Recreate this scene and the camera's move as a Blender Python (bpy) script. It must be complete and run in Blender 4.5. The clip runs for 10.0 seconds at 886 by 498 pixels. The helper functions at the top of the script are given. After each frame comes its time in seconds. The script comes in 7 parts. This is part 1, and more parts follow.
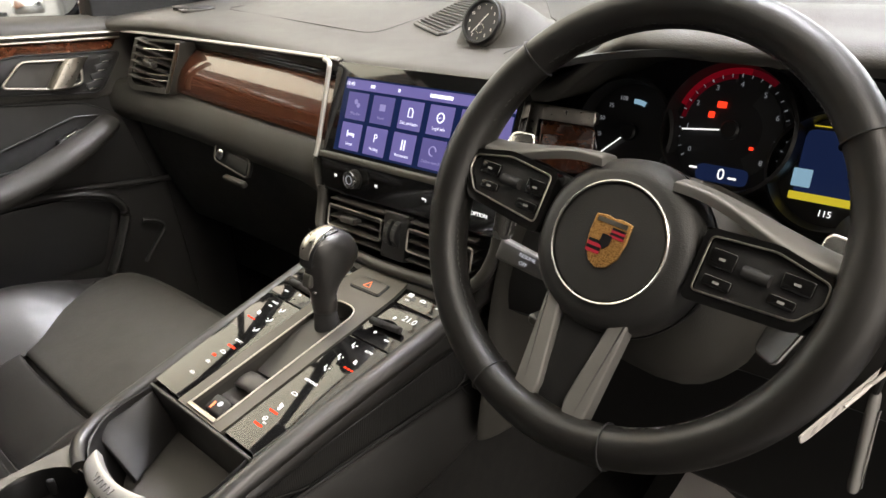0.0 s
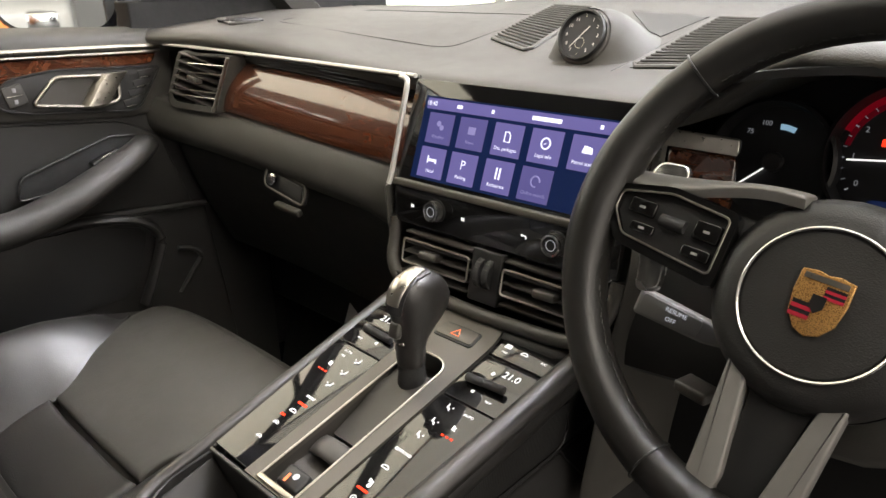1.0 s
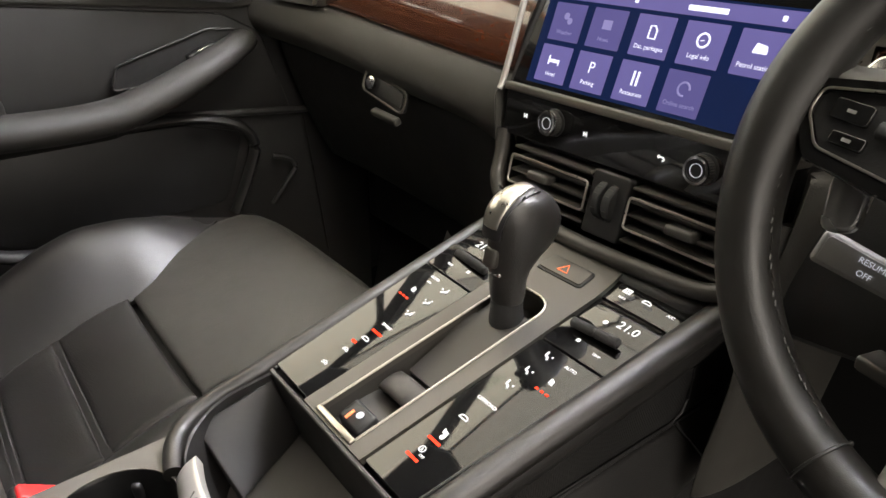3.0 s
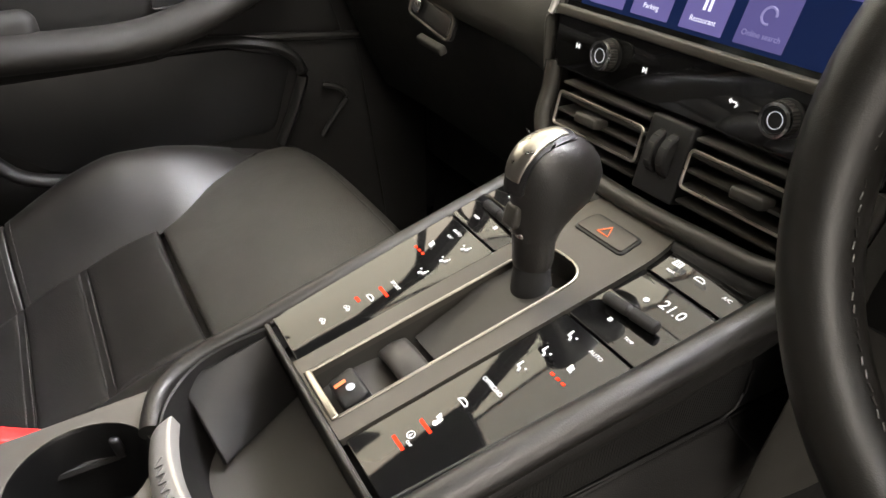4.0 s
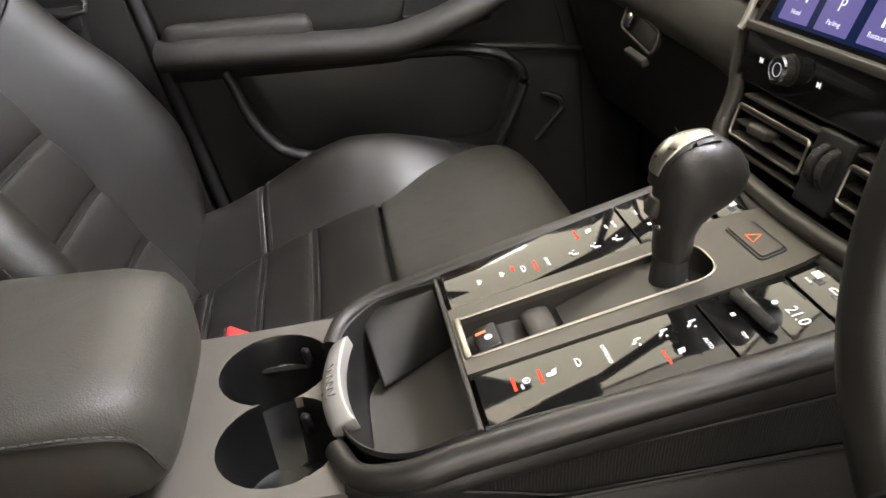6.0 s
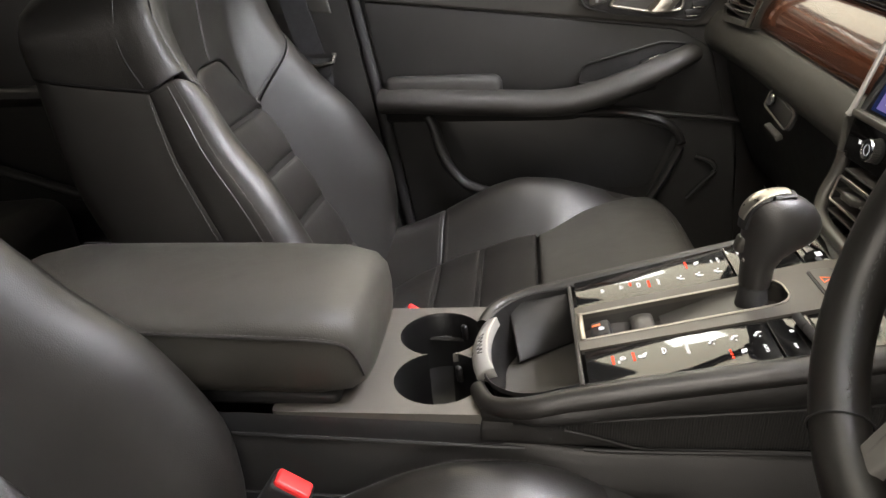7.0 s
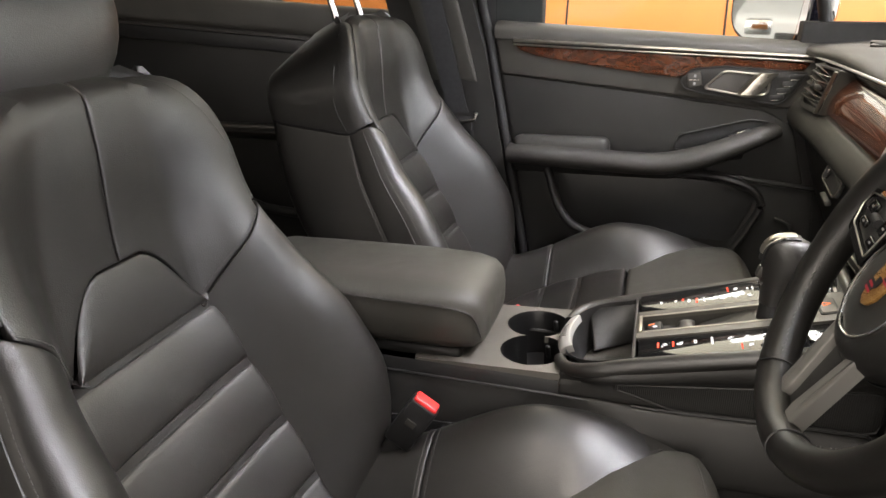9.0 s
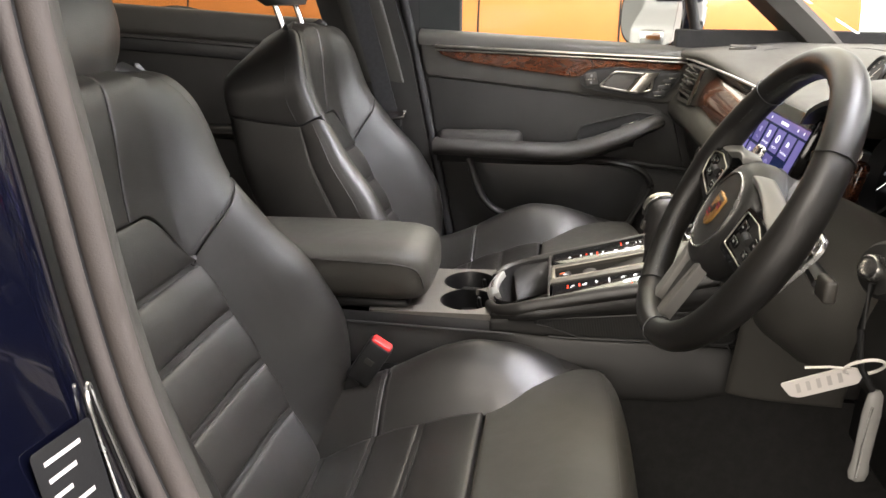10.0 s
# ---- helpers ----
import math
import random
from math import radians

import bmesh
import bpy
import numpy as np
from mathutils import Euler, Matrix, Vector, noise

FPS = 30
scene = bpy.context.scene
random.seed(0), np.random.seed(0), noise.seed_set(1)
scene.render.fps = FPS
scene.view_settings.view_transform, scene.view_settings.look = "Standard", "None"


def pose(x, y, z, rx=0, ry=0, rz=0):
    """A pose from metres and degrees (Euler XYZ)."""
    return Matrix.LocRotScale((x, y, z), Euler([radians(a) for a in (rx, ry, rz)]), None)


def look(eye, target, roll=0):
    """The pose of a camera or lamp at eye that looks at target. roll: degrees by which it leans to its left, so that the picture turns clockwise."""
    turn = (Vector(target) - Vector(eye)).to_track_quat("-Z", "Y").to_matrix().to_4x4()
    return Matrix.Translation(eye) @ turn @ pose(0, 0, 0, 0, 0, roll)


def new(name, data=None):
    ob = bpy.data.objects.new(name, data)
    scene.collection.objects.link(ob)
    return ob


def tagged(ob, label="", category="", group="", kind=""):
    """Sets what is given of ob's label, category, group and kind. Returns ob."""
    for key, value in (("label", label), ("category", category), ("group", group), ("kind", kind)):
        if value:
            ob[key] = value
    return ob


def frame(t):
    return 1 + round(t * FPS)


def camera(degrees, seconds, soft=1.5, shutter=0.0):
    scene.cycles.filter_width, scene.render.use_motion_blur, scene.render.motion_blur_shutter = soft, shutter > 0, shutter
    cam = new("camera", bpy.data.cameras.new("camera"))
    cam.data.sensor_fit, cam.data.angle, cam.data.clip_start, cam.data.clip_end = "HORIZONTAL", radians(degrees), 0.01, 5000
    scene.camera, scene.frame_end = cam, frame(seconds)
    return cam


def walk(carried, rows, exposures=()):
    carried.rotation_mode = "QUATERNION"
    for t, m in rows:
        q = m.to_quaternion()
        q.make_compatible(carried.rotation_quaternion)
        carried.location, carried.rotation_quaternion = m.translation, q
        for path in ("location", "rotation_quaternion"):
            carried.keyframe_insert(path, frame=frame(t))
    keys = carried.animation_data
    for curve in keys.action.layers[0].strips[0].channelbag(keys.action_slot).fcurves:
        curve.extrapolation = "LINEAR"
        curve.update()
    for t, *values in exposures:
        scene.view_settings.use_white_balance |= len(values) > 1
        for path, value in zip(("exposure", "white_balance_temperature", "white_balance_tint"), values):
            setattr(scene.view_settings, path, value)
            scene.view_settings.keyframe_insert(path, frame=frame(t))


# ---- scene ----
cam = camera(63.7, 10.0)
PATH = [
    (0, (0.59, 0.095, 1.187), (-0.68, 1.435, 0.415), -1.7),
    (0.5, (0.514, 0.095, 1.174), (-0.762, 1.44, 0.425), -1.6),
    (1, (0.447, 0.106, 1.173), (-0.843, 1.452, 0.448), -1.3),
    (1.5, (0.397, 0.121, 1.168), (-0.907, 1.461, 0.46), -0.8),
    (2, (0.38, 0.127, 1.159), (-0.952, 1.432, 0.436), -0.3),
    (2.5, (0.38, 0.138, 1.138), (-0.997, 1.363, 0.36), 0.2),
    (3, (0.376, 0.175, 1.109), (-1.062, 1.257, 0.237), 0.1),
    (3.2, (0.376, 0.187, 1.107), (-1.074, 1.221, 0.197), -0.1),
    (4.3, (0.327, 0.276, 1.075), (-1.18, 1.048, 0.011), -0.7),
    (4.5, (0.325, 0.278, 1.072), (-1.19, 1.01, -0.009), -1.0),
    (5, (0.331, 0.286, 1.071), (-1.223, 0.919, -0.017), -1.6),
    (5.2, (0.336, 0.289, 1.077), (-1.241, 0.87, -0.008), -1.8),
    (6.3, (0.489, 0.285, 1.096), (-1.276, 0.402, 0.18), -2.8),
    (6.5, (0.529, 0.286, 1.106), (-1.259, 0.323, 0.21), -2.6),
    (7, (0.63, 0.291, 1.138), (-1.182, 0.093, 0.315), -1.8),
    (7.5, (0.703, 0.308, 1.155), (-1.098, -0.079, 0.377), -0.5),
    (8, (0.749, 0.322, 1.171), (-1.036, -0.175, 0.418), 0.3),
    (8.5, (0.837, 0.337, 1.186), (-0.949, -0.209, 0.47), 0.2),
    (9, (0.927, 0.343, 1.202), (-0.878, -0.176, 0.515), 0.1),
    (9.5, (1.032, 0.351, 1.194), (-0.804, -0.082, 0.528), -0.1),
    (10, (1.138, 0.35, 1.201), (-0.728, 0.056, 0.544), 0.4),
]
walk(cam, [(t, look(eye, target, roll)) for t, eye, target, roll in PATH],
     exposures=[(0, 0.06), (1.5, 0.0), (2.5, 0.0), (4.5, 0.0), (6.0, -0.02), (7.5, -0.12), (8.4, -0.17), (9, 0.03), (10, 0.17)])

# ---- world and light ----
world = bpy.data.worlds.new("hall_air")
scene.world = world
world.use_nodes = True
wbg = world.node_tree.nodes["Background"]
wsky = world.node_tree.nodes.new("ShaderNodeTexSky")
wsky.sky_type, wsky.sun_disc = "NISHITA", False
wsky.sun_elevation, wsky.sun_rotation = radians(35), radians(200)
world.node_tree.links.new(wsky.outputs[0], wbg.inputs[0])
wbg.inputs[1].default_value = 0.08


def lamp(name, loc, target, sx, sy, power, col=(1, 0.96, 0.9)):
    data = bpy.data.lights.new(name, "AREA")
    data.shape, data.size, data.size_y, data.energy, data.color = "RECTANGLE", sx, sy, power, col
    ob = new(name, data)
    ob.matrix_world = look(loc, target)
    return ob


# roof light over the car, a hall spotlight, the glazed front's daylight, added fills
lamp("roof_light", (0.1, 0.0, 3.66), (0.1, 0.0, 0), 4.0, 6.4, 150, (1, 0.88, 0.72))
# added lamp, stands in for cool daylight falling steeply through the windscreen
lamp("hall_fill", (0.2, 1.9, 3.58), (-0.2, 0.9, 0.8), 1.8, 0.8, 195, (0.97, 0.92, 1.0))
# added fill from the driver's side; the wall behind it has no window
lamp("side_fill", (6.9, -0.4, 1.75), (0.3, 0.6, 0.95), 6.0, 2.8, 190, (1.0, 0.90, 0.80))
# unseen lamp added above the driver's door opening to brighten the driver's side
lamp("hall_fill", (2.25, -0.15, 3.45), (0.7, 0.5, 0.8), 0.8, 2.2, 95, (1, 0.90, 0.79))
# large unseen lamp for the bright ceiling that the gloss panels reflect
lamp("hall_fill", (-4.35, 0.4, 3.58), (-4.35, 0.4, 0), 4.8, 6.0, 310, (1, 0.88, 0.69))
lamp("hall_spotlight", (-6.0, 0.15, 3.45), (-5.5, 0.15, 0), 0.8, 1.5, 46, (1, 0.97, 0.93))
lamp("front_daylight", (1.7, 6.4, 2.35), (-0.2, 0.0, 1.3), 5.6, 2.6, 420, (0.95, 0.92, 1.0))

# ---- materials ----


def shader(name):
    m = bpy.data.materials.new(name)
    m.use_nodes = True
    return m, m.node_tree.nodes, m.node_tree.links, m.node_tree.nodes["Principled BSDF"]


def mat(name, col, rough=0.5, metal=0.0, var=0.12, vscale=9.0, grain=0.0, gscale=900.0, gtype="voronoi", coat=0.0,
        rvar=0.08, spec=0.5, sheen=0.0, crease=0.0):
    m, nodes, links, b = shader(name)
    co = nodes.new("ShaderNodeTexCoord")
    n = nodes.new("ShaderNodeTexNoise")
    n.inputs["Scale"].default_value, n.inputs["Detail"].default_value = vscale, 6
    links.new(co.outputs["Object"], n.inputs["Vector"])
    ramp = nodes.new("ShaderNodeValToRGB")
    ramp.color_ramp.elements[0].position, ramp.color_ramp.elements[1].position = 0.3, 0.72
    ramp.color_ramp.elements[0].color = (*[c * (1 - var) for c in col], 1)
    ramp.color_ramp.elements[1].color = (*[min(1, c * (1 + var)) for c in col], 1)
    links.new(n.outputs[0], ramp.inputs[0])
    links.new(ramp.outputs[0], b.inputs["Base Color"])
    n2 = nodes.new("ShaderNodeTexNoise")
    n2.inputs["Scale"].default_value, n2.inputs["Detail"].default_value = vscale * 4.3, 4
    links.new(co.outputs["Object"], n2.inputs["Vector"])
    r = nodes.new("ShaderNodeMapRange")
    r.inputs["To Min"].default_value, r.inputs["To Max"].default_value = max(0.02, rough - rvar), min(1, rough + rvar)
    links.new(n2.outputs[0], r.inputs[0])
    links.new(r.outputs[0], b.inputs["Roughness"])
    b.inputs["Metallic"].default_value = metal
    b.inputs["Coat Weight"].default_value = coat
    b.inputs["Coat Roughness"].default_value = 0.03
    b.inputs["Specular IOR Level"].default_value = spec
    b.inputs["Sheen Weight"].default_value = sheen
    if grain:
        g = nodes.new("ShaderNodeTexVoronoi" if gtype == "voronoi" else "ShaderNodeTexNoise")
        g.inputs["Scale"].default_value = gscale
        links.new(co.outputs["Object"], g.inputs["Vector"])
        bump = nodes.new("ShaderNodeBump")
        bump.inputs["Strength"].default_value, bump.inputs["Distance"].default_value = grain, 0.0006
        links.new(g.outputs[0], bump.inputs["Height"])
        links.new(bump.outputs[0], b.inputs["Normal"])
        if crease:
            w = nodes.new("ShaderNodeTexNoise")
            w.inputs["Scale"].default_value, w.inputs["Detail"].default_value, w.inputs["Distortion"].default_value = 16.0, 5, 0.8
            links.new(co.outputs["Object"], w.inputs["Vector"])
            wide = nodes.new("ShaderNodeBump")
            wide.inputs["Strength"].default_value, wide.inputs["Distance"].default_value = crease, 0.012
            links.new(w.outputs[0], wide.inputs["Height"])
            links.new(wide.outputs[0], bump.inputs["Normal"])
    return m


def glow(name, col, strength):
    m, nodes, links, b = shader(name)
    b.inputs["Base Color"].default_value = (*[c * 0.5 for c in col], 1)
    b.inputs["Emission Color"].default_value = (*col, 1)
    b.inputs["Emission Strength"].default_value = strength
    b.inputs["Roughness"].default_value = 0.12
    b.inputs["Specular IOR Level"].default_value = 0.15
    return m


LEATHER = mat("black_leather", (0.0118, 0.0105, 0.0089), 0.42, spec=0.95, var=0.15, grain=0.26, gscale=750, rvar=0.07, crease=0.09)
# paler tone: the armrest's own, and light painted onto the seats' front pads
LEATHER_PALE = mat("matt_grey_black_leather", (0.043, 0.0405, 0.0340), 0.46, var=0.15, grain=0.26, gscale=750, rvar=0.08, crease=0.09)
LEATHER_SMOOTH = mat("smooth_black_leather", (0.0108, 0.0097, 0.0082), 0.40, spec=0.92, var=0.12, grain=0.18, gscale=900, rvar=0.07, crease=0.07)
RIM_LEATHER = mat("dark_rim_leather", (0.0085, 0.0078, 0.0068), 0.40, var=0.14, grain=0.10, gscale=1500, rvar=0.07)
SOFT = mat("grained_soft_plastic", (0.050, 0.0475, 0.041), 0.58, var=0.1, grain=0.32, gscale=850, rvar=0.06)
SATIN_PAD = mat("grey_black_pad_leather", (0.030, 0.0285, 0.0255), 0.52, var=0.12, grain=0.2, gscale=900)
SOFT_DARK = mat("dark_soft_plastic", (0.018, 0.0175, 0.0165), 0.46, var=0.12, grain=0.25, gscale=1000)
HARD = mat("hard_black_plastic", (0.016, 0.016, 0.016), 0.42, var=0.15, grain=0.2, gscale=800, gtype="noise")
CUP_PLATE = mat("satin_grey_plate", (0.092, 0.086, 0.075), 0.40, var=0.06, grain=0.1, gscale=900, gtype="noise")
TRAY = mat("smooth_tray_plastic", (0.012, 0.0115, 0.011), 0.42, var=0.1, rvar=0.06)
BRIGHT_TRIM = mat("bright_satin_trim", (0.55, 0.54, 0.51), 0.30, metal=0.55, var=0.05)
SATIN = mat("satin_dark_plastic", (0.046, 0.043, 0.038), 0.36, var=0.08, grain=0.1, gscale=900, gtype="noise")
GLOSS = mat("piano_black", (0.006, 0.006, 0.006), 0.05, var=0.1, rvar=0.02, spec=1.0)
STALK = mat("glossy_grey_stalk", (0.24, 0.235, 0.225), 0.22, var=0.06)
PALE_PLASTIC = mat("pale_grey_plastic", (0.22, 0.215, 0.205), 0.45, var=0.06)
QUILT = mat("quilted_mat_cloth", (0.05, 0.048, 0.045), 0.7, var=0.2, vscale=50, grain=0.4, gscale=700, gtype="noise")
CUP_BLACK = mat("black_cup_liner", (0.005, 0.005, 0.005), 0.35, var=0.1)
RUBBER = mat("black_rubber", (0.018, 0.018, 0.018), 0.75, var=0.15, grain=0.3, gscale=400, gtype="noise")
SEAL = mat("taupe_door_seal", (0.080, 0.068, 0.060), 0.7, var=0.1, grain=0.4, gscale=700, gtype="noise")
TITAN = mat("dark_titanium_trim", (0.105, 0.098, 0.085), 0.40, metal=0.5, var=0.06, grain=0.06, gscale=1200, gtype="noise")
SILVER = mat("satin_silver", (0.62, 0.61, 0.58), 0.26, metal=1.0, var=0.06, rvar=0.06)
SPOKE = mat("grey_metal_spoke", (0.21, 0.204, 0.192), 0.42, metal=0.35, var=0.05)
CHROME = mat("chrome", (0.78, 0.78, 0.78), 0.10, metal=1.0, var=0.04, rvar=0.04)
BRUSHED = mat("brushed_aluminium", (0.55, 0.52, 0.46), 0.3, metal=1.0, var=0.12, vscale=60, rvar=0.08)
CARPET = mat("black_carpet", (0.012, 0.0117, 0.0112), 0.95, var=0.3, vscale=60, grain=0.8, gscale=900, gtype="noise")
BLUE_PAINT = mat("dark_blue_car_paint", (0.0022, 0.0027, 0.0080), 0.12, var=0.1, coat=1.0, rvar=0.03)
ORANGE_PAINT = mat("orange_car_paint", (0.72, 0.24, 0.045), 0.5, var=0.05, coat=0.12, rvar=0.04)
THREAD = mat("grey_thread", (0.085, 0.082, 0.078), 0.8, var=0.2, vscale=200)
HEADLINER = mat("dark_headliner_cloth", (0.030, 0.029, 0.028), 0.9, var=0.08, grain=0.5, gscale=900, gtype="noise")
PAPER = mat("white_card", (0.78, 0.74, 0.70), 0.8, var=0.04)
LIGHT_PRINT = mat("faint_grey_print", (0.55, 0.52, 0.49), 0.8)
GREYMARK = mat("grey_print", (0.25, 0.25, 0.25), 0.7)
RED_PLASTIC = mat("red_release_plastic", (0.75, 0.03, 0.03), 0.4, var=0.06)
GOLD = mat("gold_enamel", (0.46, 0.25, 0.08), 0.28, metal=0.6, var=0.15, vscale=300)
CREST_RED = mat("red_enamel", (0.30, 0.015, 0.03), 0.3)
CREST_BLACK = mat("black_enamel", (0.01, 0.01, 0.01), 0.3)
BELT = mat("black_webbing", (0.035, 0.035, 0.037), 0.75, var=0.2, vscale=120, grain=0.5, gscale=500, gtype="noise")
HALL_WALL = mat("white_hall_paint", (0.46, 0.45, 0.43), 0.8, var=0.05, vscale=2)
HALL_FLOOR = mat("grey_hall_tiles", (0.13, 0.13, 0.125), 0.4, var=0.1, vscale=3)
CEILING = mat("hall_ceiling_paint", (0.55, 0.55, 0.54), 0.9, var=0.05, vscale=2)
TYRE = mat("tyre_rubber", (0.015, 0.015, 0.016), 0.8)
DARK_GLASS = mat("tinted_far_glass", (0.02, 0.022, 0.025), 0.05, coat=1.0)
GAUGE = mat("gauge_black", (0.020, 0.020, 0.022), 0.45)
GAUGE_GREY = mat("gauge_grey_dial", (0.05, 0.05, 0.052), 0.5)
LED_WHITE = glow("white_symbol_light", (1.0, 0.98, 0.97), 1.1)
LED_DIM = glow("dim_symbol_light", (0.9, 0.92, 1.0), 0.45)
LED_RED = glow("red_symbol_light", (1.0, 0.045, 0.015), 1.3)
LED_ORANGE = glow("orange_symbol_light", (1.0, 0.25, 0.1), 0.9)
LED_YELLOW = glow("yellow_display_light", (1.0, 0.8, 0.05), 0.5)
SCREEN_BG = glow("navy_display", (0.006, 0.012, 0.045), 1.0)
SCREEN_TILE = glow("violet_tile", (0.115, 0.10, 0.27), 1.0)
SCREEN_TILE_DIM = glow("dim_violet_tile", (0.085, 0.075, 0.21), 1.0)
SCREEN_DIMTEXT = glow("dim_tile_text", (0.22, 0.20, 0.40), 1.0)
SCREEN_TEXT = glow("display_text", (0.85, 0.86, 1.0), 1.0)
LED_TICK = glow("faint_dial_light", (0.75, 0.78, 0.85), 0.16)
RED_RING = glow("red_gauge_ring", (0.30, 0.004, 0.014), 0.32)
RED_FADE = glow("faded_red_gauge_ring", (0.10, 0.003, 0.008), 0.45)
NAVY = glow("gauge_navy_display", (0.01, 0.018, 0.06), 0.7)
CYAN = glow("pale_blue_readout", (0.3, 0.5, 0.65), 0.7)


def wood_material():
    m, nodes, links, b = shader("burl_wood_veneer")
    co = nodes.new("ShaderNodeTexCoord")
    mp = nodes.new("ShaderNodeMapping")
    mp.inputs["Scale"].default_value = (1, 1.2, 2.4)
    links.new(co.outputs["Object"], mp.inputs[0])
    n1 = nodes.new("ShaderNodeTexNoise")
    n1.inputs["Scale"].default_value, n1.inputs["Detail"].default_value, n1.inputs["Distortion"].default_value = 22, 10, 1.4
    v = nodes.new("ShaderNodeTexVoronoi")
    v.inputs["Scale"].default_value = 210
    links.new(mp.outputs[0], n1.inputs["Vector"])
    links.new(mp.outputs[0], v.inputs["Vector"])
    mix = nodes.new("ShaderNodeMath")
    mix.operation = "MULTIPLY_ADD"
    mix.inputs[1].default_value = 0.22
    links.new(v.outputs["Distance"], mix.inputs[0])
    links.new(n1.outputs[0], mix.inputs[2])
    ramp = nodes.new("ShaderNodeValToRGB")
    e = ramp.color_ramp.elements
    e[0].position, e[0].color = 0.30, (0.048, 0.0145, 0.0066, 1)
    e[1].position, e[1].color = 0.86, (0.112, 0.039, 0.0165, 1)
    k = e.new(0.58)
    k.color = (0.072, 0.0215, 0.0090, 1)
    links.new(mix.outputs[0], ramp.inputs[0])
    links.new(ramp.outputs[0], b.inputs["Base Color"])
    b.inputs["Roughness"].default_value = 0.22
    b.inputs["Coat Weight"].default_value = 1.0
    b.inputs["Coat Roughness"].default_value = 0.02
    b.inputs["Coat IOR"].default_value = 1.7
    return m


def ribbed(name, col, scale, axis=0, rough=0.5, strength=0.6):
    m, nodes, links, b = shader(name)
    b.inputs["Base Color"].default_value = (*col, 1)
    b.inputs["Roughness"].default_value = rough
    co = nodes.new("ShaderNodeTexCoord")
    w = nodes.new("ShaderNodeTexWave")
    w.bands_direction = "XYZ"[axis]
    w.inputs["Scale"].default_value = scale
    links.new(co.outputs["Object"], w.inputs["Vector"])
    bump = nodes.new("ShaderNodeBump")
    bump.inputs["Strength"].default_value, bump.inputs["Distance"].default_value = strength, 0.0006
    links.new(w.outputs["Fac"], bump.inputs["Height"])
    links.new(bump.outputs[0], b.inputs["Normal"])
    # grooves between the ribs get their shade in the colour too
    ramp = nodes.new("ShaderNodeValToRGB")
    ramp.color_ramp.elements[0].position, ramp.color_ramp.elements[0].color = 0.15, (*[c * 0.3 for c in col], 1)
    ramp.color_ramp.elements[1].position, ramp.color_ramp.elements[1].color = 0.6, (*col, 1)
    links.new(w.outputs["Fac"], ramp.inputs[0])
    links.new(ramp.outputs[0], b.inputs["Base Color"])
    return m


def perforated_leather():
    m, nodes, links, b = shader("perforated_black_leather")
    co = nodes.new("ShaderNodeTexCoord")
    mp = nodes.new("ShaderNodeMapping")
    mp.inputs["Rotation"].default_value = (0, 0, radians(45))
    mp.inputs["Scale"].default_value = (230, 230, 0)
    links.new(co.outputs["Object"], mp.inputs[0])
    v = nodes.new("ShaderNodeTexVoronoi")
    v.inputs["Scale"].default_value, v.inputs["Randomness"].default_value = 1.0, 0.0
    links.new(mp.outputs[0], v.inputs["Vector"])
    ramp = nodes.new("ShaderNodeValToRGB")
    ramp.color_ramp.elements[0].position, ramp.color_ramp.elements[0].color = 0.12, (0.004, 0.004, 0.004, 1)
    ramp.color_ramp.elements[1].position, ramp.color_ramp.elements[1].color = 0.22, (0.0145, 0.0132, 0.0117, 1)
    links.new(v.outputs["Distance"], ramp.inputs[0])
    links.new(ramp.outputs[0], b.inputs["Base Color"])
    b.inputs["Roughness"].default_value = 0.40
    b.inputs["Specular IOR Level"].default_value = 0.65
    g = nodes.new("ShaderNodeTexVoronoi")
    g.inputs["Scale"].default_value = 650
    links.new(co.outputs["Object"], g.inputs["Vector"])
    bump = nodes.new("ShaderNodeBump")
    bump.inputs["Strength"].default_value, bump.inputs["Distance"].default_value = 0.3, 0.0006
    links.new(g.outputs[0], bump.inputs["Height"])
    links.new(bump.outputs[0], b.inputs["Normal"])
    return m


def glass_material(name, col):
    m, nodes, links, b = shader(name)
    b.inputs["Base Color"].default_value = (*col, 1)
    b.inputs["Roughness"].default_value = 0.01
    b.inputs["Transmission Weight"].default_value = 1.0
    b.inputs["IOR"].default_value = 1.02
    return m


WOOD = wood_material()
PERF = perforated_leather()
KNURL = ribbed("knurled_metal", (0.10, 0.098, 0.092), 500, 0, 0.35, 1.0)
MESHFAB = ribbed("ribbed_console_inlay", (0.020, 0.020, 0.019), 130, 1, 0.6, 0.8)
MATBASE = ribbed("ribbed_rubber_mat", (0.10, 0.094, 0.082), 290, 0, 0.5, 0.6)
GLASS = glass_material("clear_car_glass", (0.9, 0.95, 0.93))
TINTED = glass_material("tinted_car_glass", (0.45, 0.46, 0.45))

# ---- mesh helpers ----


def part(name, bm, material, parent=None, label="", sharp=38, smooth=True):
    bmesh.ops.recalc_face_normals(bm, faces=bm.faces)
    me = bpy.data.meshes.new(name)
    bm.to_mesh(me)
    bm.free()
    me.materials.append(material)
    if smooth:
        me.shade_smooth()
        me.set_sharp_from_angle(angle=radians(sharp))
    ob = new(name, me)
    ob.parent = parent
    if label:
        ob["label"] = label
    return ob


def thing(name, label, category, kind="", group="", at=(0, 0, 0)):
    ob = new(name)
    ob.location = at
    ob.empty_display_size = 0.05
    return tagged(ob, label, category, group, kind)


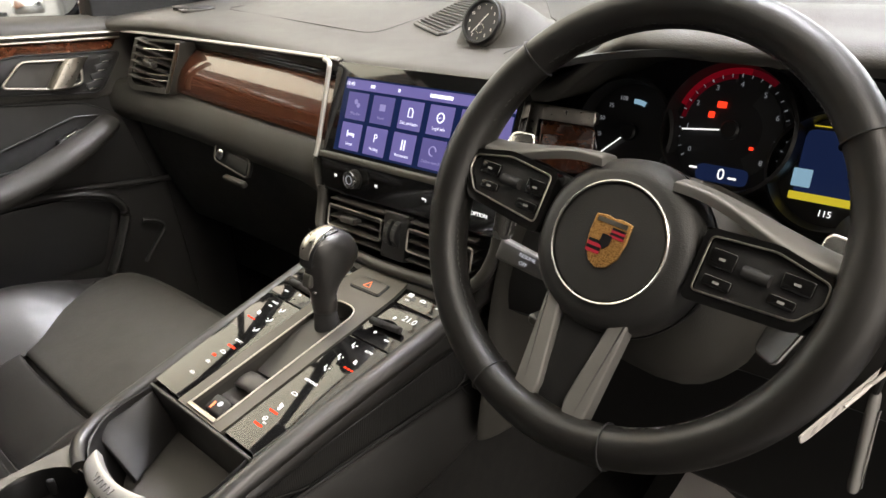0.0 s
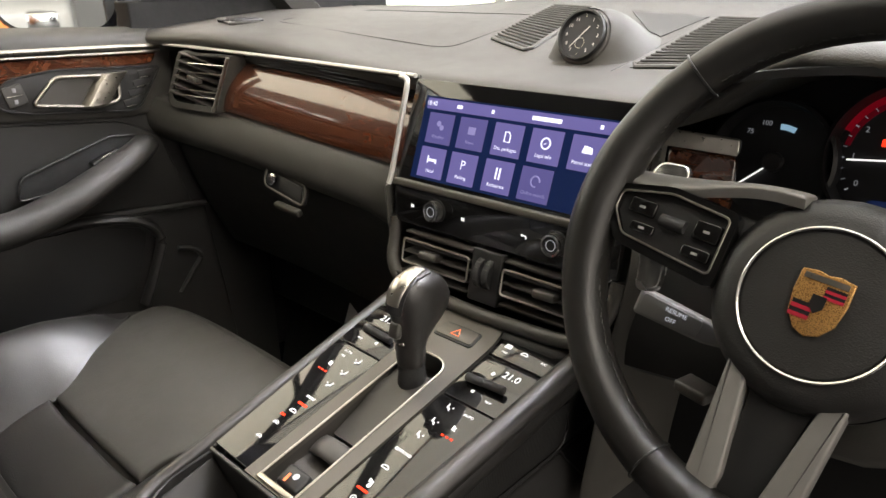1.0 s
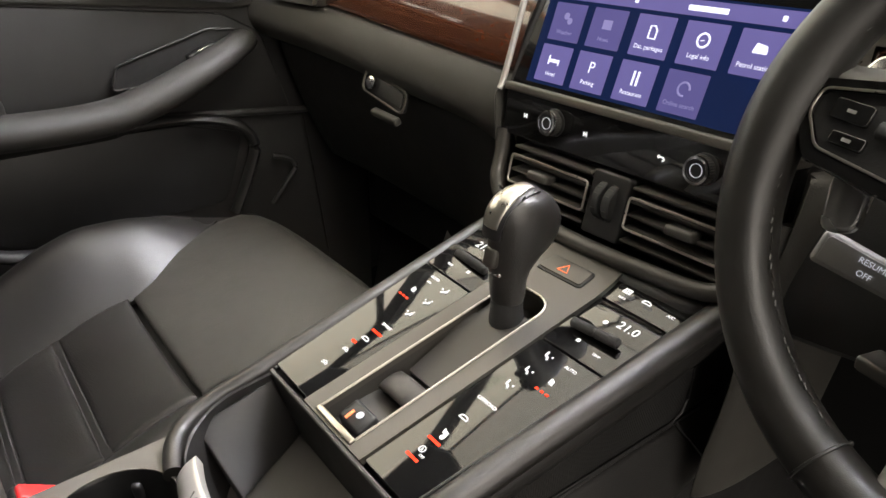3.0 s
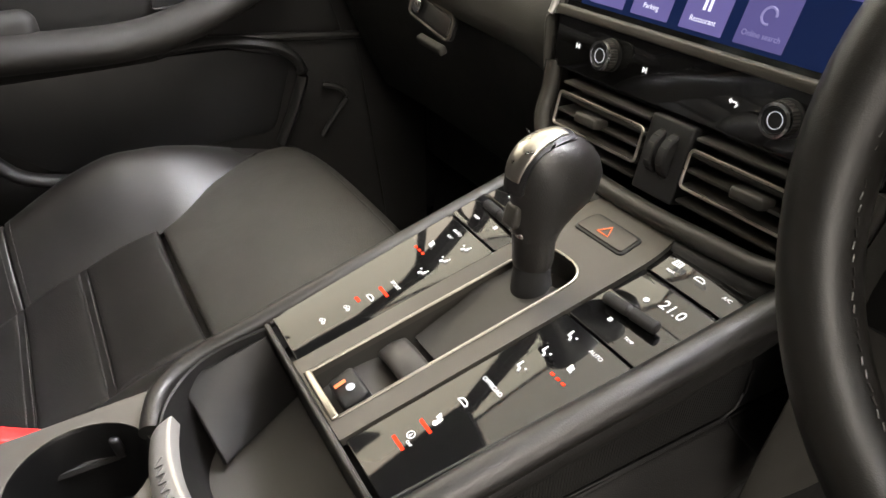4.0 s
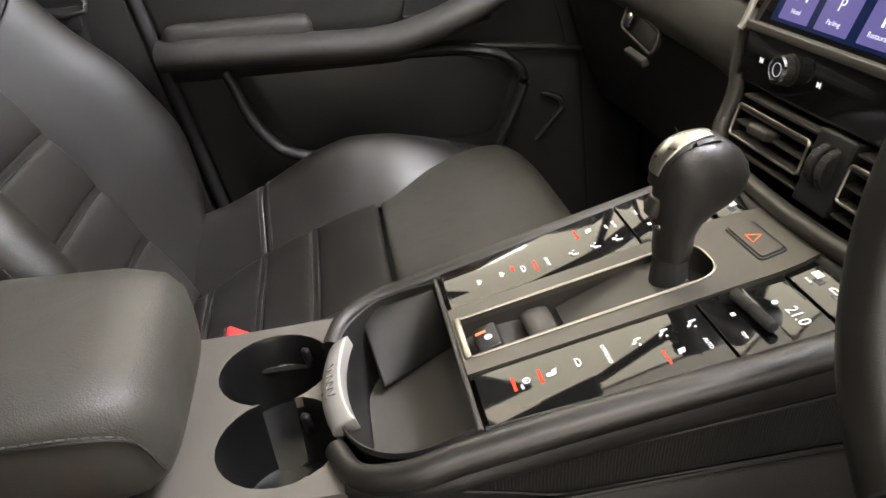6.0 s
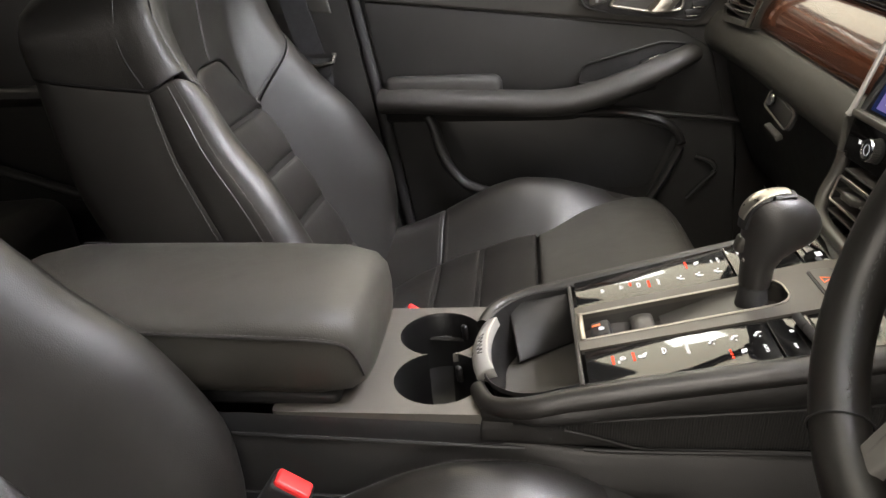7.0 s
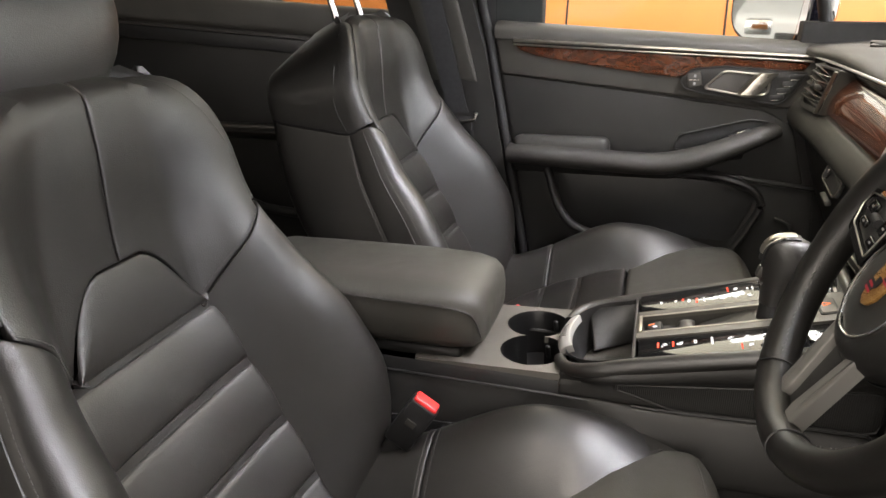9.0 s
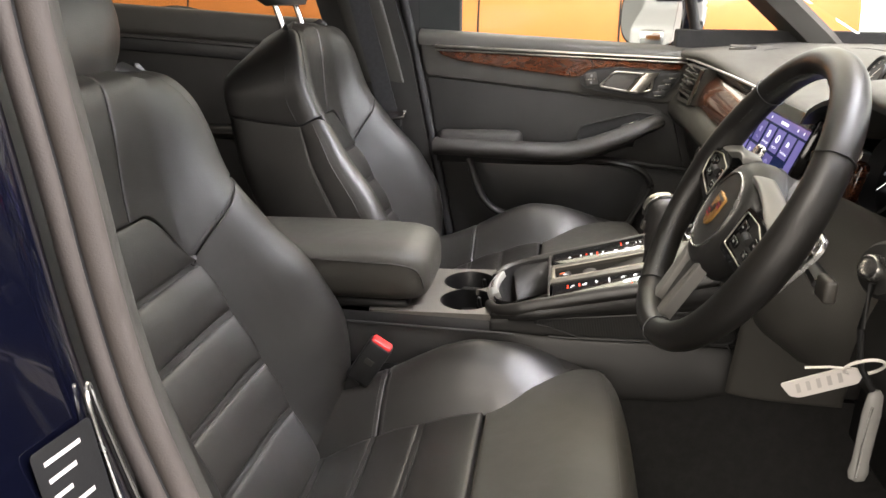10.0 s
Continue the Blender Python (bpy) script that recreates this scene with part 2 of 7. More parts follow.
def box(size, at=(0, 0, 0), rot=(0, 0, 0), bevel=0.004, seg=3, bm=None):
    made = bmesh.new()
    bmesh.ops.create_cube(made, size=1)
    bmesh.ops.scale(made, vec=size, verts=made.verts)
    if bevel:
        bmesh.ops.bevel(made, geom=made.edges[:], offset=min(bevel, 0.49 * min(size)), segments=seg, affect="EDGES", profile=0.5)
    bmesh.ops.transform(made, matrix=pose(*at, *rot), verts=made.verts)
    return join(bm, made)


def join(bm, made):
    if bm is None:
        return made
    me = bpy.data.meshes.new("tmp")
    made.to_mesh(me)
    made.free()
    bm.from_mesh(me)
    bpy.data.meshes.remove(me)
    return bm


def loft(rings, closed=True, caps=True, bm=None, loop=False):
    bm = bm or bmesh.new()
    vs = [[bm.verts.new(p) for p in ring] for ring in rings]
    n = len(rings[0])
    pairs = list(zip(vs, vs[1:])) + ([(vs[-1], vs[0])] if loop else [])
    for a, b in pairs:
        for i in range(n if closed else n - 1):
            j = (i + 1) % n
            bm.faces.new((a[i], a[j], b[j], b[i]))
    if caps and closed and not loop:
        if caps != "end":
            bm.faces.new(vs[0][::-1])
        bm.faces.new(vs[-1])
    return bm


def tube(path, r, n=10, loop=False, bm=None, flat=1.0, up=(0, 0, 1)):
    """A round (or flattened) bar along a path; r may be a function of the way 0..1."""
    path = [Vector(p) for p in path]
    rings = []
    m = len(path)
    for i, p in enumerate(path):
        if loop:
            d = path[(i + 1) % m] - path[i - 1]
        else:
            d = path[min(i + 1, m - 1)] - path[max(i - 1, 0)]
        d.normalize()
        side = d.cross(Vector(up))
        if side.length < 1e-4:
            side = d.cross(Vector((1, 0, 0)))
        side.normalize()
        top = side.cross(d)
        rad = r(i / max(1, m - 1)) if callable(r) else r
        rings.append([p + side * rad * math.cos(a) + top * rad * flat * math.sin(a)
                      for a in [2 * math.pi * k / n for k in range(n)]])
    return loft(rings, bm=bm, loop=loop)


def curve_points(pts, n=24, loop=False):
    """Catmull-Rom points through pts."""
    pts = [Vector(p) for p in pts]
    out = []
    m = len(pts)
    spans = m if loop else m - 1
    for i in range(spans):
        p0 = pts[(i - 1) % m] if loop or i > 0 else pts[0]
        p1, p2 = pts[i], pts[(i + 1) % m]
        p3 = pts[(i + 2) % m] if loop or i + 2 < m else pts[-1]
        k = max(2, n // spans)
        for j in range(k):
            t = j / k
            out.append(0.5 * ((2 * p1) + (p2 - p0) * t + (2 * p0 - 5 * p1 + 4 * p2 - p3) * t * t
                              + (3 * p1 - p0 - 3 * p2 + p3) * t ** 3))
    if not loop:
        out.append(pts[-1])
    return out


def rpoly(pts, r, seg=5):
    """2D polygon with rounded corners; r is one radius or one for each corner."""
    out = []
    n = len(pts)
    for i in range(n):
        p, a, b = Vector(pts[i]), Vector(pts[i - 1]), Vector(pts[(i + 1) % n])
        rad = r[i] if isinstance(r, (list, tuple)) else r
        u, v = (a - p), (b - p)
        k = min(rad, 0.49 * u.length, 0.49 * v.length)
        if k < 1e-6:
            out.append(p)
            continue
        s, e = p + u.normalized() * k, p + v.normalized() * k
        for j in range(seg + 1):
            t = j / seg
            out.append(s * (1 - t) ** 2 + p * 2 * t * (1 - t) + e * t * t)
    return out


def prism(poly, depth, m=None, bevel=0.0, bm=None):
    """A 2D polygon (x, y) raised from z=-depth to z=0, its top edge chamfered round, moved by m."""
    m = m or Matrix()
    c = Vector((0, 0))
    for p in poly:
        c += Vector(p[:2]) / len(poly)
    rings = []
    levels = [(-depth, 0.0)]
    if bevel:
        for k in range(4):
            a = math.pi / 2 * k / 3
            levels.append((-bevel + bevel * math.sin(a), bevel * (1 - math.cos(a))))
    else:
        levels.append((0.0, 0.0))
    n = len(poly)
    for z, inset in levels:
        ring = []
        for i in range(n):
            p = Vector(poly[i][:2])
            if inset:
                d = Vector(poly[(i + 1) % n][:2]) - Vector(poly[i - 1][:2])
                nrm = Vector((-d.y, d.x))
                if nrm.length > 1e-9:
                    nrm.normalize()
                    if nrm.dot(c - p) < 0 and abs(nrm.dot(c - p)) > 1e-6:
                        nrm = -nrm
                    p = p + nrm * inset
            ring.append(m @ Vector((p.x, p.y, z)))
        rings.append(ring)
    return loft(rings, bm=bm)


def sheet(fn, nu, nv, thick=0.01, edge=0.0, drop=0.0, flip=False, bm=None):
    """A sheet with thickness from fn(s, t), s and t in 0..1; edge and drop round its rim like a sewn pad."""
    bm = bm or bmesh.new()

    def steps(n, length):
        if not edge:
            return [i / n for i in range(n + 1)]
        e = min(0.3, edge / max(length, 1e-4))
        return [0, e * 0.12, e * 0.4, e] + [e + (1 - 2 * e) * i / n for i in range(1, n)] + [1 - e, 1 - e * 0.4, 1 - e * 0.12, 1]

    lu = (fn(0.0, 0.5) - fn(0.5, 0.5)).length + (fn(0.5, 0.5) - fn(1.0, 0.5)).length
    lv = (fn(0.5, 0.0) - fn(0.5, 0.5)).length + (fn(0.5, 0.5) - fn(0.5, 1.0)).length
    su, sv = steps(nu, lu), steps(nv, lv)
    top, low = [], []
    h = 1e-3
    for s in su:
        ra, rb = [], []
        for t in sv:
            p = fn(s, t)
            du = fn(min(1, s + h), t) - fn(max(0, s - h), t)
            dv = fn(s, min(1, t + h)) - fn(s, max(0, t - h))
            nrm = du.cross(dv)
            if nrm.length < 1e-12:
                nrm = Vector((0, 0, 1))
            nrm.normalize()
            if flip:
                nrm = -nrm
            off = 0.0
            if edge:
                d = min(min(s, 1 - s) * lu, min(t, 1 - t) * lv)
                if d < edge:
                    off = drop * (1 - math.sqrt(max(0, 1 - (1 - d / edge) ** 2)))
            ra.append(bm.verts.new(p - nrm * off))
            rb.append(bm.verts.new(p - nrm * (off + thick)))
        top.append(ra)
        low.append(rb)
    a, b = len(su), len(sv)
    for i in range(a - 1):
        for j in range(b - 1):
            bm.faces.new((top[i][j], top[i + 1][j], top[i + 1][j + 1], top[i][j + 1]))
            bm.faces.new((low[i][j], low[i][j + 1], low[i + 1][j + 1], low[i + 1][j]))
    for i in range(a - 1):
        bm.faces.new((top[i][0], low[i][0], low[i + 1][0], top[i + 1][0]))
        bm.faces.new((top[i][b - 1], top[i + 1][b - 1], low[i + 1][b - 1], low[i][b - 1]))
    for j in range(b - 1):
        bm.faces.new((top[0][j], top[0][j + 1], low[0][j + 1], low[0][j]))
        bm.faces.new((top[a - 1][j], low[a - 1][j], low[a - 1][j + 1], top[a - 1][j + 1]))
    return bm


def lathe(profile, m=None, n=40, bm=None):
    """Rings (radius, height) turned about z, moved by m."""
    m = m or Matrix()
    rings = [[m @ Vector((max(r, 1e-5) * math.cos(a), max(r, 1e-5) * math.sin(a), z))
              for a in [2 * math.pi * k / n for k in range(n)]] for r, z in profile]
    return loft(rings, bm=bm)


def stitches(path, length=0.0042, gap=0.0022, r=0.00055, bm=None):
    """A row of thread dashes along a path."""
    bm = bm or bmesh.new()
    path = [Vector(p) for p in path]
    want, run = 0.0, 0.0
    for a, b in zip(path, path[1:]):
        seg = (b - a).length
        while want < run + seg:
            p = a + (b - a) * ((want - run) / seg)
            d = (b - a).normalized()
            e = p + d * length
            side = d.cross(Vector((0.3, 0.5, 0.8))).normalized() * r
            top = side.cross(d).normalized() * r
            ring = lambda o: [o + side, o + top, o - side, o - top]
            loft([ring(p - d * 0.0003), ring(e)], bm=bm)
            want += length + gap
        run += seg
    return bm


def frame_at(origin, right, up):
    """A matrix whose x is right, y is up and z their cross product."""
    x = Vector(right).normalized()
    z = x.cross(Vector(up)).normalized()
    y = z.cross(x)
    return Matrix(((x.x, y.x, z.x, origin[0]), (x.y, y.y, z.y, origin[1]), (x.z, y.z, z.z, origin[2]), (0, 0, 0, 1)))


def words(name, text, size, m, material, parent, depth=0.0002, align="CENTER", sx=1.0):
    """Lettering in the built-in font as a thin mesh."""
    cu = bpy.data.curves.new(name, "FONT")
    cu.body, cu.size, cu.align_x, cu.align_y, cu.extrude = text, size, align, "CENTER", depth
    cu.resolution_u = 3
    tmp = new("tmp_text", cu)
    bpy.context.view_layer.update()
    me = bpy.data.meshes.new_from_object(tmp.evaluated_get(bpy.context.evaluated_depsgraph_get()))
    bpy.data.objects.remove(tmp)
    me.name = name
    me.transform(m @ Matrix.Diagonal((sx, 1, 1, 1)))
    me.materials.clear()
    me.materials.append(material)
    ob = new(name, me)
    ob.parent = parent
    return ob


def smooth(a, b, x):
    t = max(0.0, min(1.0, (x - a) / (b - a)))
    return t * t * (3 - 2 * t)


def lerp_table(table, x):
    """Smooth curve through the table's (x, y) pairs, with no overshoot."""
    if x <= table[0][0]:
        return table[0][1]
    if x >= table[-1][0]:
        return table[-1][1]
    n = len(table)
    slope = [(table[i + 1][1] - table[i][1]) / (table[i + 1][0] - table[i][0]) for i in range(n - 1)]

    def tangent(i):
        if i == 0 or i == n - 1:
            return slope[min(i, n - 2)]
        a, b = slope[i - 1], slope[i]
        return 0.0 if a * b <= 0 else 2 * a * b / (a + b)
    for i in range(n - 1):
        (x0, y0), (x1, y1) = table[i], table[i + 1]
        if x <= x1:
            h = x1 - x0
            t = (x - x0) / h
            return (2 * t ** 3 - 3 * t * t + 1) * y0 + (t ** 3 - 2 * t * t + t) * h * tangent(i) + (3 * t * t - 2 * t ** 3) * y1 + (t ** 3 - t * t) * h * tangent(i + 1)
    return table[-1][1]


def holed(outer, inner, depth, m=None, bm=None):
    """A plate with a hole: outlines in 2D, top at z=0."""
    m = m or Matrix()
    made = bmesh.new()
    loops = []
    for poly in (outer, inner):
        vs = [made.verts.new((p[0], p[1], 0)) for p in poly]
        es = [made.edges.new((vs[i], vs[(i + 1) % len(vs)])) for i in range(len(vs))]
        loops.append((vs, es))
    bmesh.ops.triangle_fill(made, use_beauty=True, use_dissolve=False, edges=loops[0][1] + loops[1][1])
    faces = made.faces[:]
    low = {}
    for vs, _ in loops:
        for v in vs:
            low[v] = made.verts.new((v.co.x, v.co.y, -depth))
    for f in faces:
        made.faces.new([low[v] for v in reversed(f.verts)])
    for vs, _ in loops:
        n = len(vs)
        for i in range(n):
            a, b = vs[i], vs[(i + 1) % n]
            made.faces.new((a, b, low[b], low[a]))
    bmesh.ops.transform(made, matrix=m, verts=made.verts)
    return join(bm, made)


# ---- centre console ----
SL = 0.9636
K = Matrix(((1, 0.047, 0, 0), (0, SL, -0.2675, 0.355), (0, 0.2675, SL, 0.7633), (0, 0, 0, 1)))


def S(y):
    return (y - 0.355) / SL


def con(x, y, h=0.0):
    return K @ Vector((x, S(y), h))


def KH(h):
    return K @ Matrix.Translation((0, 0, h))


console = thing("centre_console", "dark grey centre console with gloss black switch panels", "console")

# side walls, from the padded rim down to the floor
for sgn, nm in ((1, "driver"), (-1, "passenger")):
    def upper(s, t, sgn=sgn):
        y = 0.262 + 0.54 * s
        w = 0.090 + 0.024 * smooth(0.26, 0.33, y) + 0.005 * smooth(0.36, 0.62, y)
        zt = con(0, y).z - 0.004
        low = 0.100 + 0.006 * smooth(0.30, 0.62, y)
        zl = 0.700 + 0.008 * smooth(0.36, 0.60, y)
        bulge = 0.006 * math.sin(math.pi * min(1.0, t / 0.42)) if t < 0.42 else 0.0
        lean = 0.010 * smooth(0.355, 0.6, y) * (1 - t)
        return Vector((sgn * (w + (low - w) * smooth(0.30, 0.55, t) + bulge) + lean, y, zt - (zt - zl) * t))

    def lower(s, t, sgn=sgn):
        y = -0.40 + 1.22 * s
        w = 0.096 + 0.010 * smooth(0.22, 0.40, y)
        belly = 0.006 * max(0.0, math.sin(math.pi * min(1.0, t))) ** 0.8
        return Vector((sgn * (w + belly + 0.014 * t) - 0.010 * (1 - smooth(0.2, 0.36, y)), y, 0.702 + 0.006 * smooth(0.36, 0.60, y) - 0.098 * t + 0.030 * t * smooth(0.55, 0.68, y)))

    part("side_rail", sheet(upper, 22, 10, 0.012, 0.006, 0.003, flip=sgn > 0), SOFT_DARK, console)
    part("side_panel", sheet(lower, 44, 10, 0.012, 0.007, 0.006, flip=sgn > 0), SOFT_DARK, console, "matt dark lower console panel")
    part("tunnel_carpet", sheet(lambda s, t: Vector((sgn * (0.104 + 0.006 * smooth(0.18, 0.40, -0.40 + 1.4 * s)), -0.40 + 1.4 * s, 0.63 - 0.28 * t)), 20, 4, 0.012, flip=sgn > 0), CARPET, console)

    def inlay(s, t, sgn=sgn):
        return upper(0.130 + 0.565 * s, 0.50 + 0.02 * s + (0.47 - 0.02 * s) * t * min(1.0, 0.25 + 3.2 * s)) + Vector((sgn * 0.0012, 0, 0))
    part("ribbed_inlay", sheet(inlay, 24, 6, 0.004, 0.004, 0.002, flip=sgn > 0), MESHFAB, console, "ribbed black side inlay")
    ring = [inlay(0.02 + 0.92 * i / 20, 1.02) for i in range(21)] + [inlay(0.985, 0.93), inlay(1.0, 0.7), inlay(1.0, 0.3), inlay(0.985, 0.06)] + [inlay(0.94 - 0.92 * i / 20, -0.02) for i in range(21)]
    part("inlay_groove", tube(ring, 0.0016, 6, loop=True), HARD, console)
    joint = [inlay(0.96, 1.0) + Vector((sgn * 0.001, 0, 0))] + [lower((y + 0.40) / 1.22, f) + Vector((sgn * 0.0012, 0, 0)) for y, f in ((0.632, 0.10), (0.645, 0.35), (0.660, 0.65), (0.672, 0.98))]
    part("panel_joint", tube(joint, 0.0018, 6), HARD, console)
    part("panel_joint", tube([lower(0.62 + 0.25 * i / 20, 0.0) + Vector((sgn * 0.0008, 0, 0)) for i in range(21)], 0.0018, 6), HARD, console)
    # padded rim
    path = [con(sgn * 0.060, 0.256, -0.008), con(sgn * 0.092, 0.270, -0.006), con(sgn * 0.107, 0.302, -0.005), con(sgn * 0.108, 0.345, -0.004),
            con(sgn * 0.111, 0.42, -0.003), con(sgn * 0.117, 0.52, -0.003), con(sgn * 0.121, 0.60, -0.003), con(sgn * 0.124, 0.66, -0.004)]
    part("padded_rim", tube(curve_points(path, 36), lambda f: 0.0082 + (0.003 if sgn > 0 else 0.0) * smooth(0.0, 0.45, f), 14, up=(0, -0.27, 0.96)), LEATHER_SMOOTH, console,
         "padded leather-look console rim")

# tray at the back end of the console
tray_out = rpoly([(-0.094, S(0.353)), (-0.100, S(0.300)), (-0.062, S(0.262)), (0.062, S(0.262)), (0.100, S(0.300)), (0.094, S(0.353))],
                 [0.004, 0.05, 0.05, 0.05, 0.05, 0.004], 7)


def scaled(poly, k, c=(0, -0.045)):
    return [Vector((c[0] + (p[0] - c[0]) * k, c[1] + (p[1] - c[1]) * k)) for p in poly]


rings = []
for h, k in ((-0.002, 1.0), (0.002, 0.985), (0.001, 0.965), (-0.02, 0.945), (-0.056, 0.90), (-0.062, 0.88)):
    rings.append([KH(h) @ Vector((p[0], p[1], 0)) for p in scaled(tray_out, k)])
part("tray", loft(rings, caps="end"), TRAY, console, "open storage tray with a ribbed floor")
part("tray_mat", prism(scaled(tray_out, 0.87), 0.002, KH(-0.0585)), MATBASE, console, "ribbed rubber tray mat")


def wedge(s, t):
    top = Vector((-0.090, 0.284, -0.004)).lerp(Vector((-0.0895, 0.350, -0.004)), s)
    low = Vector((-0.040, 0.286, -0.050)).lerp(Vector((-0.074, 0.350, -0.058)), s)
    p = top.lerp(low, t)
    return con(p.x, p.y, p.z + 0.004 * math.sin(math.pi * t))


part("tray_wall", sheet(wedge, 8, 8, 0.006, 0.002, 0.001, flip=True), TRAY, console, "slanting dark tray wall")
part("tray_lip", tube([con(-0.094, 0.3535, 0.001), con(-0.05, 0.3535, 0.001), con(0.0, 0.3535, 0.001), con(0.05, 0.3535, 0.001), con(0.096, 0.3535, 0.001)], 0.0022, 8), SATIN, console)


def band(s, t):
    x = -0.050 + 0.100 * s
    y = 0.2745 - 0.008 * (1 - (2 * s - 1) ** 2) - 0.0195 * t
    return con(x, y, 0.0065 - 0.002 * t - 0.009 * t ** 3)


part("silver_band", sheet(band, 20, 8, 0.010, 0.003, 0.0015, flip=True), BRIGHT_TRIM, console, "brushed silver band with an engraved mark")
script = [band((x + 0.050) / 0.100, 0.45 + (0.16 if i % 2 else -0.14)) + Vector((0, 0.0004, 0.0010)) for i, x in enumerate([-0.018 + 0.0036 * i for i in range(11)])]
part("engraved_mark", tube(curve_points(script, 40), 0.0006, 5), SPOKE, console)

# gloss panels either side of the selector
for sgn in (1, -1):
    nm = "switch_panel"
    main = [(sgn * 0.0425, S(0.359)), (sgn * 0.0935, S(0.359)), (sgn * 0.1055, S(0.514)), (sgn * 0.0435, S(0.514))]
    temp = [(sgn * 0.0435, S(0.5155)), (sgn * 0.1057, S(0.5155)), (sgn * 0.1085, S(0.548)), (sgn * 0.0435, S(0.548))]
    disp = [(sgn * 0.0435, S(0.549)), (sgn * 0.1086, S(0.549)), (sgn * 0.1105, S(0.576)), (sgn * 0.0425, S(0.576))]
    row = [(sgn * 0.041, S(0.578)), (sgn * 0.1107, S(0.578)), (sgn * 0.113, S(0.607)), (sgn * 0.030, S(0.607))]
    for nm, poly, h in (("switch_panel", main, 0.0015), ("temperature_panel", temp, 0.0015), ("climate_display", disp, -0.0005), ("climate_strip", row, -0.001)):
        tip = K @ Matrix.Translation((sgn * 0.0425, 0, h)) @ Matrix.Rotation(radians(4.2 if sgn < 0 else 2.0), 4, "Y") @ Matrix.Translation((-sgn * 0.0425, 0, 0))
        part(nm, prism(rpoly(poly, 0.0015, 2), 0.008, tip, 0.0006), GLOSS, console, "gloss black touch panel")
    part("panel_edge", tube([con(sgn * 0.095, 0.357, 0.0005), con(sgn * 0.1075, 0.514, 0.0005), con(sgn * 0.115, 0.607, 0)], 0.0016, 6), HARD, console)
    # knurled temperature rocker
    a, b = con(sgn * 0.052, 0.5385, 0.006), con(sgn * 0.095, 0.5410, 0.006)
    part("temperature_rocker", tube([a, a.lerp(b, 0.02), a.lerp(b, 0.46), a.lerp(b, 0.48), a.lerp(b, 0.52), a.lerp(b, 0.54), a.lerp(b, 0.98), b],
                                    lambda f: 0.0042 if 0.1 < f < 0.40 or 0.60 < f < 0.9 else 0.0032, 16), KNURL, console, "knurled dark metal temperature rocker")

under = [(-0.100, S(0.352)), (0.100, S(0.352)), (0.122, S(0.66)), (-0.122, S(0.66))]
part("panel_bed", prism(under, 0.012, KH(-0.026)), HARD, console)

# dark titanium plate with the selector slot
plate_out = rpoly([(-0.0415, S(0.356)), (0.0415, S(0.356)), (0.0425, S(0.585)), (0.036, S(0.613)), (-0.036, S(0.613)), (-0.0425, S(0.585))],
                  [0.001, 0.001, 0.03, 0.012, 0.012, 0.03], 6)
slot = rpoly([(-0.0245, S(0.3615)), (0.0245, S(0.3615)), (0.0245, S(0.546)), (-0.0245, S(0.546))], [0.002, 0.002, 0.021, 0.021], 8)
part("selector_plate", holed(plate_out, slot, 0.006, KH(0.003)), TITAN, console, "dark titanium selector plate")
part("slot_trim", tube([KH(0.0035) @ Vector((p[0], p[1], 0)) for p in slot], 0.0011, 8, loop=True, up=(0, -0.27, 0.96)), BRUSHED, console, "thin silver slot trim")
part("slot_end_cap", box((0.050, 0.0055, 0.003), con(0, 0.3605, 0.004), (15.5, 0, 0), 0.0012), BRUSHED, console, "bright silver end strip")


def well(s, t):
    y = 0.358 + 0.190 * s
    dip = -0.020 + 0.012 * smooth(0.43, 0.50, y) * (1 - smooth(0.50, 0.55, y)) + 0.004 * math.sin((y - 0.36) * 60)
    return con(-0.026 + 0.052 * t, y, dip + 0.003 * (2 * t - 1) ** 2)


part("slot_well", sheet(well, 30, 6, 0.004, flip=True), SATIN, console)
part("slot_wall", loft([[KH(h) @ Vector((p[0], p[1], 0)) for p in scaled(slot, k, (0, 0.1))] for h, k in ((0.002, 1.01), (-0.024, 1.0))], caps=False), SATIN, console)
part("brake_switch", box((0.030, 0.020, 0.016), con(-0.001, 0.378, -0.010), (22, 0, 0), 0.0035), HARD, console, "parking brake switch with a lit mark")
part("switch_light", box((0.003, 0.0085, 0.0006), con(-0.004, 0.374, -0.0004), (21, 0, 0), 0.0002), LED_ORANGE, console)
part("switch_symbol", lathe([(0.0032, -0.0002), (0.0032, 0.0002), (0.0025, 0.0003), (0.0025, -0.0002)], K @ Matrix.Translation((0.003, S(0.3785), -0.0004)), 16), LED_DIM, console)
part("slot_saddle", sheet(lambda s, t: con(-0.0225 + 0.045 * t, 0.405 + 0.024 * s, -0.013 + 0.011 * math.sin(math.pi * (0.25 + 0.5 * s)) - 0.004 * (2 * t - 1) ** 2), 10, 8, 0.008, 0.004, 0.003, flip=True), SATIN, console,
     "smooth moulded saddle in the slot")
part("slot_ramp", sheet(lambda s, t: con(-0.0225 + 0.045 * t, 0.434 + 0.090 * s, -0.014 + 0.013 * math.sin(math.pi * 0.5 * s)), 14, 6, 0.006, flip=True), SATIN, console)

